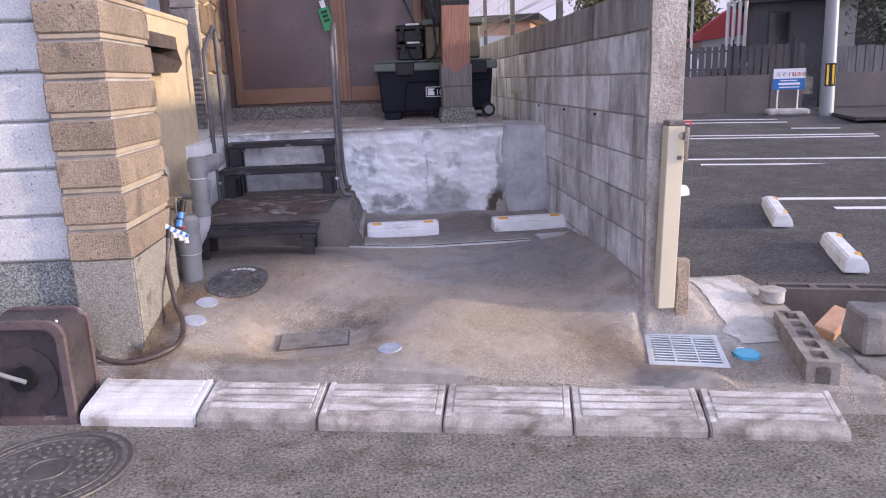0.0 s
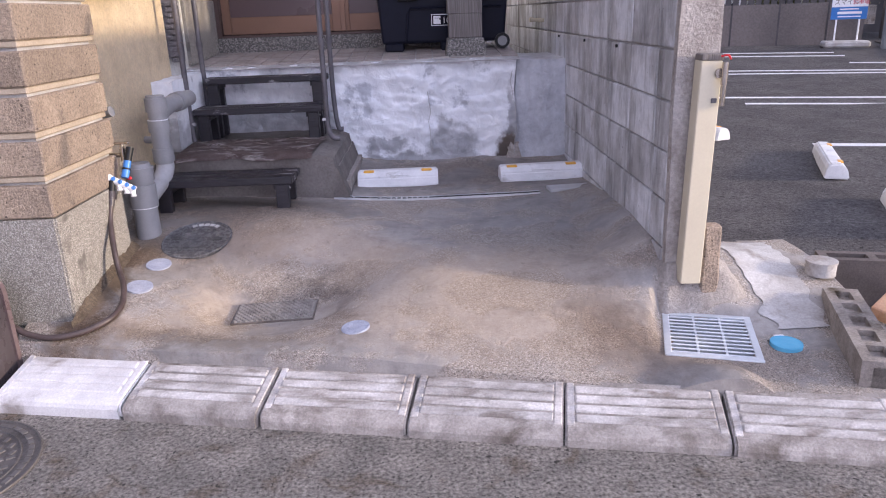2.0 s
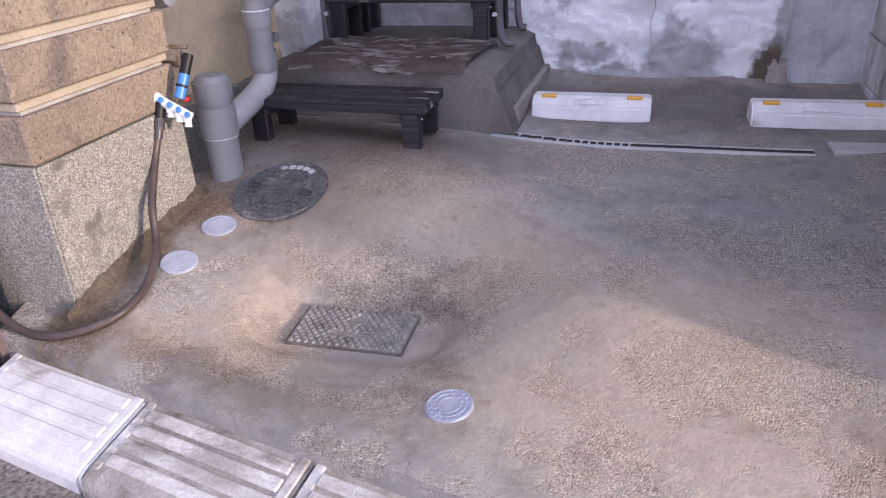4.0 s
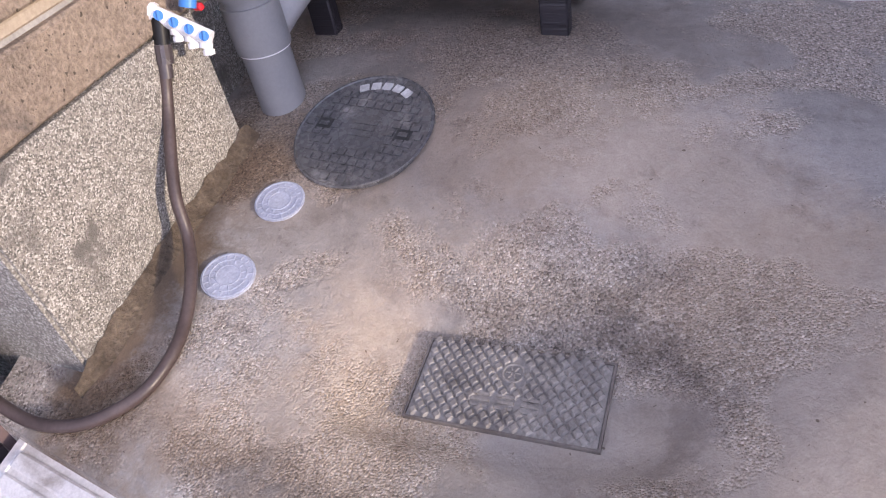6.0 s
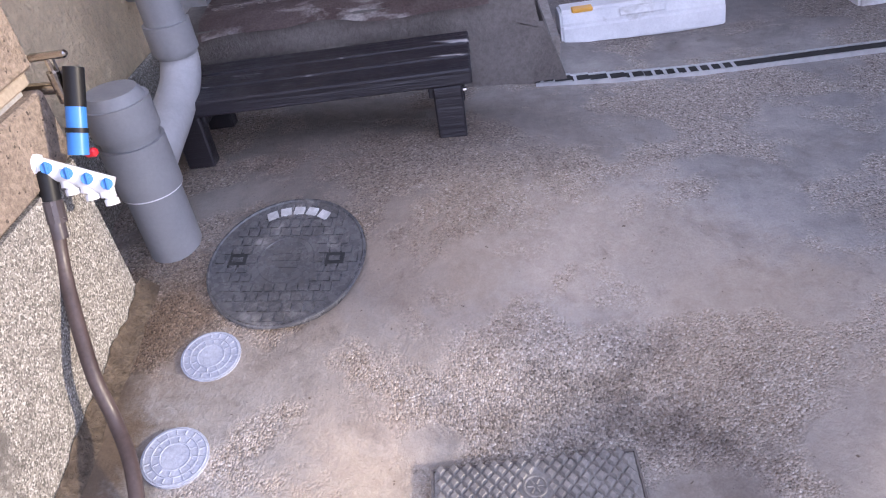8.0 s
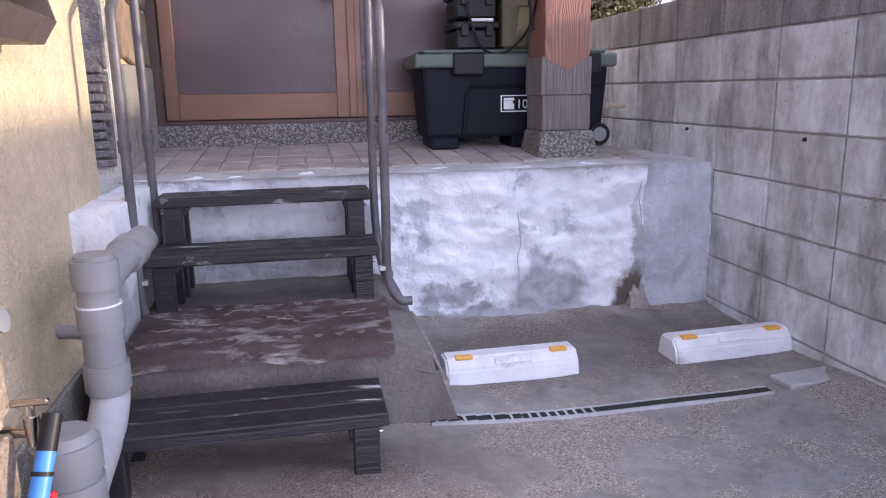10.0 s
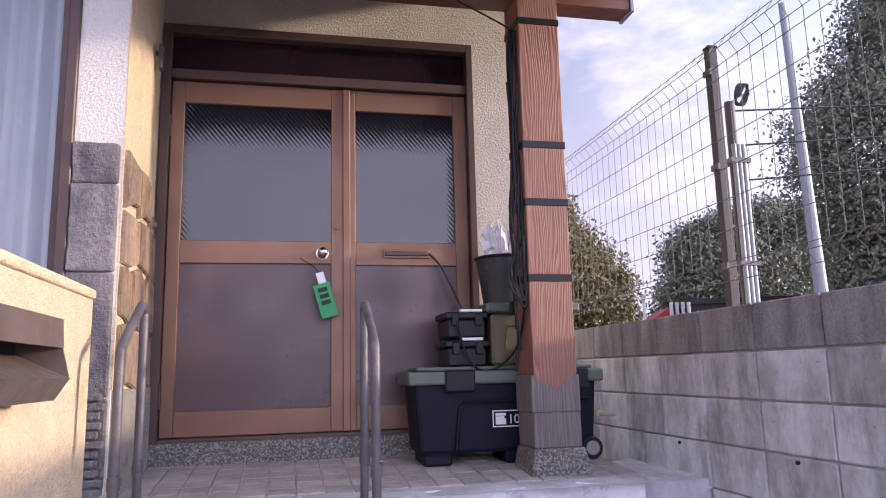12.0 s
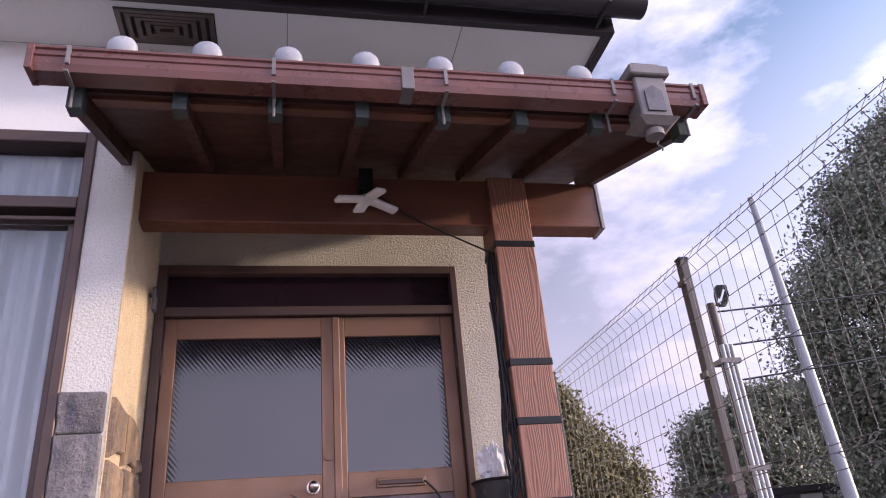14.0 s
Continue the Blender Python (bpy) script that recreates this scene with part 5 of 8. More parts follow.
def tool_case(x, y, z):
    c = thing("tool_case", Matrix.Translation((x, y, z)), "small black plastic tool case with pale handle", "case", "stacked tool cases")
    part("body", bm_box(-0.10, 0.10, -0.12, 0.12, 0, 0.095, 0.01), M["black"], c)
    part("lid", bm_box(-0.112, 0.112, -0.13, 0.13, 0.095, 0.13, 0.008), M["black"], c)
    part("handle", bm_box(-0.035, 0.08, -0.14, -0.115, 0.127, 0.142, 0.004), M["white_plastic"], c, "pale handle strip")
    for q in (-0.06, 0.06):
        part("latch", bm_box(q - 0.018, q + 0.018, -0.138, -0.118, 0.06, 0.12, 0.003), M["black"], c)


def porch_things():
    storage_box()
    zt = porch_z(6.15) + 0.472
    tool_case(0.555, 6.22, zt)
    tool_case(0.555, 6.22, zt + 0.142)
    o = thing("olive_box", Matrix.Translation((0.90, 6.23, zt)), "olive plastic container with dark lid on the storage box", "box")
    part("body", bm_box(-0.22, 0.22, -0.15, 0.15, 0.0, 0.265, 0.015), M["olive"], o)
    rib = bmesh.new()
    tube(rib, [(-0.16, -0.152, 0.02), (-0.14, -0.153, 0.2), (0.1, -0.153, 0.2)], 0.005, 6)
    part("rib", rib, M["olive"], o)
    part("lid", bm_box(-0.25, 0.25, -0.175, 0.175, 0.265, 0.315, 0.012), M["olive_lid"], o, "dusty grey-green lid")
    part("latch", bm_box(-0.13, -0.03, -0.19, -0.17, 0.255, 0.32, 0.006), M["black"], o)
    part("sticker", bm_box(-0.025, -0.005, -0.153, -0.150, 0.13, 0.185), M["yellow"], o, "yellow sticker")
    b = thing("bucket", Matrix.Translation((0.80, 6.24, zt + 0.315)), "scuffed black plastic bucket full of white cloths", "bucket")
    bk = bmesh.new()
    rod(bk, (0, 0, 0), (0, 0, 0.25), 0.11, 0.145, 32, False)
    rod(bk, (0, 0, 0.25), (0, 0, 0.02), 0.14, 0.105, 32, True)
    part("shell", bk, M["bucket"], b, "", True)
    rm = bmesh.new()
    tube(rm, [(0.148 * math.cos(2 * math.pi * k / 32), 0.148 * math.sin(2 * math.pi * k / 32), 0.25) for k in range(33)], 0.008, 8, False)
    part("rim", rm, M["black"], b, "", True)
    rnd = random.Random(3)
    for k in range(12):
        bm = bmesh.new()
        bmesh.ops.create_icosphere(bm, subdivisions=3, radius=1)
        sx, sy, sz = rnd.uniform(0.025, 0.05), rnd.uniform(0.02, 0.045), rnd.uniform(0.08, 0.13)
        for v in bm.verts:
            v.co *= 1 + 0.9 * noise.noise(v.co * 2.6 + Vector((k * 5, 0, 0)))
            v.co = Vector((v.co.x * sx, v.co.y * sy, v.co.z * sz))
        bmesh.ops.transform(bm, verts=bm.verts, matrix=Matrix.Translation((rnd.uniform(-0.1, 0.09), rnd.uniform(-0.1, 0.06), rnd.uniform(0.27, 0.32))) @ Matrix.Rotation(rnd.uniform(-0.6, 0.6), 4, "Y"))
        part("cloth", bm, M["paper"], b, "crumpled white cloth")
    # cables that hang along the pillar
    x, y = 0.77, 5.86
    for k in range(4):
        pts = [(x - 0.01 * k, y, 3.1 - 0.1 * k)]
        for i in range(1, 9):
            z = 3.1 - 0.1 * k - i * 0.18
            pts.append((x - 0.012 - 0.03 * abs(math.sin(i * 1.3 + k)) * (1 if z < 2.3 else 0.25), y - 0.01 + 0.02 * math.sin(i + 2 * k), z))
        single("hanging_cable", tube(bmesh.new(), smooth_line(pts), 0.006, 6), M["black"], "black cable tied along the wooden porch pillar", "cable", group="cables on the pillar")
    loop = [(0.77, 5.8, 2.0), (0.775, 5.83, 1.7), (0.775, 5.95, 1.5), (0.72, 6.05, 1.40), (0.63, 6.07, 1.37), (0.56, 6.07, 1.42), (0.51, 6.07, 1.55), (0.50, 6.08, 1.62)]
    single("power_cable", tube(bmesh.new(), smooth_line(loop), 0.006, 6), M["black"], "black cable looping from the pillar to the cases", "cable")
    slot = [(0.44, 6.46, 2.02), (0.5, 6.44, 1.95), (0.55, 6.42, 1.84), (0.60, 6.40, 1.72), (0.63, 6.38, 1.6)]
    single("slot_cable", tube(bmesh.new(), smooth_line(slot), 0.006, 6), M["black"], "black cable coming out of the letter slot", "cable")
    plug = bmesh.new()
    box(plug, 0.82, 0.86, 6.06, 6.10, zt + 0.29, zt + 0.31, 0.003)


porch_things()

# ---- steps ----
def step_block():
    bm = rough_block(-0.93, 0.06, 4.70, 5.63, 0.1, 0.443, 0.012, 21.0, 18)
    for v in bm.verts:
        if v.co.x > -0.05:
            v.co.x += 0.10 * max(0.0, (0.42 - v.co.z) / 0.3) * (v.co.x + 0.05) / 0.11
        if v.co.z > 0.36 and v.co.x > -0.02:
            v.co.z -= 0.03 * (v.co.x + 0.02) / 0.08
    s = thing("cement_step", Matrix.Translation((-0.43, 5.16, 0.1)), "rounded grey cement step below the porch", "step")
    back = Matrix.Translation((0.43, -5.16, -0.1))
    bmesh.ops.transform(bm, verts=bm.verts, matrix=back)
    part("body", bm, M["step_concrete"], s, "", True)
    fl = rough_block(0.02, 0.14, 4.82, 5.62, 0.1, 0.35, 0.026, 23.0, 12)
    for v in fl.verts:
        if v.co.z > 0.2 and v.co.x > 0.08:
            v.co.z -= 0.09
    bmesh.ops.transform(fl, verts=fl.verts, matrix=back)
    part("flank", fl, M["pier_brown"], s, "rough brownish cement flank", True)


def plastic_step(x0, x1, y0, y1, top, foot_z, label):
    """A bench-like step of dark planks on four splayed legs."""
    s = thing("plastic_step", Matrix.Translation(((x0 + x1) / 2, (y0 + y1) / 2, foot_z)), label, "step", "dark plank steps")
    hx, hy, h = (x1 - x0) / 2, (y1 - y0) / 2, top - foot_z
    pw = 2 * hy / 3
    for k in range(3):
        b = bmesh.new()
        box(b, -hx, hx, -hy + k * pw + 0.003, -hy + (k + 1) * pw - 0.003, h - 0.038, h, 0.004)
        part("plank", b, M["plank_top"], s)
    for sx in (-1, 1):
        part("cross_bar", bm_box(sx * (hx - 0.085) - 0.02, sx * (hx - 0.085) + 0.02, -hy + 0.015, hy - 0.015, h - 0.068, h - 0.038, 0.003), M["black_plastic"], s)
        for sy in (-1, 1):
            b = bmesh.new()
            box(b, sx * (hx - 0.06) - 0.034, sx * (hx - 0.06) + 0.034, sy * (hy - 0.026) - 0.022, sy * (hy - 0.026) + 0.022, 0.0, h - 0.039, 0.004)
            part("leg", b, M["black_plastic"], s)
            part("bolt", rod(bmesh.new(), (sx * (hx - 0.016), sy * (hy - 0.03), h - 0.06), (sx * (hx - 0.024), sy * (hy - 0.03), h - 0.06), 0.006, n=8), M["chrome"], s)


step_block()
plastic_step(-0.845, -0.045, 5.42, 5.60, 0.828, 0.443, "dark plank step standing highest against the porch")
plastic_step(-0.85, -0.045, 5.15, 5.38, 0.664, 0.443, "dark plank step with worn white scuffs")
plastic_step(-0.865, -0.12, 4.35, 4.605, 0.39, 0.218, "dark plank bench step on the driveway cement")


def handrail(x, foot_a, foot_b, label):
    h = thing("handrail", Matrix.Translation((x, 5.3, 0.4)), label, "handrail", "step handrails")
    pts = [(foot_a[0] - x, foot_a[1] - 5.3, foot_a[2] - 0.4), (foot_a[0] - 0.6 * (foot_a[0] - x) - x, foot_a[1] - 5.3, foot_a[2] - 0.39), (0, -0.14, 0.15), (0, -0.14, 0.4), (0, -0.14, 0.8), (0, -0.135, 1.03), (0, -0.10, 1.09), (0, 0.14, 1.22), (0, 0.2, 1.25),
           (0, 0.245, 1.23), (0, 0.25, 1.17), (0, 0.25, 0.8), (0, 0.25, 0.3), (foot_b[0] - 0.6 * (foot_b[0] - x) - x, foot_b[1] - 5.3, foot_b[2] - 0.38), (foot_b[0] - x, foot_b[1] - 5.3, foot_b[2] - 0.4)]
    part("tube", tube(bmesh.new(), smooth_line(pts, 5), 0.0165, 12), M["steel_dark"], h, "", True)
    for y in (-0.14, 0.25):
        part("sleeve", rod(bmesh.new(), (0, y, 0.62), (0, y, 0.66), 0.021, n=14), M["steel_dark"], h, "", True)
        part("screw", rod(bmesh.new(), (0.014, y - 0.015, 0.67), (0.022, y - 0.022, 0.67), 0.004, n=8), M["chrome"], h)
        part("clip", bm_box(-0.03 if x > -0.5 else 0.0, 0.0 if x > -0.5 else 0.03, y - 0.012, y + 0.012, 0.17, 0.185), M["galv"], h)


handrail(-0.018, (0.06, 5.11, 0.462), (0.04, 5.5, 0.462), "grey steel tube handrail with curved feet beside the steps")
handrail(-0.868, (-0.85, 5.16, 0.458), (-0.86, 5.55, 0.458), "grey steel tube handrail close to the cream wall")


def door_mat():
    """A thick mat that sags over the step's front edge."""
    bm = bmesh.new()
    nx, ny = 60, 34

    def top(u, v):
        x = -0.835 + 0.775 * u - 0.03 * v * (1 - u) + 0.03 * v * u
        y = 4.675 + (0.50 + 0.05 * (1 - u)) * v
        wave = 0.010 * math.sin(x * 9 + 0.6) + 0.005 * math.sin(x * 23)
        z = 0.467 + 0.004 * noise.noise((x * 9, y * 9, 2)) + 0.8 * wave * max(0.0, 1 - 2.5 * v)
        z -= 0.038 * max(0.0, 1 - v / 0.16) ** 2
        return Vector((x, y + 0.35 * wave * max(0.0, 1 - 3 * v), z))

    g = [[bm.verts.new(top(i / nx, j / ny)) for i in range(nx + 1)] for j in range(ny + 1)]
    for a, b in zip(g, g[1:]):
        for k in range(nx):
            bm.faces.new((a[k], a[k + 1], b[k + 1], b[k]))
    bmesh.ops.solidify(bm, geom=list(bm.faces), thickness=0.016)
    m = single("door_mat", bm, M["mat"], "worn reddish-brown rubber mat with scuffed pale relief", "mat", smooth=True)
    rnd = random.Random(8)
    for k in range(24):
        u, v = (k % 12 + 0.5) / 12, 0.24 if k < 12 else 0.92
        at = top(u, v)
        b = bmesh.new()
        for dx, dy, r in ((0, -0.005, 0.008), (-0.010, 0.006, 0.0045), (-0.003, 0.010, 0.0045), (0.004, 0.010, 0.0045), (0.011, 0.006, 0.0045)):
            rod(b, (at.x + dx, at.y + dy, at.z - 0.002), (at.x + dx, at.y + dy, at.z + 0.002), r, n=8)
        part("relief_print", b, M["mat_relief"], m)
    for k in range(9):
        u, v = 0.16 + 0.72 * rnd.random(), 0.40 + 0.36 * rnd.random()
        pts, a = [], rnd.uniform(0, 6.28)
        for _ in range(5):
            pts.append(top(u, v) + Vector((0, 0, 0.001)))
            u, v = u + 0.035 * math.cos(a), v + 0.05 * math.sin(a)
            a += rnd.uniform(-1.2, 1.2)
        part("relief_line", tube(bmesh.new(), smooth_line(pts, 4), 0.0028, 6), M["mat_relief"], m)


door_mat()


# ---- driveway fittings ----
def wheel_stop(name, m, label, w=0.5, grooves=True, white="white_stop"):
    s = thing(name, m, label, "wheel stop")
    bm = bmesh.new()
    prism(bm, [(-0.075, 0.0), (0.075, 0.0), (0.062, 0.075), (0.045, 0.098), (-0.03, 0.098), (-0.062, 0.06)], -w / 2, w / 2, "x")
    bmesh.ops.bevel(bm, geom=list(bm.edges), offset=0.008, segments=2, affect="EDGES")
    part("body", bm, M[white], s)
    for x in (-w * 0.36, w * 0.36):
        part("reflector", bm_box(x - 0.032, x + 0.032, -0.04, -0.008, 0.09, 0.1025, 0.003), M["amber"], s, "amber reflector")
        if grooves:
            for k in range(3):
                a = bmesh.new()
                box(a, -0.045, 0.045, -0.003, 0.003, -0.002, 0.003, 0.001, 1, Matrix.Translation((x * 0.9, -0.0605 + 0.011 * k, 0.05 + 0.0135 * k)) @ Matrix.Rotation(radians(50), 4, "X"))
                part("ridge", a, M[white], s)
    if grooves:
        part("centre_panel", bm_box(-0.07, 0.07, -0.004, 0.004, -0.013, 0.013, 0.003, 1, Matrix.Translation((0, -0.049, 0.079)) @ Matrix.Rotation(radians(-40), 4, "X")), M[white], s)
    return s


wheel_stop("wheel_stop", Matrix.Translation((0.41, 5.05, zg(0.41, 5.05) - 0.004)) @ Matrix.Rotation(radians(1), 4, "Z"), "white wheel stop with amber reflectors on the driveway")
wheel_stop("wheel_stop", Matrix.Translation((1.31, 5.07, zg(1.31, 5.07) - 0.004)) @ Matrix.Rotation(radians(3), 4, "Z"), "greyish white wheel stop near the block wall", 0.52)


def slot_drain():
    d = thing("slot_drain", Matrix.Identity(4), "narrow galvanised slot drain set in the cement", "drain")
    for y0, y1 in ((4.675, 4.682), (4.723, 4.730)):
        bm = bmesh.new()
        for k in range(24):
            xa, xb = 0.05 + k * 0.05, 0.10 + k * 0.05
            box(bm, xa, xb, y0, y1, zg(xa, 4.74) - 0.02, zg(xa, 4.74) + 0.008)
        part("edge_strip", bm, M["galv"], d)
    for k in range(18):
        x = 0.068 + 0.031 * k
        part("bar", bm_box(x - 0.0045, x + 0.0045, 4.682, 4.723, zg(x, 4.74) - 0.004, zg(x, 4.74) + 0.006), M["galv"], d)
    bm = bmesh.new()
    for k in range(24):
        xa = 0.05 + k * 0.05
        box(bm, xa, xa + 0.05, 4.682, 4.723, zg(xa, 4.74) - 0.02, zg(xa, 4.74) + 0.0045)
    # filled almost flush; the channel's shade is painted near-black
    part("channel", bm, M["dark"], d, "near-black strip for the channel's shade")["kind"] = "stuff"
    single("cover_slab", bm_box(-0.125, 0.125, -0.055, 0.055, -0.01, 0.012, 0.004), M["galv"], "small pale drain cover by the block wall", "cover",
           Matrix.Translation((1.43, 4.74, zg(1.43, 4.74) + 0.004)) @ Matrix.Rotation(radians(6), 4, "Z"))


def round_cap(name, x, y, r, material, label, rings=3, lift=-0.001):
    z = zg(x, y)
    e = 0.05
    nrm = Vector((-(zg(x + e, y) - zg(x - e, y)) / (2 * e), -(zg(x, y + e) - zg(x, y - e)) / (2 * e), 1)).normalized()
    m = Matrix.Translation((x, y, z + lift)) @ Vector((0, 0, 1)).rotation_difference(nrm).to_matrix().to_4x4()
    c = thing(name, m, label, "drain cap")
    part("disc", rod(bmesh.new(), (0, 0, -0.012), (0, 0, 0.004), r, n=40), material, c, "", True)
    for k in range(rings):
        rr = r * (0.93 - 0.24 * k)
        part("ring", tube(bmesh.new(), [(rr * math.cos(2 * math.pi * i / 36), rr * math.sin(2 * math.pi * i / 36), 0.004) for i in range(37)], 0.0014, 6, False), material, c)
    for k in range(rings - 1):
        n = 18 - 6 * k
        for i in range(n):
            a = 2 * math.pi * i / n
            r0, r1 = r * (0.73 - 0.24 * k), r * (0.89 - 0.24 * k)
            b = bmesh.new()
            rod(b, (r0 * math.cos(a), r0 * math.sin(a), 0.004), (r1 * math.cos(a), r1 * math.sin(a), 0.004), 0.0016, n=5)
            part("rib", b, material, c)
    return c


round_cap("drain_cover", -0.66, 3.777, 0.056, M["lilac_cap"], "pale grey round drain cap in the cement beside the manhole")
round_cap("drain_cover", -0.677, 3.571, 0.056, M["lilac_cap"], "pale grey round drain cap beside the hose")
round_cap("drain_cover", 0.297, 3.178, 0.056, M["lilac_cap"], "pale grey round drain cap alone in the driveway")
bc = round_cap("blue_valve_cap", 1.925, 3.03, 0.058, M["blue_cap"], "sky-blue round valve cap beside the drain grate", 1, 0.012)
part("hinge", bm_box(-0.02, 0.02, 0.052, 0.068, -0.004, 0.004, 0.002), M["white_plastic"], bc, "white hinge tab")


def inspection_cover():
    """Round dark cover with a paved pattern and two finger pockets."""
    x, y, r = -0.54, 3.99, 0.166
    e = 0.08
    nrm = Vector((-(zg(x + e, y) - zg(x - e, y)) / (2 * e), -(zg(x, y + e) - zg(x, y - e)) / (2 * e), 1)).normalized()
    m = Matrix.Translation((x, y, zg(x, y) + 0.006)) @ Vector((0, 0, 1)).rotation_difference(nrm).to_matrix().to_4x4() @ Matrix.Rotation(radians(-8), 4, "Z")
    c = thing("inspection_cover", m, "dark round inspection cover with paved relief", "manhole cover")
    part("disc", rod(bmesh.new(), (0, 0, -0.02), (0, 0, 0.002), r - 0.004, n=56), M["cover_dark"], c, "", True)
    for rr, t in ((r, 0.004), (r * 0.36, 0.0018), (r * 0.28, 0.0014)):
        part("ring", tube(bmesh.new(), [(rr * math.cos(2 * math.pi * i / 56), rr * math.sin(2 * math.pi * i / 56), 0.001) for i in range(57)], t, 6, False), M["cover_dark"], c)
    rnd = random.Random(2)
    step = 0.024
    bm = bmesh.new()
    for i in range(-7, 8):
        for j in range(-7, 8):
            px, py = i * step + (j % 2) * step * 0.35, j * step
            d = math.hypot(px, py)
            if r * 0.42 < d < r * 0.88 and not (abs(abs(px) - r * 0.64) < 0.024 and abs(py) < 0.024):
                w = step * rnd.choice((0.42, 0.42, 0.34))
                box(bm, px - w, px + w, py - step * 0.38, py + step * 0.38, 0.0015, 0.0045)
    p = part("paved_relief", bm, M["cover_dark"], c)
    p["kind"] = "stuff"
    for sx in (-1, 1):
        # raised plate, no hole: the pocket's shade is its near-black colour
        part("finger_pocket", bm_box(sx * r * 0.64 - 0.019, sx * r * 0.64 + 0.019, -0.019, 0.019, 0.0005, 0.0035), M["dark"], c, "near-black plate for the shade in a finger pocket")
        part("pocket_grip", bm_box(sx * r * 0.64 - 0.012, sx * r * 0.64 + 0.012, -0.006, 0.006, 0.003, 0.006, 0.001), M["cover_dark"], c)
    for k in range(5):
        a = radians(90 + 13 * (k - 2))
        m2 = Matrix.Rotation(a, 4, "Z") @ Matrix.Translation((r * 0.80, 0, 0))
        part("worn_tile", bm_box(-0.011, 0.011, -0.012, 0.012, 0.002, 0.0058, 0.001, 1, m2), M["pale_worn"], c, "pale worn relief tile")
    for k in range(3):
        part("relief_bar", bm_box(-0.03, 0.03, -0.022 + 0.018 * k, -0.013 + 0.018 * k, 0.001, 0.0035), M["cover_dark"], c)


M["pale_worn"] = surf("pale_worn_resin", (0.62, 0.61, 0.60), (0.40, 0.39, 0.385), 0.5, 30, 120, 0.2, 0.2, 0.001)
M["cover_dark"] = surf("dark_resin_cover", (0.085, 0.084, 0.088), (0.125, 0.122, 0.125), 0.27, 14, 120, 0.3, 0.3, 0.001, c3=(0.26, 0.245, 0.235), c3_scale=12, c3_lo=0.58, gloss_var=0.12)


def meter_cover():
    x, y = -0.083, 3.5
    z = zg(x, y)
    e = 0.1
    nrm = Vector((-METER_SX, -METER_SY, 1)).normalized()
    m = Matrix.Translation((x, y, z + 0.004)) @ Vector((0, 0, 1)).rotation_difference(nrm).to_matrix().to_4x4()
    c = thing("meter_cover", m, "rectangular cast-iron meter cover with raised diamond pattern", "meter cover")
    hw, hh = 0.172, 0.082
    part("plate", bm_box(-hw, hw, -hh, hh, -0.02, 0.001, 0.002), M["iron"], c)
    fr = bmesh.new()
    for q in ((-hw - 0.004, hw + 0.004, -hh - 0.004, -hh), (-hw - 0.004, hw + 0.004, hh, hh + 0.004), (-hw - 0.004, -hw, -hh, hh), (hw, hw + 0.004, -hh, hh)):
        box(fr, *q, -0.02, 0.003)
    part("frame", fr, M["iron_dark"], c, "dark rim")
    me = bpy.data.meshes.new("diamond")
    b = bmesh.new()
    s = 0.0105
    top = [b.verts.new((s * 0.55 * math.cos(k * math.pi / 2), s * 0.7 * math.sin(k * math.pi / 2), 0.005)) for k in range(4)]
    bot = [b.verts.new((s * math.cos(k * math.pi / 2), s * 1.25 * math.sin(k * math.pi / 2), 0.0)) for k in range(4)]
    b.faces.new(top)
    for k in range(4):
        b.faces.new((bot[k], bot[(k + 1) % 4], top[(k + 1) % 4], top[k]))
    b.to_mesh(me)
    me.materials.append(M["iron"])
    for i in range(15):
        for j in range(13):
            px = -hw + 0.012 + i * 0.0235 + (j % 2) * 0.0118
            py = -hh + 0.011 + j * 0.0128
            if px > hw - 0.011 or (abs(px) < 0.065 and -0.045 < py < -0.008) or math.hypot(px, py - 0.035) < 0.024:
                continue
            piece("diamond", me, c, Matrix.Translation((px, py, 0.001)))
    part("crest_ring", tube(bmesh.new(), [(0.019 * math.cos(2 * math.pi * i / 24), 0.035 + 0.019 * math.sin(2 * math.pi * i / 24), 0.002) for i in range(25)], 0.0028, 6, False), M["iron"], c)
    for k in range(6):
        a = k * math.pi / 3
        part("crest_petal", rod(bmesh.new(), (0.004 * math.cos(a), 0.035 + 0.004 * math.sin(a), 0.003), (0.014 * math.cos(a), 0.035 + 0.014 * math.sin(a), 0.003), 0.002, n=6), M["iron"], c)
    for px in (-0.045, 0.0, 0.045):
        for k in range(3):
            part("writing_bar", bm_box(px - 0.016, px + 0.016, -0.042 + 0.012 * k, -0.036 + 0.012 * k, 0.001, 0.0045), M["iron"], c)


M["iron_dark"] = surf("rusty_rim", (0.12, 0.10, 0.09), (0.19, 0.165, 0.145), 0.8, 14, 120, 0.3, 0.4, 0.002)
slot_drain()
inspection_cover()
meter_cover()


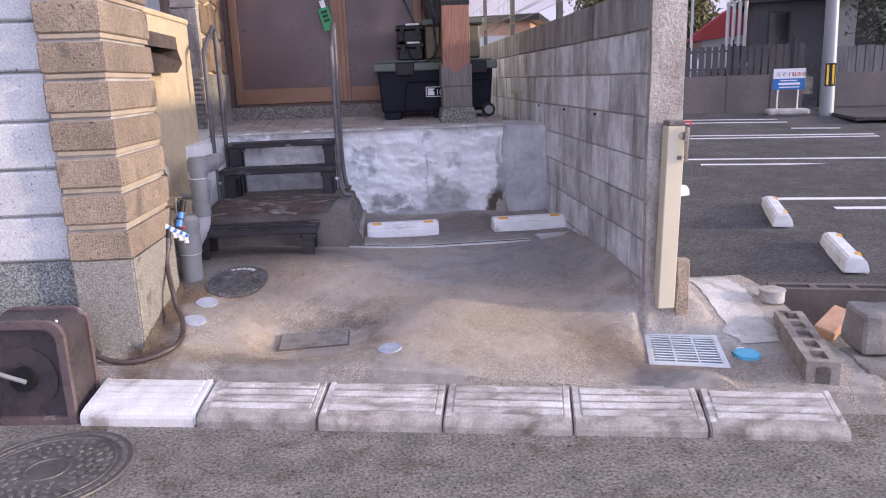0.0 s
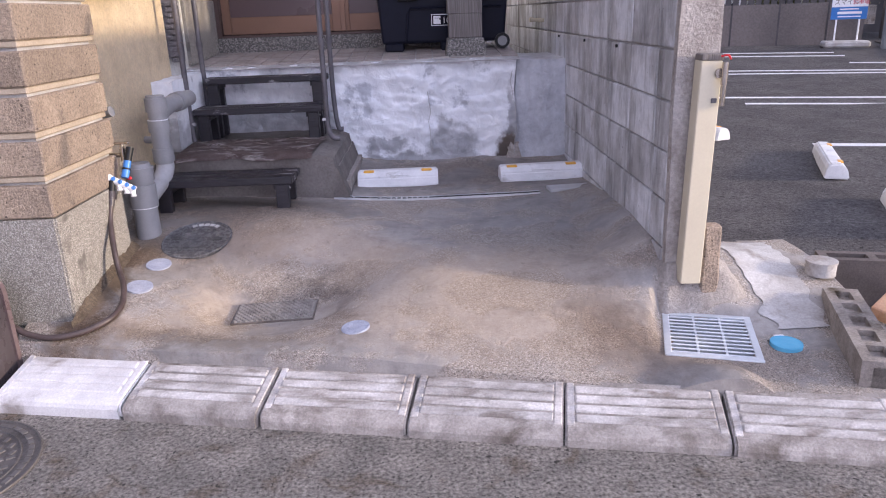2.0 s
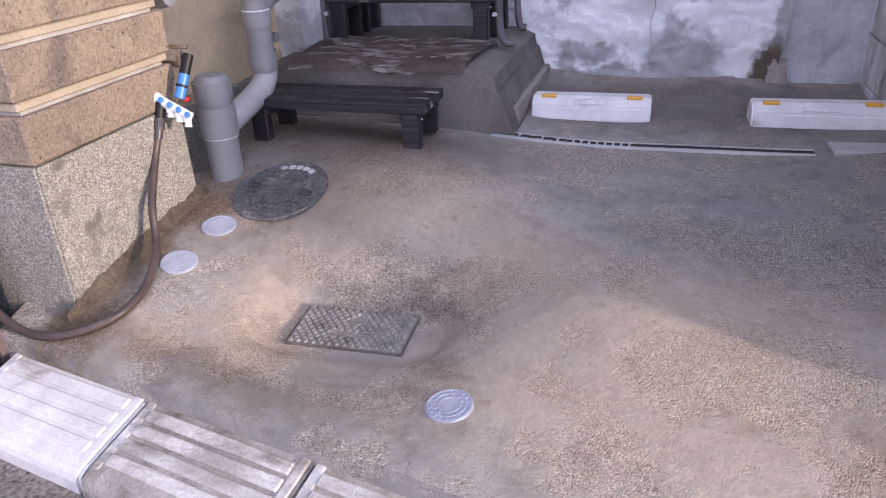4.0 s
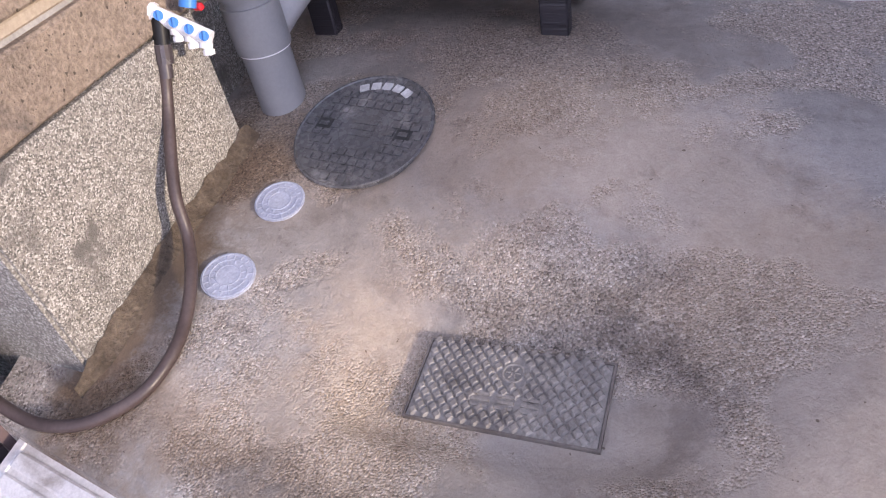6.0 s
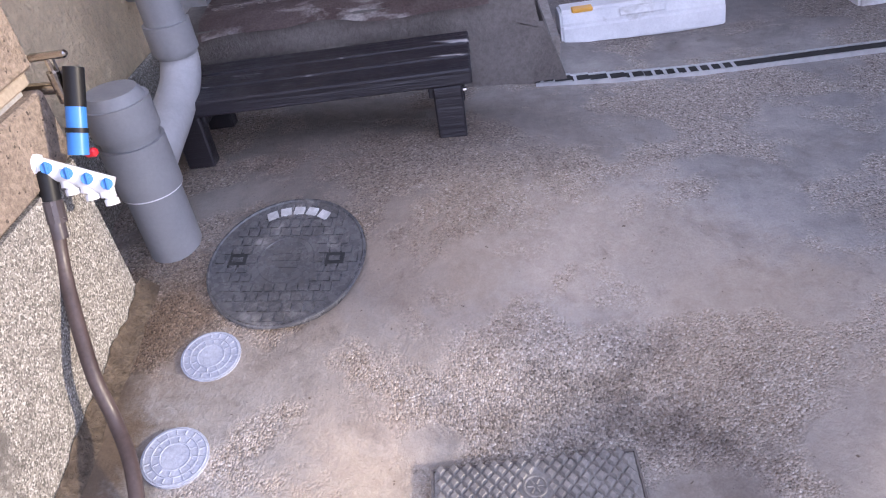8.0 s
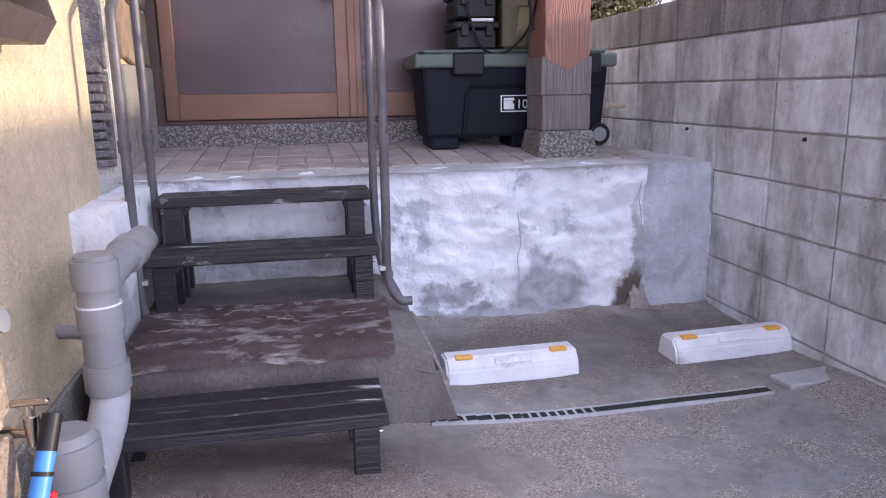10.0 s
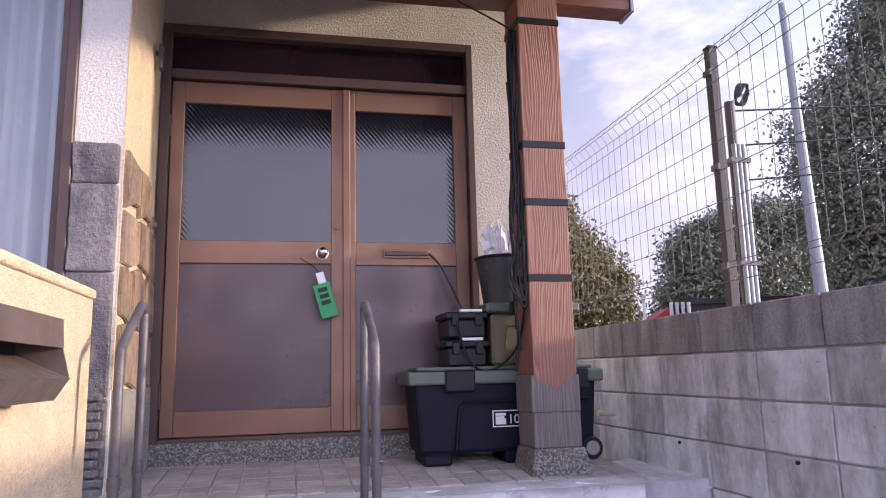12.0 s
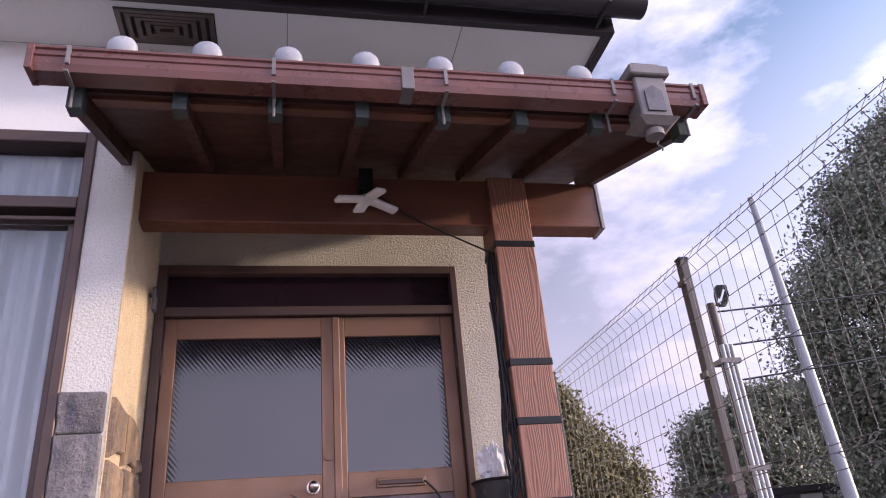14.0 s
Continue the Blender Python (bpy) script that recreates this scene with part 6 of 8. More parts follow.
def drain_grate():
    g = thing("drain_grate", GRATE, "white painted steel drain grate in a square frame", "grate")
    w, d = 0.171, 0.202
    z0, z1 = -0.03, 0.012
    for q in ((-w, w, -d, -d + 0.026), (-w, w, d - 0.026, d), (-w, -w + 0.026, -d + 0.026, d - 0.026), (w - 0.026, w, -d + 0.026, d - 0.026)):
        part("frame_bar", bm_box(*q, z0, z1, 0.002), M["grate_white"], g)
    n = 11
    for k in range(n):
        y = -d + 0.026 + (2 * d - 0.052) * (k + 0.5) / n
        b = bmesh.new()
        box(b, -w + 0.026, w - 0.026, -0.0035, 0.0035, -0.016, 0.016, 0, 1, Matrix.Translation((0, y, -0.004)) @ Matrix.Rotation(radians(28), 4, "X"))
        part("slat", b, M["grate_white"], g)
    for x in (-0.05, 0.05):
        part("cross_bar", bm_box(x - 0.004, x + 0.004, -d + 0.026, d - 0.026, -0.012, 0.009), M["grate_white"], g)
    pit = bmesh.new()
    box(pit, -0.165, 0.165, -0.195, 0.195, -0.30, -0.29)
    for q in ((-0.165, -0.155, -0.195, 0.195), (0.155, 0.165, -0.195, 0.195), (-0.155, 0.155, -0.195, -0.185), (-0.155, 0.155, 0.185, 0.195)):
        box(pit, *q, -0.29, -0.031)
    part("pit", pit, M["dark"], g, "dark drain pit")


drain_grate()


def ramp_plate(m, mat, label):
    p = thing("ramp_plate", m, label, "ramp plate", "kerb ramp plates")
    w = 0.512
    b = bmesh.new()
    prism(b, [(0.0, 0.0), (0.0, 0.036), (0.006, 0.050), (0.018, 0.060), (0.035, 0.066), (0.245, 0.118), (0.252, 0.112), (0.252, 0.0)], 0.0, w, "x")
    bmesh.ops.bevel(b, geom=[e for e in b.edges if abs(e.verts[0].co.x - e.verts[1].co.x) < 0.01], offset=0.008, segments=2, affect="EDGES")
    part("body", b, M["plate_dirt"] if mat is M["plate"] else mat, p)
    sl = (0.118 - 0.064) / 0.21
    for k in range(4):
        y = 0.072 + 0.043 * k
        r = bmesh.new()
        box(r, 0.034, w - 0.034, -0.0165, 0.0165, -0.004, 0.0085, 0.004, 1, Matrix.Translation((0, y, 0.064 + sl * (y - 0.035))) @ Matrix.Rotation(math.atan(sl), 4, "X"))
        part("rib", r, mat, p)
    for x in (0.018, w - 0.018):
        r = bmesh.new()
        box(r, x - 0.013, x + 0.013, 0.0, 0.205, -0.004, 0.004, 0.003, 1, Matrix.Translation((0, 0.038, 0.0648)) @ Matrix.Rotation(math.atan(sl), 4, "X"))
        part("side_rib", r, mat, p)


turn = math.atan2(KERB_DIR.y, KERB_DIR.x)
for k in range(6):
    a = KERB_0 + KERB_DIR * (0.5185 * k) + Vector((0, 0, -0.003 * k))
    wob = radians((0.6, -0.3, 0.2, -0.4, 0.5, -0.8)[k])
    white = k in (0,)
    ramp_plate(Matrix.Translation(a) @ Matrix.Rotation(turn + wob, 4, "Z"), M["white_plate"] if white else M["plate"],
               "whitish concrete kerb ramp plate with worn ribs" if white else "grey ribbed concrete kerb ramp plate along the road")

# ---- gate side: cream wall, mailbox, pipes, hose ----
def cream_wall():
    bm = bmesh.new()
    box(bm, -1.16, -1.0, 3.60, 5.33, 0.0, 1.655, 0.008, 2)
    box(bm, -1.17, -0.992, 3.60, 5.34, 1.655, 1.69, 0.01, 2)
    set_part("wall_cream", bm, M["cream"], "cream stucco garden wall")
    foot = bmesh.new()
    box(foot, -1.0, -0.985, 3.9, 4.94, 0.05, 0.40, 0.006)
    set_part("wall_cream_foot", foot, M["terrazzo"], "pebble-dash foot of the cream wall")


def mailbox():
    m = thing("mailbox", Matrix.Translation((-1.0, 4.30, 1.44)), "brown steel mailbox hood built into the cream wall", "mailbox")
    hy = 0.28
    hood = bmesh.new()
    prism(hood, [(0.0, 0.115), (0.012, 0.118), (0.116, 0.088), (0.121, 0.015), (0.113, 0.015), (0.108, 0.08), (0.0, 0.106)], -hy, hy, "y")
    part("hood", hood, M["mail"], m)
    lip = bmesh.new()
    prism(lip, [(0.0, 0.005), (0.14, -0.061), (0.105, -0.115), (0.0, -0.115), (0.0, -0.107), (0.1, -0.107), (0.128, -0.062), (0.0, -0.004)], -hy, hy, "y")
    part("lip", lip, M["mail"], m)
    for y in (-hy, hy - 0.006):
        ch = bmesh.new()
        prism(ch, [(0.0, 0.112), (0.114, 0.086), (0.119, 0.015), (0.138, -0.061), (0.104, -0.114), (0.0, -0.114)], y, y + 0.006, "y")
        part("cheek", ch, M["mail"], m)
    # thin plate on the wall, near-black for the shade inside the slot
    part("slot", bm_box(0.001, 0.012, -hy + 0.01, hy - 0.01, 0.0, 0.104), M["dark"], m, "near-black plate for the shade in the posting slot")


def pipes():
    p = thing("drain_pipe", Matrix.Identity(4), "grey plastic waste pipes with elbow joints at the wall", "pipe")
    zb = zg(-0.80, 4.09)
    q = (-0.805, 4.09)
    part("lower_pipe", rod(bmesh.new(), (*q, zb - 0.03), (*q, 0.47), 0.058, n=28), M["pipe_grey"], p, "", True)
    part("socket", rod(bmesh.new(), (*q, 0.33), (*q, 0.44), 0.066, n=28), M["pipe_grey"], p, "", True)
    part("socket", rod(bmesh.new(), (*q, 0.46), (*q, 0.525), 0.066, n=28), M["pipe_grey"], p, "", True)
    part("cap", rod(bmesh.new(), (*q, 0.525), (*q, 0.545), 0.060, 0.05, n=28), M["pipe_grey"], p, "", True)
    part("glue_ring", rod(bmesh.new(), (*q, 0.326), (*q, 0.331), 0.064, n=28), M["white_plastic"], p, "white glue line")
    u = (-0.815, 4.47)
    part("upper_pipe", rod(bmesh.new(), (*u, 0.47), (*u, 0.76), 0.048, n=24), M["pipe_grey"], p, "", True)
    for a, b in ((0.48, 0.55), (0.64, 0.70), (0.745, 0.815)):
        part("socket", rod(bmesh.new(), (*u, a), (*u, b), 0.055, n=24), M["pipe_grey"], p, "", True)
    part("cap", rod(bmesh.new(), (*u, 0.815), (*u, 0.828), 0.046, n=24), M["pipe_grey"], p, "", True)
    part("glue_ring", rod(bmesh.new(), (*u, 0.70), (*u, 0.704), 0.053, n=24), M["white_plastic"], p, "white glue line")
    part("elbow", tube(bmesh.new(), smooth_line([(u[0], u[1], 0.50), (u[0], u[1], 0.45), (-0.815, 4.42, 0.41), (-0.812, 4.32, 0.385), (-0.81, 4.2, 0.365), (-0.805, 4.11, 0.35)], 5), 0.047, 20), M["pipe_pale"], p, "paler elbow", True)
    part("branch", tube(bmesh.new(), smooth_line([(u[0], u[1], 0.66), (-0.825, 4.54, 0.725), (-0.815, 4.66, 0.755), (-0.81, 4.80, 0.758), (-0.81, 5.0, 0.758)], 5), 0.046, 20), M["pipe_grey"], p, "", True)
    part("socket", rod(bmesh.new(), (-0.812, 4.76, 0.758), (-0.81, 4.85, 0.758), 0.054, n=24), M["pipe_grey"], p, "", True)
    s = bmesh.new()
    rod(s, (-1.0, 4.05, 0.775), (-0.885, 4.03, 0.80), 0.019, n=16)
    rod(s, (-0.905, 4.033, 0.795), (-0.86, 4.026, 0.805), 0.024, n=16)
    single("pipe_stub", s, M["pipe_grey"], "short grey pipe stub poking from the cream wall", "pipe", smooth=True)
    s2 = bmesh.new()
    rod(s2, (-0.995, 4.72, 0.56), (-0.87, 4.70, 0.555), 0.02, n=16)
    single("pipe_stub", s2, M["pipe_grey"], "short grey pipe stub beside the waste pipe", "pipe", smooth=True)


M["pipe_pale"] = surf("pale_grey_pvc", (0.46, 0.455, 0.47), (0.38, 0.375, 0.385), 0.55, 8, 120, 0.08, 0.1, 0.001)


def tap_and_hose():
    t = thing("water_tap", Matrix.Translation((-0.80, 3.96, 0.61)), "chrome water tap with white four-way hose splitter", "tap")
    tb = bmesh.new()
    rod(tb, (-0.19, 0.02, 0.0), (-0.02, 0.0, 0.0), 0.011, n=14)
    rod(tb, (-0.012, 0, -0.025), (-0.012, 0, 0.03), 0.014, n=14)
    part("tap_body", tb, M["chrome"], t, "", True)
    hd = bmesh.new()
    rod(hd, (-0.012, 0, 0.028), (-0.012, 0, 0.052), 0.008, n=12)
    box(hd, -0.046, 0.022, -0.008, 0.008, 0.05, 0.062, 0.004)
    part("handle", hd, M["chrome"], t)
    a, b = Vector((0.028, -0.01, 0.035)), Vector((0.008, -0.085, -0.105))
    d = (b - a).normalized()
    part("nipple", rod(bmesh.new(), a, a + d * 0.065, 0.017, n=18), M["black"], t, "black tap connector", True)
    part("connector", rod(bmesh.new(), a + d * 0.062, a + d * 0.10, 0.0165, n=18), M["blue_plastic"], t, "blue snap connector", True)
    part("collar", rod(bmesh.new(), a + d * 0.10, a + d * 0.108, 0.0185, n=18), M["black"], t, "", True)
    part("connector", rod(bmesh.new(), a + d * 0.108, a + d * 0.145, 0.017, n=18), M["blue_plastic"], t, "blue snap connector", True)
    c = a + d * 0.165
    L, R = Vector((-0.045, -0.115, -0.085)), Vector((0.058, -0.103, -0.145))
    ax = (R - L).normalized()
    part("manifold", rod(bmesh.new(), L, R, 0.0165, n=18), M["white_plastic"], t, "white splitter bar", True)
    part("thread", rod(bmesh.new(), L - ax * 0.012, L + ax * 0.004, 0.020, n=10), M["white_plastic"], t)
    dn = Vector((0.0, -0.35, -0.94)).normalized()
    for k in range(4):
        q = L + (R - L) * (0.12 + 0.26 * k)
        o = (dn * 0.8 + ax * 0.1).normalized()
        if k:
            part("outlet", rod(bmesh.new(), q, q + o * 0.034, 0.009, n=12), M["white_plastic"], t, "", True)
            part("outlet_rim", rod(bmesh.new(), q + o * 0.026, q + o * 0.036, 0.012, n=12), M["white_plastic"], t, "", True)
        f = Vector((0.55, -0.72, 0.4)).normalized()
        part("valve", rod(bmesh.new(), q + f * 0.014, q + f * 0.021, 0.0095, n=14), M["blue_plastic"], t, "blue valve knob", True)
        part("housing", rod(bmesh.new(), q - dn * 0.006, q + dn * 0.022, 0.0125, n=14), M["white_plastic"], t, "white outlet housing", True)
        part("valve_grip", rod(bmesh.new(), q + f * 0.023 - dn * 0.010, q + f * 0.023 + dn * 0.010, 0.003, n=8), M["blue_plastic"], t)
    part("red_lever", bm_box(0.012, 0.034, -0.07, -0.055, -0.105, -0.09, 0.004), M["red_plastic"], t, "red lever")
    h0 = L + ax * 0.012
    W = Vector((-0.80, 3.96, 0.61))
    part("hose_joint", rod(bmesh.new(), h0, h0 + Vector((-0.002, -0.022, -0.05)), 0.0165, n=18), M["black"], t, "black hose joint", True)
    part("hose_nut", rod(bmesh.new(), h0 + Vector((-0.002, -0.022, -0.05)), h0 + Vector((-0.002, -0.036, -0.085)), 0.0185, n=14), M["shell"], t, "ribbed nut")
    s = W + h0 + Vector((-0.002, -0.036, -0.08))
    z = lambda x, y: zg(x, y) + 0.014
    pts = [s, s + Vector((0.0, -0.05, -0.09)), (-0.79, 3.645, 0.245), (-0.765, 3.60, 0.165), (-0.725, 3.53, z(-0.725, 3.53) + 0.02), (-0.70, 3.45, z(-0.7, 3.45)), (-0.688, 3.37, z(-0.688, 3.37)), (-0.71, 3.29, z(-0.71, 3.29)), (-0.79, 3.225, z(-0.79, 3.225)), (-0.89, 3.205, z(-0.89, 3.205)),
           (-0.985, 3.215, 0.05), (-1.05, 3.23, 0.08)]
    h = thing("garden_hose", Matrix.Identity(4), "dark brown garden hose curving across the driveway", "hose")
    part("tubing", tube(bmesh.new(), smooth_line(pts, 8), 0.0125, 12), M["hose"], h, "", True)
    part("ferrule", rod(bmesh.new(), pts[0], Vector(pts[0]) + Vector((0, -0.012, -0.03)), 0.0145, n=14), M["shell"], h, "dark hose ferrule", True)


def hose_reel():
    r = thing("hose_reel", Matrix.Translation((-1.235, 3.10, ROAD_Z)) @ Matrix.Rotation(radians(-6), 4, "Z"), "dark plastic hose reel box with crank at the kerb", "hose reel")
    def rounded(w, z0, z1, rad):
        pts = [(-w, z0), (w, z0)]
        for k in range(7):
            a = math.pi / 2 * k / 6
            pts.append((w - rad + rad * math.cos(a), z1 - rad + rad * math.sin(a)))
        for k in range(7):
            a = math.pi / 2 + math.pi / 2 * k / 6
            pts.append((-w + rad + rad * math.cos(a), z1 - rad + rad * math.sin(a)))
        return pts
    b = bmesh.new()
    prism(b, rounded(0.19, 0.01, 0.455, 0.07), -0.075, 0.11, "y")
    part("shell", b, M["shell"], r, "dark glossy shell", True)
    for y in (-0.095, 0.105):
        f = bmesh.new()
        outer, inner = rounded(0.20, 0.0, 0.465, 0.08), rounded(0.165, 0.035, 0.43, 0.06)
        n = len(outer)
        vo = [[f.verts.new((u, yy, v)) for u, v in pts] for yy in (y, y + 0.022) for pts in (outer, inner)]
        for k in range(n):
            j = (k + 1) % n
            for a, c in ((0, 1), (2, 3), (0, 2), (1, 3)):
                f.faces.new((vo[a][k], vo[a][j], vo[c][j], vo[c][k]))
        part("rim", f, M["shell_trim"], r, "mauve-brown rim", True)
    part("disc", rod(bmesh.new(), (0.0, -0.082, 0.21), (0.0, -0.070, 0.21), 0.14, n=40), M["shell"], r, "round front disc", True)
    part("hub", rod(bmesh.new(), (0.0, -0.105, 0.21), (0.0, -0.08, 0.21), 0.055, n=30), M["black"], r, "black crank hub", True)
    part("crank", tube(bmesh.new(), [(0.02, -0.112, 0.205), (-0.06, -0.115, 0.235), (-0.09, -0.12, 0.25)], 0.010, 10), M["pipe_grey"], r, "grey crank arm", True)
    part("crank_knob", rod(bmesh.new(), (-0.09, -0.12, 0.25), (-0.09, -0.165, 0.25), 0.016, n=14), M["black"], r, "", True)
    cl = bmesh.new()
    tube(cl, smooth_line([(0.13, 0.0, 0.44), (0.15, -0.05, 0.435), (0.165, -0.06, 0.40), (0.14, -0.07, 0.415)]), 0.012, 8)
    part("hose_end", cl, M["white_plastic"], r, "pale hose end clip", True)


cream_wall()
mailbox()
pipes()
tap_and_hose()
hose_reel()


# ---- drain corner and rubble ----
def gate_post():
    p = thing("gate_post", Matrix.Translation((1.655, 3.40, 0.10)) @ Matrix.Rotation(radians(1.2), 4, "Y"), "cream painted steel gate post in front of the wall end", "post")
    part("post", bm_box(-0.041, 0.041, -0.075, -0.003, 0.0, 0.885, 0.004), M["post_cream"], p)
    part("cap", bm_box(-0.041, 0.041, -0.076, -0.003, 0.885, 0.91, 0.004), M["old_wood"], p, "brown worn top")
    h = bmesh.new()
    rod(h, (0.03, -0.085, 0.84), (0.03, -0.07, 0.84), 0.018, n=16)
    rod(h, (0.042, -0.095, 0.80), (0.042, -0.095, 0.88), 0.012, n=12)
    rod(h, (0.046, -0.09, 0.72), (0.046, -0.09, 0.80), 0.009, n=12)
    part("latch", h, M["chrome"], p, "small chrome latch", True)
    part("keyhole_plate", bm_box(0.008, 0.03, -0.079, -0.074, 0.73, 0.748, 0.002), M["steel_dark"], p)
    part("ribbon", tube(bmesh.new(), smooth_line([(0.03, -0.08, 0.9), (0.05, -0.09, 0.905), (0.065, -0.085, 0.89)]), 0.004, 6), M["red_plastic"], p, "red string end")
    b = bmesh.new()
    box(b, 1.702, 1.775, 3.335, 3.40, 0.05, 0.34, 0.008)
    bmesh.ops.subdivide_edges(b, edges=list(b.edges), cuts=4, use_grid_fill=True)
    for v in b.verts:
        v.co += 0.006 * Vector((noise.noise(v.co * 30), noise.noise(v.co * 30 + Vector((5, 0, 0))), 0))
    single("broken_stone", b, M["tuff"], "tan broken stone standing beside the gate post", "stone")


def hollow_block(name, m, label, size, mat, holes=3):
    """A concrete block on its side with cores through the top."""
    l, w, h = size
    bm = bmesh.new()
    t = 0.036
    box(bm, 0, l, 0, t, 0, h)
    box(bm, 0, l, w - t, w, 0, h)
    for k in range(holes + 1):
        x = (l - t) * k / holes
        box(bm, x, x + t, t, w - t, 0, h)
    box(bm, 0, l, t, w - t, 0, h * 0.86)
    return single(name, bm, mat, label, "block", m)


gate_post()
mound_bm = bmesh.new()
mg = []
for y in np.linspace(3.30, 3.74, 40):
    row = []
    for x in np.linspace(1.50, 2.0, 48):
        sx = min(1, max(0, (x - 1.52) / 0.06)) * min(1, max(0, (1.97 - x) / 0.20))
        sy = min(1, max(0, (y - 3.30) / 0.10)) * min(1, max(0, (3.72 - y) / 0.16))
        k = sx * sx * (3 - 2 * sx) * sy * sy * (3 - 2 * sy)
        p = Vector((x, y, 0))
        top = 0.17 + 0.012 * noise.noise(p * 7) + 0.008 * noise.noise(p * 21) + 0.004 * noise.noise(p * 50)
        z0 = ground_top(x, y) - 0.03
        row.append(mound_bm.verts.new((x + 0.012 * noise.noise(p * 9), y + 0.012 * noise.noise(p * 9 + Vector((3, 0, 0))), z0 + (max(top, z0 + 0.03) - z0) * k)))
    mg.append(row)
for a, b in zip(mg, mg[1:]):
    for k in range(47):
        mound_bm.faces.new((a[k], a[k + 1], b[k + 1], b[k]))
ret = bmesh.ops.extrude_face_region(mound_bm, geom=list(mound_bm.faces))
bmesh.ops.translate(mound_bm, verts=[v for v in ret["geom"] if isinstance(v, bmesh.types.BMVert)], vec=(0, 0, -0.12))
set_part("pavement_mound", mound_bm, M["pier_brown"], "rough trowelled cement mound round the gate post", True)
# mossy cored block, lying end-on to the road
hollow_block("mossy_block", Matrix.Translation((2.02, 2.72, -0.12)) @ Matrix.Rotation(radians(72), 4, "Z") @ Matrix.Translation((0, -0.13, 0)), "mossy old hollow concrete block lying by the kerb", (0.68, 0.13, 0.165), M["old_block"], 5)
cup = bmesh.new()
rod(cup, (2.30, 3.52, 0.045), (2.30, 3.52, 0.10), 0.062, n=28)
rod(cup, (2.30, 3.52, 0.10), (2.30, 3.52, 0.108), 0.066, n=28)
single("round_plug", cup, M["patch_white"], "pale round pipe cap on the old block", "cap", smooth=True)
hollow_block("kerb_block", Matrix.Translation((2.36, 3.62, -0.14)) @ Matrix.Rotation(radians(-14), 4, "Z"), "brown-grey hollow kerb block beside the car park", (0.85, 0.13, 0.215), M["kerb_dark"], 4)
ob_ = bmesh.new()
box(ob_, -0.11, 0.11, -0.05, 0.05, -0.03, 0.03, 0.006)
single("loose_brick", ob_, M["orange_brick"], "broken orange brick lying in the gap", "brick", pose(2.52, 3.32, -0.025, 12, -16, 34))
for k, (x, y, z, a, s, mat, lab) in enumerate(((2.62, 2.98, -0.035, -10, (0.42, 0.22, 0.19), "old_grey", "grey rough concrete block on top of the kerb stones"), (2.60, 2.86, -0.15, -10, (0.52, 0.30, 0.115), "old_grey", "flat grey concrete footing block at the road"))):
    b = bmesh.new()
    box(b, -s[0] / 2, s[0] / 2, -s[1] / 2, s[1] / 2, 0, s[2], 0.012)
    bmesh.ops.subdivide_edges(b, edges=list(b.edges), cuts=6, use_grid_fill=True)
    M.setdefault("old_grey", surf("rough_grey_concrete", (0.20, 0.185, 0.175), (0.28, 0.26, 0.245), 0.95, 6, 80, 0.25, 0.6, 0.005, c3=(0.11, 0.09, 0.075), c3_scale=4))
    for v in b.verts:
        v.co += 0.012 * Vector((noise.noise(v.co * 9), noise.noise(v.co * 9 + Vector((3, k, 0))), noise.noise(v.co * 9 + Vector((0, 7, k)))))
    single("rubble_block", b, M[mat], lab, "block", pose(x, y, z, 0, 0, a))
rock = bmesh.new()
bmesh.ops.create_icosphere(rock, subdivisions=3, radius=0.075)
for v in rock.verts:
    v.co *= 1 + 0.35 * noise.noise(v.co * 11)
    v.co.z *= 0.55
single("loose_stone", rock, M["orange_brick"], "pinkish loose stone on the rubble block", "stone", Matrix.Translation((2.66, 2.99, 0.19)))


def road_manhole():
    c = thing("road_manhole", Matrix.Translation((-1.0, 2.60, ROAD_Z + 0.004)), "dark cast-iron road manhole cover with dashed relief", "manhole cover")
    R = 0.30
    part("disc", rod(bmesh.new(), (0, 0, -0.02), (0, 0, 0.003), R, n=64), M["iron_road"], c, "", True)
    for rr in (R, R * 0.80, R * 0.26):
        part("ring", tube(bmesh.new(), [(rr * math.cos(2 * math.pi * i / 64), rr * math.sin(2 * math.pi * i / 64), 0.003) for i in range(65)], 0.004, 6, False), M["iron_road"], c)
    bm = bmesh.new()
    rnd = random.Random(4)
    for ring, n in ((0.90, 44), (0.71, 30), (0.60, 26), (0.49, 20), (0.38, 16)):
        for k in range(n):
            a = 2 * math.pi * (k + rnd.random() * 0.4) / n
            w = 0.010 if ring < 0.85 else 0.012
            box(bm, -w * 1.25, w * 1.25, -w * 0.7, w * 0.7, 0.002, 0.0075, 0, 1, Matrix.Translation((R * ring * math.cos(a), R * ring * math.sin(a), 0)) @ Matrix.Rotation(a + (1.57 if ring > 0.85 else rnd.uniform(0.3, 1.2)), 4, "Z"))
    q = part("relief", bm, M["manhole_worn"], c)
    q["kind"] = "stuff"


M["manhole_worn"] = surf("worn_iron", (0.22, 0.205, 0.20), (0.16, 0.15, 0.145), 0.45, 12, 120, 0.2, 0.2, 0.001, metal=0.4)
road_manhole()


# ---- car park ----
LN = Vector((0.31, 0.95, 0)).normalized()
LD = Vector((0.95, -0.31, 0)).normalized()


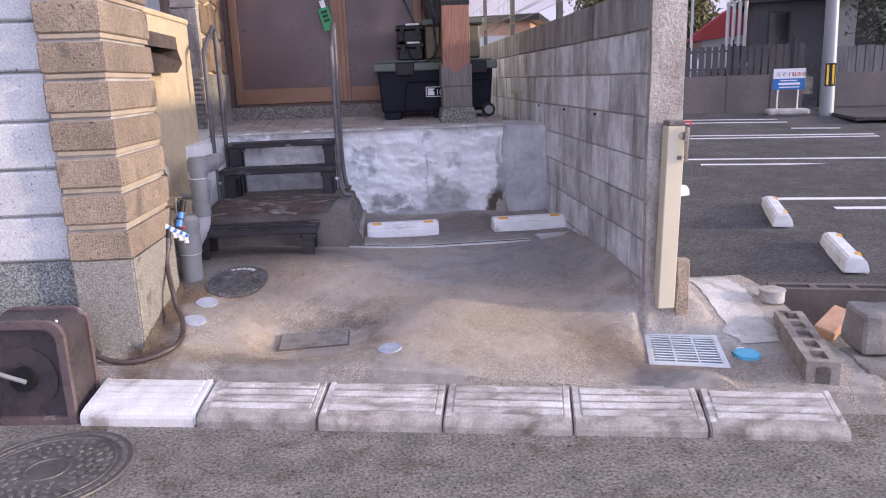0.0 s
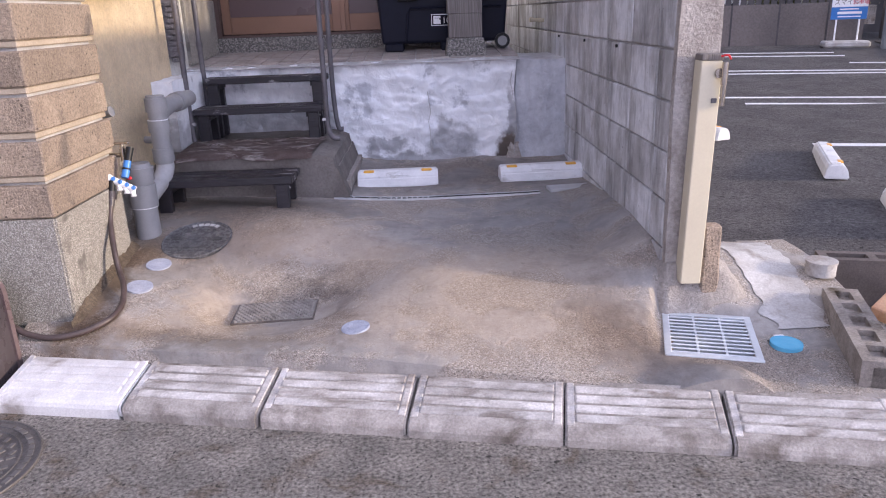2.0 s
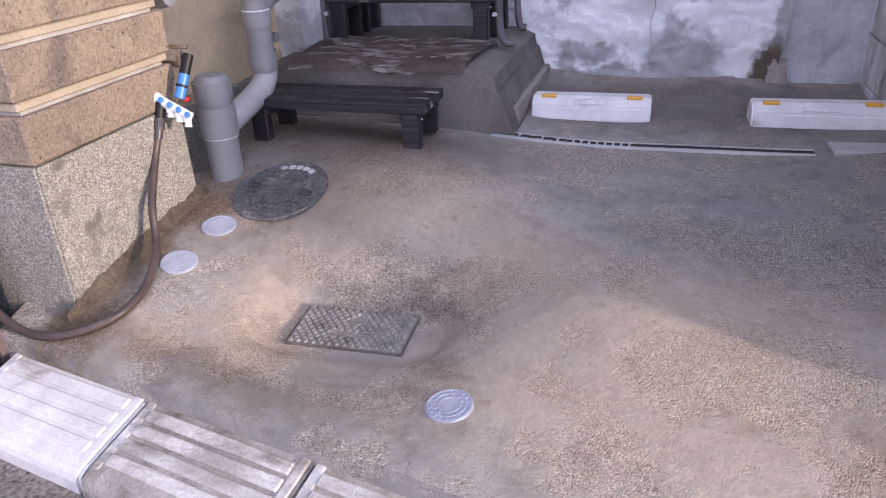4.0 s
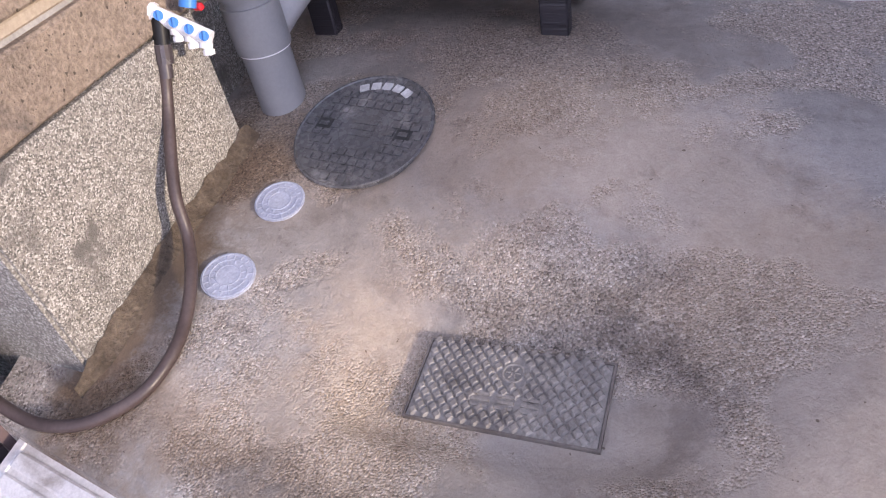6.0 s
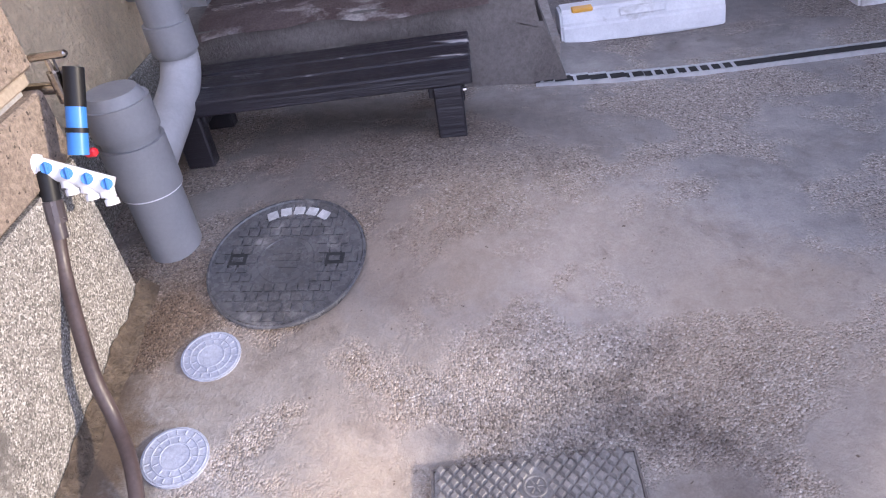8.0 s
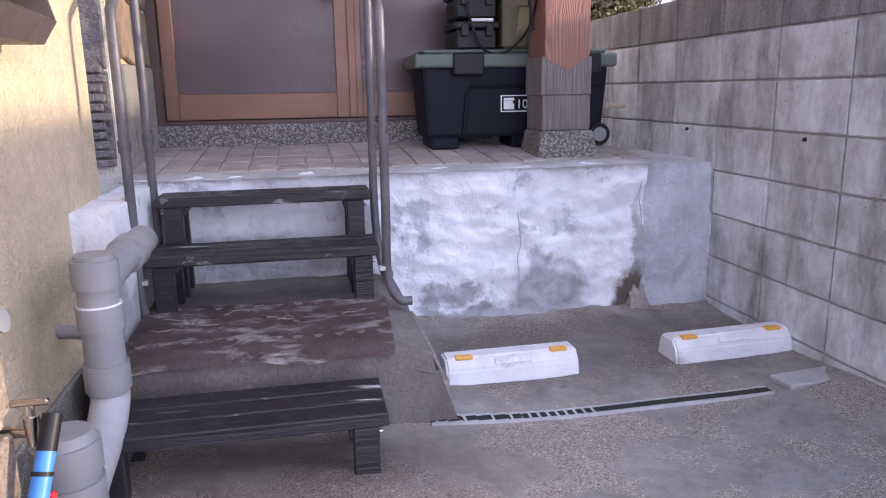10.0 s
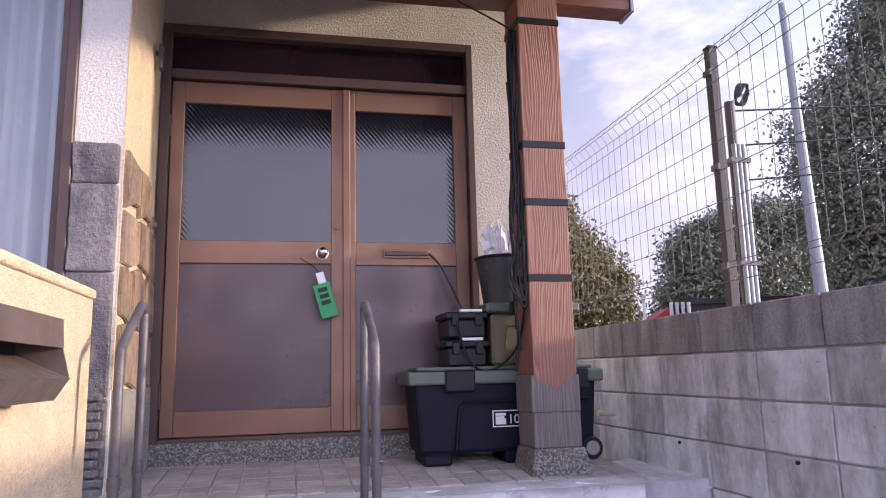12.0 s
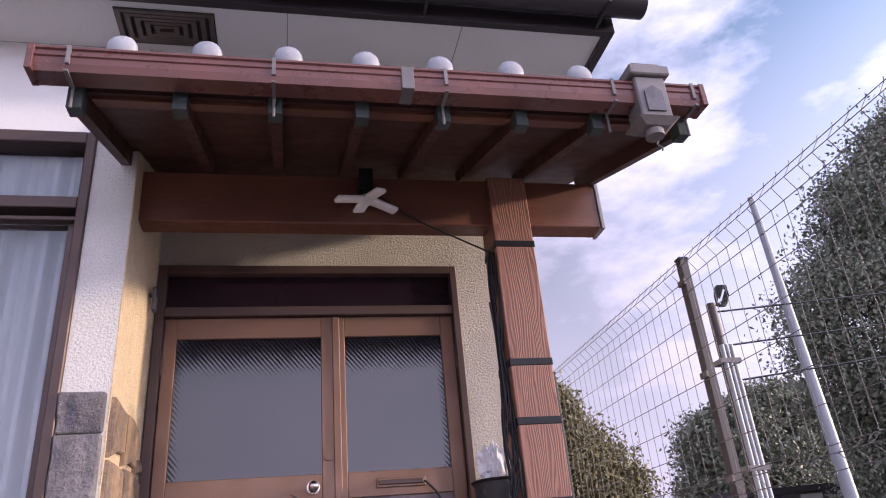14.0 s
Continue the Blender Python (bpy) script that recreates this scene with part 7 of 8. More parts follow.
def lot_line(a, b, w=0.11):
    a, b = Vector((*a, 0)), Vector((*b, 0))
    d = (b - a).normalized()
    s = Vector((-d.y, d.x, 0)) * w / 2
    bm = bmesh.new()
    vs = [bm.verts.new((p.x, p.y, lot_z(p.x, p.y) + h)) for h in (0.004, 0.009) for p in (a - s, b - s, b + s, a + s)]
    bm.faces.new(vs[4:])
    for k in range(4):
        bm.faces.new((vs[k], vs[(k + 1) % 4], vs[4 + (k + 1) % 4], vs[4 + k]))
    set_part("lane_marking", bm, M["white_line"], "white painted parking line")


for a, b in (((3.63, 6.15), (8.2, 4.95)), ((3.99, 5.65), (8.0, 4.6)), ((2.2, 9.1), (8.6, 7.1)), ((3.93, 8.13), (8.2, 6.75)), ((2.2, 11.7), (7.27, 9.93)), ((2.2, 11.25), (7.17, 9.69)), ((2.2, 14.5), (7.2, 12.45)), ((2.2, 13.85), (7.1, 11.95)), ((6.68, 11.07), (7.3, 10.78))):
    lot_line(a, b, 0.09)
def lot_stop(a, b, label):
    a, b = Vector(a), Vector(b)
    mid, d = (a + b) / 2, (b - a)
    wheel_stop("wheel_stop", Matrix.Translation((mid.x, mid.y, lot_z(mid.x, mid.y) - 0.002)) @ Matrix.Rotation(math.atan2(d.y, d.x), 4, "Z"), label, d.length, False)


lot_stop((3.25, 5.12), (3.58, 5.92), "white concrete wheel stop on the car park asphalt")
lot_stop((3.07, 3.98), (3.34, 4.66), "white concrete wheel stop with a square end hole")
lot_stop((3.04, 6.45), (2.75, 7.2), "white wheel stop behind the block wall")


def background():
    def bgm(u, v, z=0.0):
        """u along the car park's far edge, v away from it."""
        p = Vector((5.95, 13.45, 0)) + LD * u + LN * v
        return Matrix.Translation((p.x, p.y, 0.42 + z)) @ Matrix.Rotation(math.atan2(LD.y, LD.x), 4, "Z")
    w = thing("retaining_wall", bgm(0, 0.9), "brown stained concrete retaining wall behind the car park", "wall")
    part("wall", bm_box(-8, 2.2, 0, 0.15, -0.1, 0.69), M["bg_wall"], w)
    for k in range(13):
        part("joint", bm_box(-8 + 0.8 * k, -7.97 + 0.8 * k, -0.006, 0.0, -0.1, 0.69), M["bg_fence"], w)
    f = thing("slat_fence", bgm(0, 1.3, 0.6), "dark slatted fence on the retaining wall", "fence")
    part("rail", bm_box(-8, 2.3, 0.01, 0.03, 0.2, 0.24), M["bg_fence"], f)
    part("rail", bm_box(-8, 2.3, 0.01, 0.03, 0.55, 0.59), M["bg_fence"], f)
    for k in range(78):
        part("slat", bm_box(-8 + 0.132 * k, -7.9 + 0.132 * k, -0.01, 0.01, 0, 0.66), M["bg_fence"], f)
    for u in (0.95, 2.05):
        part("post", bm_box(u - 0.012, u + 0.012, -0.05, -0.03, 0.0, 0.78), M["black"], f, "thin black post")
    wl2 = thing("side_wall", bgm(2.75, 1.9), "grey-brown low wall along the side street", "wall")
    part("wall", bm_box(0, 14, 0, 0.2, -0.1, 0.68), M["bg_wall"], wl2)
    f2 = thing("timber_fence", bgm(2.75, 2.0, 0.68), "weathered dark board fence on the low wall", "fence")
    for k in range(60):
        part("board", bm_box(0.16 * k, 0.16 * k + 0.14, 0.0, 0.03, 0.0, 0.5 + 0.01 * (k % 3)), M["bg_board"], f2)
    far_road = bmesh.new()
    box(far_road, 0, 16, -1.5, 1.85, -0.06, -0.008)
    set_part("road_far", far_road, M["asphalt_lot"], "grey side street beyond the car park").matrix_basis = bgm(2.5, 0.0)
    # upper level behind the wall
    up = bmesh.new()
    box(up, -9, 2.4, 1.05, 16, 0.3, 0.62)
    set_part("ground_upper", up, M["asphalt_old"], "raised yard behind the retaining wall").matrix_basis = bgm(0, 0)
    h = thing("far_house", bgm(2.6, 9.0, 0.3), "low dark grey house beyond the car park", "house")
    part("wall", bm_box(0, 6, 0, 5, -1.0, 2.35), M["far_house"], h)
    part("roof", bm_box(-0.3, 6.3, -0.3, 5.3, 2.35, 2.5), M["gutter_dark"], h)
    for x, z, ww, hh in ((0.3, 0.7, 0.6, 1.4), (3.2, 1.1, 0.9, 0.9)):
        wi = part("window", bm_box(x, x + ww, -0.05, 0.02, z, z + hh), M["gutter_dark"], h)
        part("pane", bm_box(x + 0.05, x + ww - 0.05, -0.06, -0.05, z + 0.05, z + hh - 0.05), M["frosted"], wi)
    sh = part("shutter", bm_box(2.05, 2.62, -0.06, 0.02, 0.2, 2.3), M["far_white"], h, "white louvred shutter")
    for k in range(14):
        part("slat", bm_box(2.07, 2.60, -0.075, -0.06, 0.22 + 0.147 * k, 0.33 + 0.147 * k), M["far_white"], sh)
    h2 = thing("far_house", bgm(1.3, 11.0, 0.5), "small white building with a red gable roof", "house")
    part("wall", bm_box(0, 1.9, 0, 2.4, 0, 1.45), M["far_white"], h2)
    g = bmesh.new()
    prism(g, [(-0.55, 1.2), (2.1, 1.45), (0.85, 2.25)], -0.2, 2.6, "y")
    part("gable", g, M["far_red"], h2, "red gable roof")
    part("window", bm_box(0.6, 1.2, -0.03, 0.02, 0.5, 1.1), M["gutter_dark"], h2)
    tk = thing("pipe_stack", bgm(1.75, 8.6, 0.5), "pale vertical service pipes on a house corner", "pipes")
    for k in range(4):
        part("pipe", rod(bmesh.new(), (0.16 * k, 0, 0), (0.16 * k, 0, 2.2), 0.05, n=12), M["far_white"], tk, "", True)
    h3 = thing("far_house", bgm(-10.0, 9.0), "reddish brick house seen past the entrance", "house")
    part("wall", bm_box(0, 6, 0, 6, 0, 2.5), M["orange_brick"], h3)
    part("roof", bm_box(-0.3, 6.3, -0.3, 6.3, 2.5, 2.7), M["gutter_dark"], h3)
    for k in range(3):
        part("window", bm_box(0.6 + 1.8 * k, 1.6 + 1.8 * k, -0.05, 0.02, 1.0, 2.1), M["far_white"], h3)
    fp = thing("flag_pole", bgm(0.55, 6.0, 0.6), "thin white pole behind the fence", "pole")
    part("shaft", rod(bmesh.new(), (0, 0, 0), (0, 0, 2.1), 0.035, n=10), M["far_white"], fp, "", True)
    s = thing("car_park_sign", bgm(1.83, 0.35), "white and blue car park sign on two legs", "sign")
    part("board", bm_box(-0.275, 0.275, -0.012, 0.012, 0.41, 0.79, 0.003), M["sign_blue"], s, "blue lower board")
    part("white_panel", bm_box(-0.275, 0.275, -0.017, -0.0125, 0.61, 0.79), M["sign_white"], s, "white upper panel")
    for x in (-0.18, 0.17):
        part("leg", rod(bmesh.new(), (x, 0, 0.05), (x, 0, 0.41), 0.014, n=10), M["sign_white"], s)
    part("footing", bm_box(-0.36, 0.36, -0.2, 0.2, -0.05, 0.06, 0.03), M["patch_white"], s, "pale cement footing")
    txt("\u30b9\u30de\u30a4\u30eb", s, (-0.245, -0.018, 0.655), 0.095, M["sign_black"])
    txt("\u99d0\u8eca\u5834", s, (0.035, -0.018, 0.655), 0.085, M["sign_red"])
    for k, (x0, x1, z) in enumerate(((-0.15, 0.14, 0.565), (-0.18, 0.19, 0.495), (-0.17, 0.18, 0.445))):
        part("writing_bar", bm_box(x0, x1, -0.016, -0.0125, z, z + (0.018 if k != 1 else 0.04)), M["sign_white"], s)
    u = thing("utility_pole", bgm(2.42, 0.0, -0.04) @ Matrix.Rotation(radians(-1.4), 4, "Y"), "pale concrete utility pole with striped warning plate", "pole")
    part("shaft", rod(bmesh.new(), (0, 0, -0.1), (0, 0, 7.2), 0.125, 0.06, 24), M["pole_grey"], u, "", True)
    pl = part("warning_plate", bm_box(-0.085, 0.085, -0.137, -0.127, 0.5, 0.9, 0.006), M["black"], u, "black and yellow plate")
    for x in (-0.045, 0.045):
        part("stripe", bm_box(x - 0.018, x + 0.018, -0.141, -0.1375, 0.53, 0.87), M["yellow"], pl)
    c = thing("parked_car", bgm(0.55, 3.2, 0.62), "white car partly seen above the retaining wall", "car")
    body = bmesh.new()
    prism(body, [(0, 0.12), (0.02, 0.38), (0.12, 0.52), (0.45, 0.60), (0.62, 0.95), (2.2, 0.98), (2.35, 0.5), (2.35, 0.12)], 0.0, 1.0, "y")
    bmesh.ops.bevel(body, geom=list(body.edges), offset=0.04, segments=2, affect="EDGES")
    bmesh.ops.transform(body, verts=body.verts, matrix=Matrix.Diagonal((-1, 1, 1, 1)))
    part("body", body, M["white_plastic"], c, "white body")
    for x in (-0.45, -1.9):
        wl_ = part("wheel", rod(bmesh.new(), (x, -0.02, 0.17), (x, 0.14, 0.17), 0.17, n=24), M["black"], c)
        part("rim", rod(bmesh.new(), (x, -0.03, 0.17), (x, -0.02, 0.17), 0.1, n=20), M["galv"], wl_)
    part("side_window", bm_box(-1.9, -0.8, -0.01, 0.02, 0.62, 0.88), M["frosted"], c)
    hd = bmesh.new()
    rnd = random.Random(6)
    for k in range(2600):
        p = Vector((rnd.gauss(0, 0.42), rnd.gauss(0, 0.12), abs(rnd.gauss(0, 0.1))))
        leaf_quad(hd, p, 0.035, rnd)
    tagged(mesh_ob("hedge", hd, M["leaf_yellow"]), "low clipped yellow-green hedge on the retaining wall", "hedge").matrix_basis = bgm(1.15, 1.75, 0.62)
    lp = thing("garden_lamp", bgm(1.25, 1.5, 0.62), "white globe lamp on a thin garden post", "lamp")
    part("post", rod(bmesh.new(), (0, 0, 0), (0, 0, 0.18), 0.015), M["sign_white"], lp)
    part("globe", bmesh_sphere(0.07, (0, 0, 0.24)), M["white_plastic"], lp, "", True)
    # bare shrub
    bs = bmesh.new()
    for k in range(150):
        a, e = rnd.uniform(0, 6.28), rnd.uniform(0.25, 1.45)
        p = Vector((0, 0, 0))
        d = Vector((math.cos(a) * math.cos(e), 0.5 * math.sin(a) * math.cos(e), math.sin(e)))
        pts = [p]
        for i in range(4):
            d = (d + 0.25 * Vector((rnd.uniform(-1, 1), rnd.uniform(-1, 1), rnd.uniform(-0.3, 0.6)))).normalized()
            p = p + d * 0.17
            pts.append(p)
        tube(bs, pts, [0.009, 0.008, 0.006, 0.004, 0.003], 4)
    tagged(mesh_ob("bare_shrub", bs, M["twig"]), "leafless shrub behind the slatted fence", "shrub").matrix_basis = bgm(1.75, 1.8, 0.62)


def bmesh_sphere(r, at):
    bm = bmesh.new()
    bmesh.ops.create_uvsphere(bm, u_segments=20, v_segments=12, radius=r, matrix=Matrix.Translation(at))
    return bm


def leaf_cloud(name, centres, size, rng):
    """Many small diamond leaves, each turned at random, as one mesh."""
    n = len(centres)
    a = rng.normal(size=(n, 3))
    a /= np.linalg.norm(a, axis=1)[:, None]
    b = np.cross(a, rng.normal(size=(n, 3)))
    b /= np.linalg.norm(b, axis=1)[:, None]
    c = np.cross(a, b)
    s = (size * rng.uniform(0.6, 1.35, n))[:, None]
    co = np.stack([centres - 0.9 * s * b, centres - 0.45 * s * c, centres + 0.9 * s * b, centres + 0.45 * s * c], 1).reshape(-1, 3)
    me = bpy.data.meshes.new(name)
    me.vertices.add(4 * n)
    me.vertices.foreach_set("co", co.ravel())
    me.loops.add(4 * n)
    me.loops.foreach_set("vertex_index", np.arange(4 * n))
    me.polygons.add(n)
    me.polygons.foreach_set("loop_start", 4 * np.arange(n))
    me.update(calc_edges=True)
    return me


def leaf_quad(bm, p, s, rnd):
    a = Vector((rnd.uniform(-1, 1), rnd.uniform(-1, 1), rnd.uniform(-1, 1))).normalized()
    b = a.orthogonal().normalized()
    c = a.cross(b)
    s *= rnd.uniform(0.6, 1.3)
    v = [bm.verts.new(p + s * (x * b + y * c)) for x, y in ((-0.9, 0), (0, -0.45), (0.9, 0), (0, 0.45))]
    bm.faces.new(v)


def tree(name, x, y, z0, lobes, leaf, n, mat, label, seed):
    """A trunk with limbs and a crown of leaves round several uneven lobes (centre, radii)."""
    rnd = random.Random(seed)
    t = thing(name, Matrix.Translation((x, y, z0)), label, "tree")
    top = max(c[2] for c, r in lobes)
    tk = bmesh.new()
    tube(tk, [(0, 0, -0.2), (0.05, 0, top * 0.4), (0.0, 0.05, top * 0.75), (0, 0, top)], [0.22, 0.17, 0.12, 0.05], 10)
    part("trunk", tk, M["bark"], t, "", True)
    for c, r in lobes:
        part("limb", tube(bmesh.new(), [(0, 0, max(0.4, c[2] * 0.5)), (c[0] * 0.6, c[1] * 0.6, c[2] * 0.8), c], [0.08, 0.05, 0.02], 6), M["bark"], t)
    rng = np.random.default_rng(seed)
    pts = []
    for c, r in lobes:
        # tufts over each lobe, leaves gathered round every tuft
        m = 260
        d = rng.normal(size=(m, 3))
        d /= np.linalg.norm(d, axis=1)[:, None]
        tuft = np.array(c) + d * np.array(r) * rng.uniform(0.72, 1.0, (m, 1))
        k = n // (len(lobes) * m)
        spread = 0.13 * sum(r) / 3 * rng.uniform(0.7, 1.4, (m, 1, 1))
        pts.append((tuft[:, None, :] + spread * rng.normal(size=(m, k, 3)) * (1, 1, 0.8)).reshape(-1, 3))
    crown = new("crown", leaf_cloud("crown", np.concatenate(pts), leaf, rng))
    crown.data.materials.append(mat)
    crown.parent = t
    tagged(crown, "dense small leaves")


background()
tree("evergreen_tree", 13.6, 15.0, -0.5, [((0.3, 0, 3.6), (3.1, 2.4, 2.6)), ((-0.3, 0.2, 6.2), (2.9, 2.4, 2.4)), ((0.7, 0, 8.6), (2.5, 2.2, 2.3)), ((2.2, 0.3, 10.2), (2.2, 2.2, 2.2)), ((3.0, 0.3, 6.4), (2.6, 2.2, 3.6))], 0.062, 300000, M["leaf"], "tall dense dark evergreen tree beyond the fence", 11)
tree("round_tree", 20.6, 32.0, -1.2, [((0.4, 0, 6.2), (3.2, 2.4, 3.6)), ((-2.4, 0, 5.4), (1.9, 2.0, 3.6)), ((3.2, 0.2, 6.0), (2.4, 2.0, 3.8)), ((1.4, 0, 8.2), (2.8, 1.9, 2.0)), ((-1.4, 0, 7.4), (1.9, 1.9, 2.0))], 0.11, 140000, M["leaf"], "rounded grey-green evergreen tree beyond the fence", 12)
tree("yellowish_tree", 10.6, 30.0, -1.2, [((-0.2, 0, 5.6), (2.0, 1.9, 3.4)), ((-0.9, 0, 8.2), (1.5, 1.3, 2.0)), ((1.0, 0, 4.8), (1.9, 1.8, 2.8))], 0.10, 70000, M["leaf_yellow"], "yellow-green conical tree beyond the fence", 13)
tree("far_tree", 26.0, 40.0, -1.0, [((0, 0, 4), (3.5, 3, 3.5)), ((3, 0, 5), (3, 3, 3.2)), ((-3.5, 0, 3.6), (3, 3, 3))], 0.14, 20000, M["leaf"], "dark trees far behind the car park", 14)


def street_poles():
    q = thing("cable_pole", Matrix.Translation((2.30, 6.3, -0.1)) @ Matrix.Diagonal((0.55, 0.55, 0.565, 1)), "steel service pole with pipes and cable coil", "pole")
    part("shaft", rod(bmesh.new(), (0, 0, 0), (0, 0, 5.4), 0.062, 0.055, 16), M["fence_post"], q, "", True)
    for x in (-0.055, 0.0, 0.055):
        part("conduit", rod(bmesh.new(), (x, -0.09, 0), (x, -0.09, 4.9), 0.026), M["pole_grey"], q, "", True)
    for z in (2.2, 3.6, 4.7):
        part("clamp", bm_box(-0.12, 0.12, -0.122, 0.07, z, z + 0.05), M["steel_dark"], q)
    part("cable_coil", tube(bmesh.new(), [(0.17 + (0.09 + 0.012 * math.sin(i * 0.7)) * math.cos(i / 3), 0.02 * math.sin(i * 0.37), 5.5 + 0.13 * math.sin(i / 3 + 0.02 * i)) for i in range(64)], 0.012, 6), M["black"], q, "black cable coil")
    for k in range(3):
        z = 5.4 - 0.5 * k
        single("overhead_wire", tube(bmesh.new(), [(2.34, 6.3, 2.9 - 0.22 * k), (4.5, 6.6, 3.2 - 0.22 * k), (11, 8.0, 4.6 - 0.22 * k)], 0.006, 5), M["black"], "thin overhead wire from the service pole", "wire", group="overhead wires")


street_poles()


# ---- mesh fence on the block wall ----
def mesh_fence():
    f = thing("mesh_fence", Matrix.Translation((1.625, 0, 1.65)), "brown welded wire fence standing on the block wall", "fence")
    posts = (3.46, 5.45, 7.44, 9.43, 11.42)
    for y in posts:
        part("post", bm_box(-0.022, 0.022, y - 0.022, y + 0.022, -0.2, 1.20, 0.003), M["fence_post"], f)
        part("post_cap", bm_box(-0.024, 0.024, y - 0.024, y + 0.024, 1.20, 1.212), M["black"], f)
        for z in (0.16, 0.62, 1.08):
            part("clamp", bm_box(-0.032, -0.022, y - 0.03, y + 0.03, z - 0.014, z + 0.014), M["wire"], f)
    prof = [(-0.035, 0.075), (-0.035, 0.10), (-0.075, 0.135), (-0.035, 0.17), (-0.035, 1.07), (-0.075, 1.125), (-0.035, 1.18), (-0.03, 1.2)]
    for y0, y1 in zip(posts, posts[1:]):
        bm = bmesh.new()
        n = int((y1 - y0) / 0.08)
        for k in range(n + 1):
            y = y0 + (y1 - y0) * k / n
            tube(bm, [(x, y, z) for x, z in prof], 0.0016, 5)
        for x, z in ((-0.039, 0.085), (-0.077, 0.135), (-0.039, 0.17), (-0.039, 0.31), (-0.039, 0.45), (-0.039, 0.59), (-0.039, 0.73), (-0.039, 0.87), (-0.039, 1.01), (-0.039, 1.07), (-0.077, 1.125), (-0.039, 1.18)):
            rod(bm, (x, y0, z), (x, y1, z), 0.0020, n=5)
        part("wire_panel", bm, M["wire"], f, "welded wire panel with folded edges")["kind"] = "stuff"


mesh_fence()


# ---- walls laid from pieces ----
def block_wall():
    core = bmesh.new()
    box(core, 1.583, 1.715, 3.43, 12.0, -0.1, 1.615)
    w = set_part("wall_block", core, M["mortar"], "weathered grey concrete block wall")
    rough = rough_block(1.572, 1.735, 3.408, 3.45, -0.05, 1.66, 0.008, 31.0, 14)
    part("end_render", rough, M["pier"], w, "cracked rough render on the wall end", True)
    def cell(dy, dz, mat="block"):
        me = bpy.data.meshes.new("block")
        b = bmesh.new()
        box(b, 0.0, 0.02, 0.004, dy - 0.004, 0.004, dz - 0.004, 0.005)
        b.to_mesh(me)
        me.materials.append(M[mat])
        return me
    full, part_ = cell(0.402, 0.2015), cell(0.186, 0.2015)
    dark_full, dark_part = cell(0.402, 0.2015, "block_top"), cell(0.186, 0.2015, "block_top")
    zs = [0.015 + 0.2015 * k for k in range(8)]
    for z in zs:
        for k in range(21):
            piece("block", dark_full if z > 1.4 else full, w, Matrix.Translation((1.57 + random.uniform(-0.0012, 0.0012), 3.643 + 0.402 * k, z)))
        piece("block", dark_part if z > 1.4 else part_, w, Matrix.Translation((1.57, 3.455, z)))
    for y in (4.3, 5.05, 5.9):
        part("weep_pipe", rod(bmesh.new(), (1.56, y, 1.0), (1.58, y, 1.0), 0.008, n=8), M["dark"], w)
    s = bmesh.new()
    rod(s, (1.575, 6.62, 1.10), (1.47, 6.60, 1.105), 0.013, n=12)
    rod(s, (1.48, 6.602, 1.105), (1.455, 6.598, 1.106), 0.018, n=12)
    single("pipe_stub", s, M["post_cream"], "short pale pipe stub in the block wall", "pipe", smooth=True)


def gate_pillar():
    core = bmesh.new()
    box(core, -1.115, -0.865, 3.345, 3.93, -0.1, 1.765)
    p = set_part("gate_pillar", core, M["mortar"], "rusticated tan stone gate pillar")
    foot = bmesh.new()
    prism(foot, [(-1.12, 3.325), (-0.842, 3.315), (-0.842, 3.95), (-1.12, 3.95)], -0.12, 0.483)
    bmesh.ops.bevel(foot, geom=[e for e in foot.edges if abs(e.verts[0].co.z - e.verts[1].co.z) > 0.3], offset=0.008, segments=2, affect="EDGES")
    part("foot", foot, M["terrazzo"], p, "pebble-dash pillar foot")
    z = 0.487
    while z < 1.7:
        b = bmesh.new()
        box(b, -1.12, -0.842, 3.318, 3.955, z, z + 0.128, 0.006)
        bmesh.ops.subdivide_edges(b, edges=[e for e in b.edges if e.calc_length() > 0.12], cuts=6, use_grid_fill=True)
        for v in b.verts:
            v.co += 0.003 * Vector((noise.noise(v.co * 22), noise.noise(v.co * 22 + Vector((4, 0, z * 9))), 0.4 * noise.noise(v.co * 20)))
        part("stone", b, M["tuff"], p)
        if z + 0.165 < 1.7:
            part("ledge", bm_box(-1.11, -0.852, 3.328, 3.945, z + 0.140, z + 0.164, 0.004), M["tuff_pale"], p, "pale stepped joint")
        z += 0.165


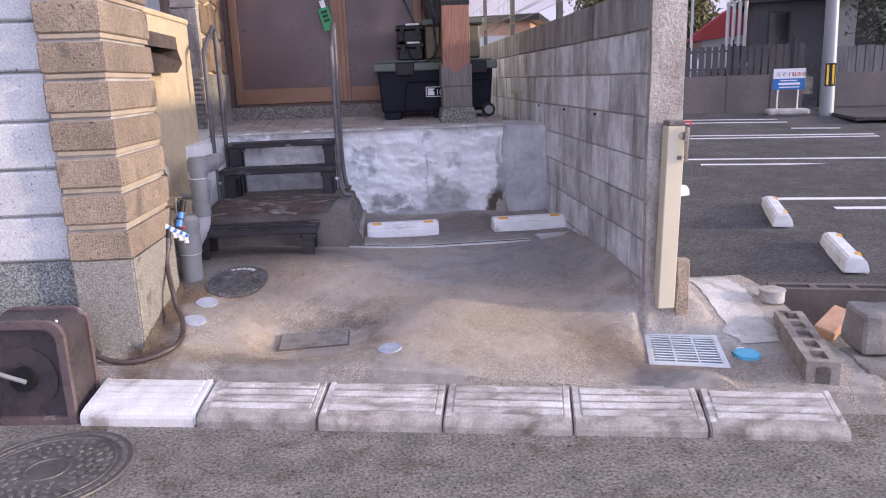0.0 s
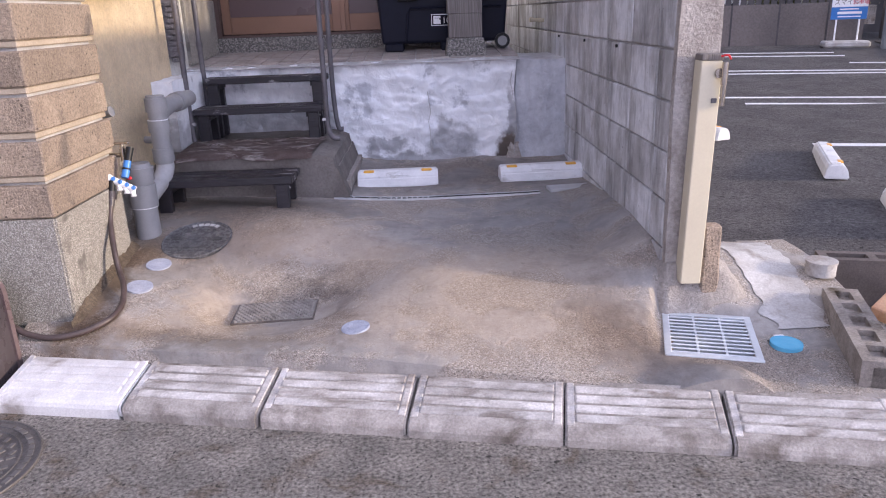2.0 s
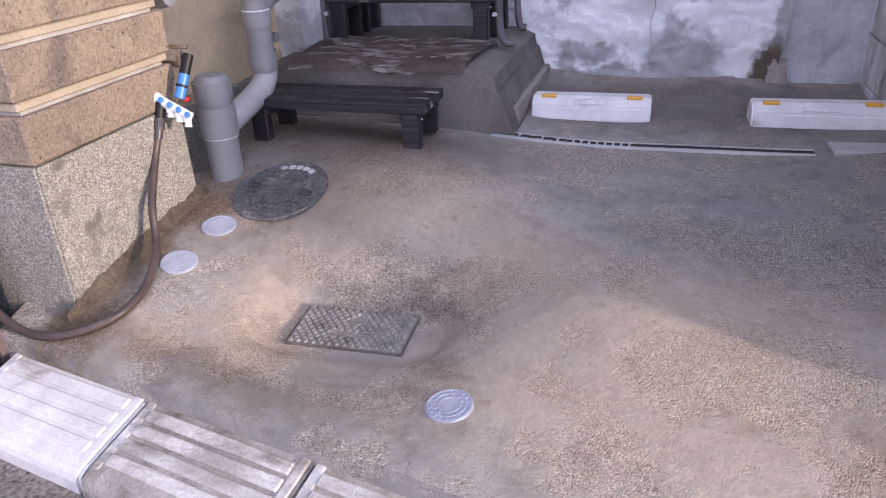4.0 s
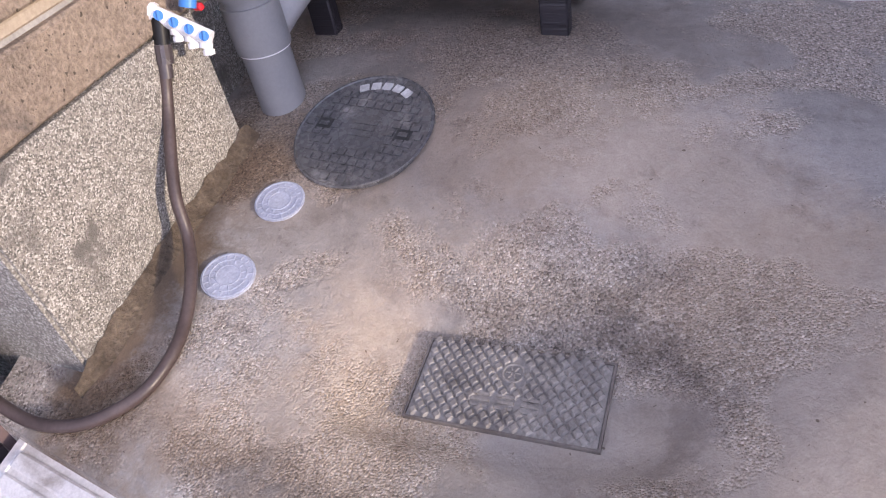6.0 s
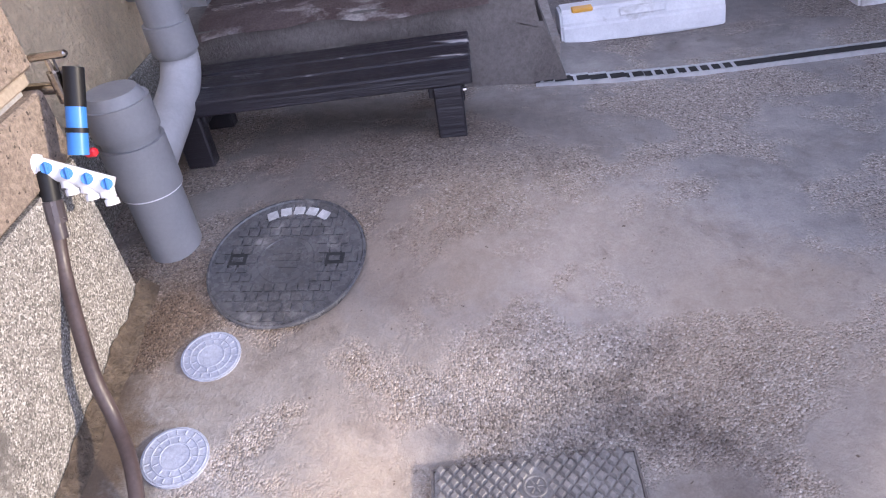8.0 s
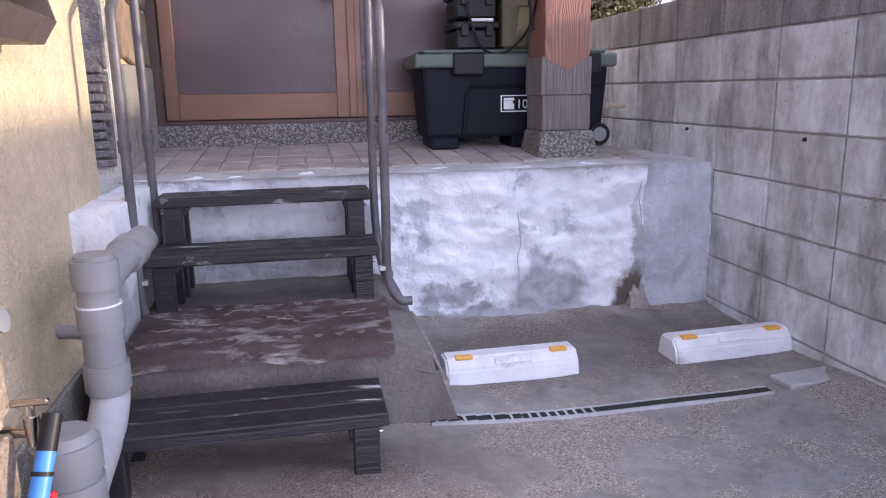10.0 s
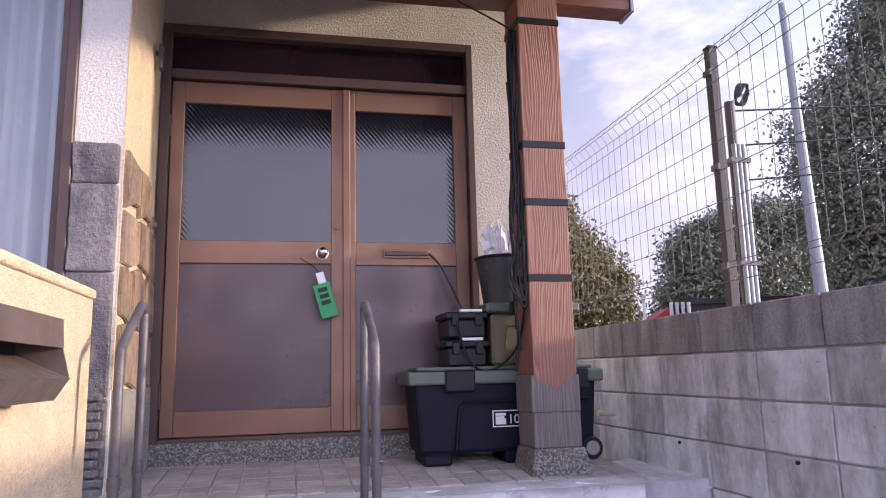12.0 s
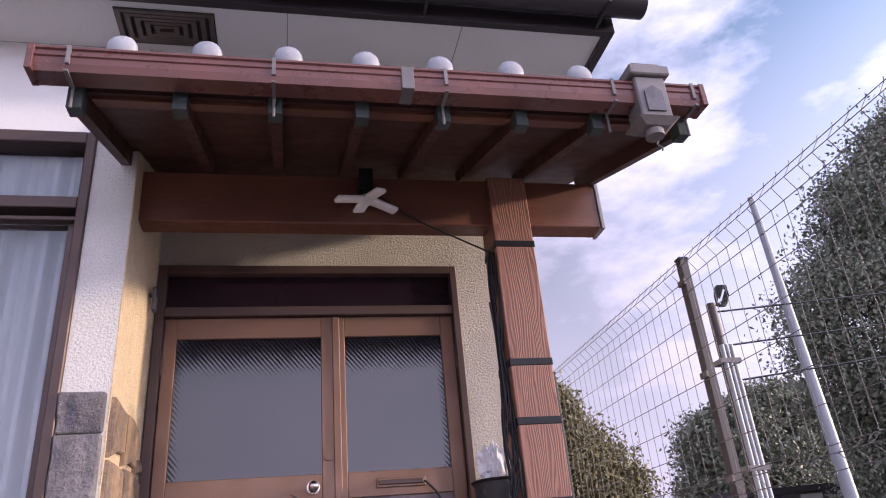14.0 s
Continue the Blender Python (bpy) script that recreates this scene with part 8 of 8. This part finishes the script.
M["tuff_pale"] = surf("pale_stone_joint", (0.44, 0.37, 0.29), (0.36, 0.30, 0.23), 0.9, 6, 120, 0.2, 0.4, 0.002)


def street_wall():
    core = bmesh.new()
    box(core, -4.6, -1.12, 3.395, 3.60, -0.2, 1.745)
    w = set_part("wall_street", core, M["mortar"], "street wall of pale pitted stone over green pebble-dash")
    part("foot", bm_box(-4.6, -1.121, 3.375, 3.40, -0.2, 0.478, 0.004), M["terrazzo_green"], w, "green-grey pebble-dash foot")
    z, k = 0.487, 0
    while z < 1.7:
        x = -1.122
        while x > -4.4:
            L = 0.62
            part("stone", bm_box(x - L, x - 0.004, 3.368, 3.40, z, z + 0.198, 0.008), M["granite"], w)
            x -= L
        z += 0.21


def pillar_fillet():
    """Damp brown soil and cement washed up against the pillar's foot."""
    bm = bmesh.new()
    rows_f = []
    for j in range(41):
        y = 3.27 + 0.70 * j / 40
        rise = 0.036 + 0.02 * noise.noise((y * 7, 0, 1)) + 0.015 * noise.noise((y * 25, 0, 2))
        wide = 0.05 + 0.025 * noise.noise((y * 6, 5, 0)) + 0.012 * noise.noise((y * 23, 5, 0))
        wide *= min(1.0, j / 5)
        row = []
        for k in range(8):
            u = k / 7
            x = -0.86 + 0.02 + wide * u
            row.append(bm.verts.new((x, y, ground_top(x, y) - 0.006 + rise * (1 - u) ** 2 + 0.004 * noise.noise((x * 60, y * 60, 0)))))
        rows_f.append(row)
    for a, b in zip(rows_f, rows_f[1:]):
        for k in range(7):
            bm.faces.new((a[k], a[k + 1], b[k + 1], b[k]))
    ret = bmesh.ops.extrude_face_region(bm, geom=list(bm.faces))
    bmesh.ops.translate(bm, verts=[v for v in ret["geom"] if isinstance(v, bmesh.types.BMVert)], vec=(0, 0, -0.05))
    set_part("pavement_fillet", bm, M["damp_soil"], "damp brown soil washed against the pillar foot", True)


M["damp_soil"] = surf("damp_brown_soil", (0.075, 0.055, 0.038), (0.15, 0.115, 0.082), 0.8, 16, 90, 0.5, 0.9, 0.008)
pillar_fillet()
gate_pillar()
street_wall()
block_wall()
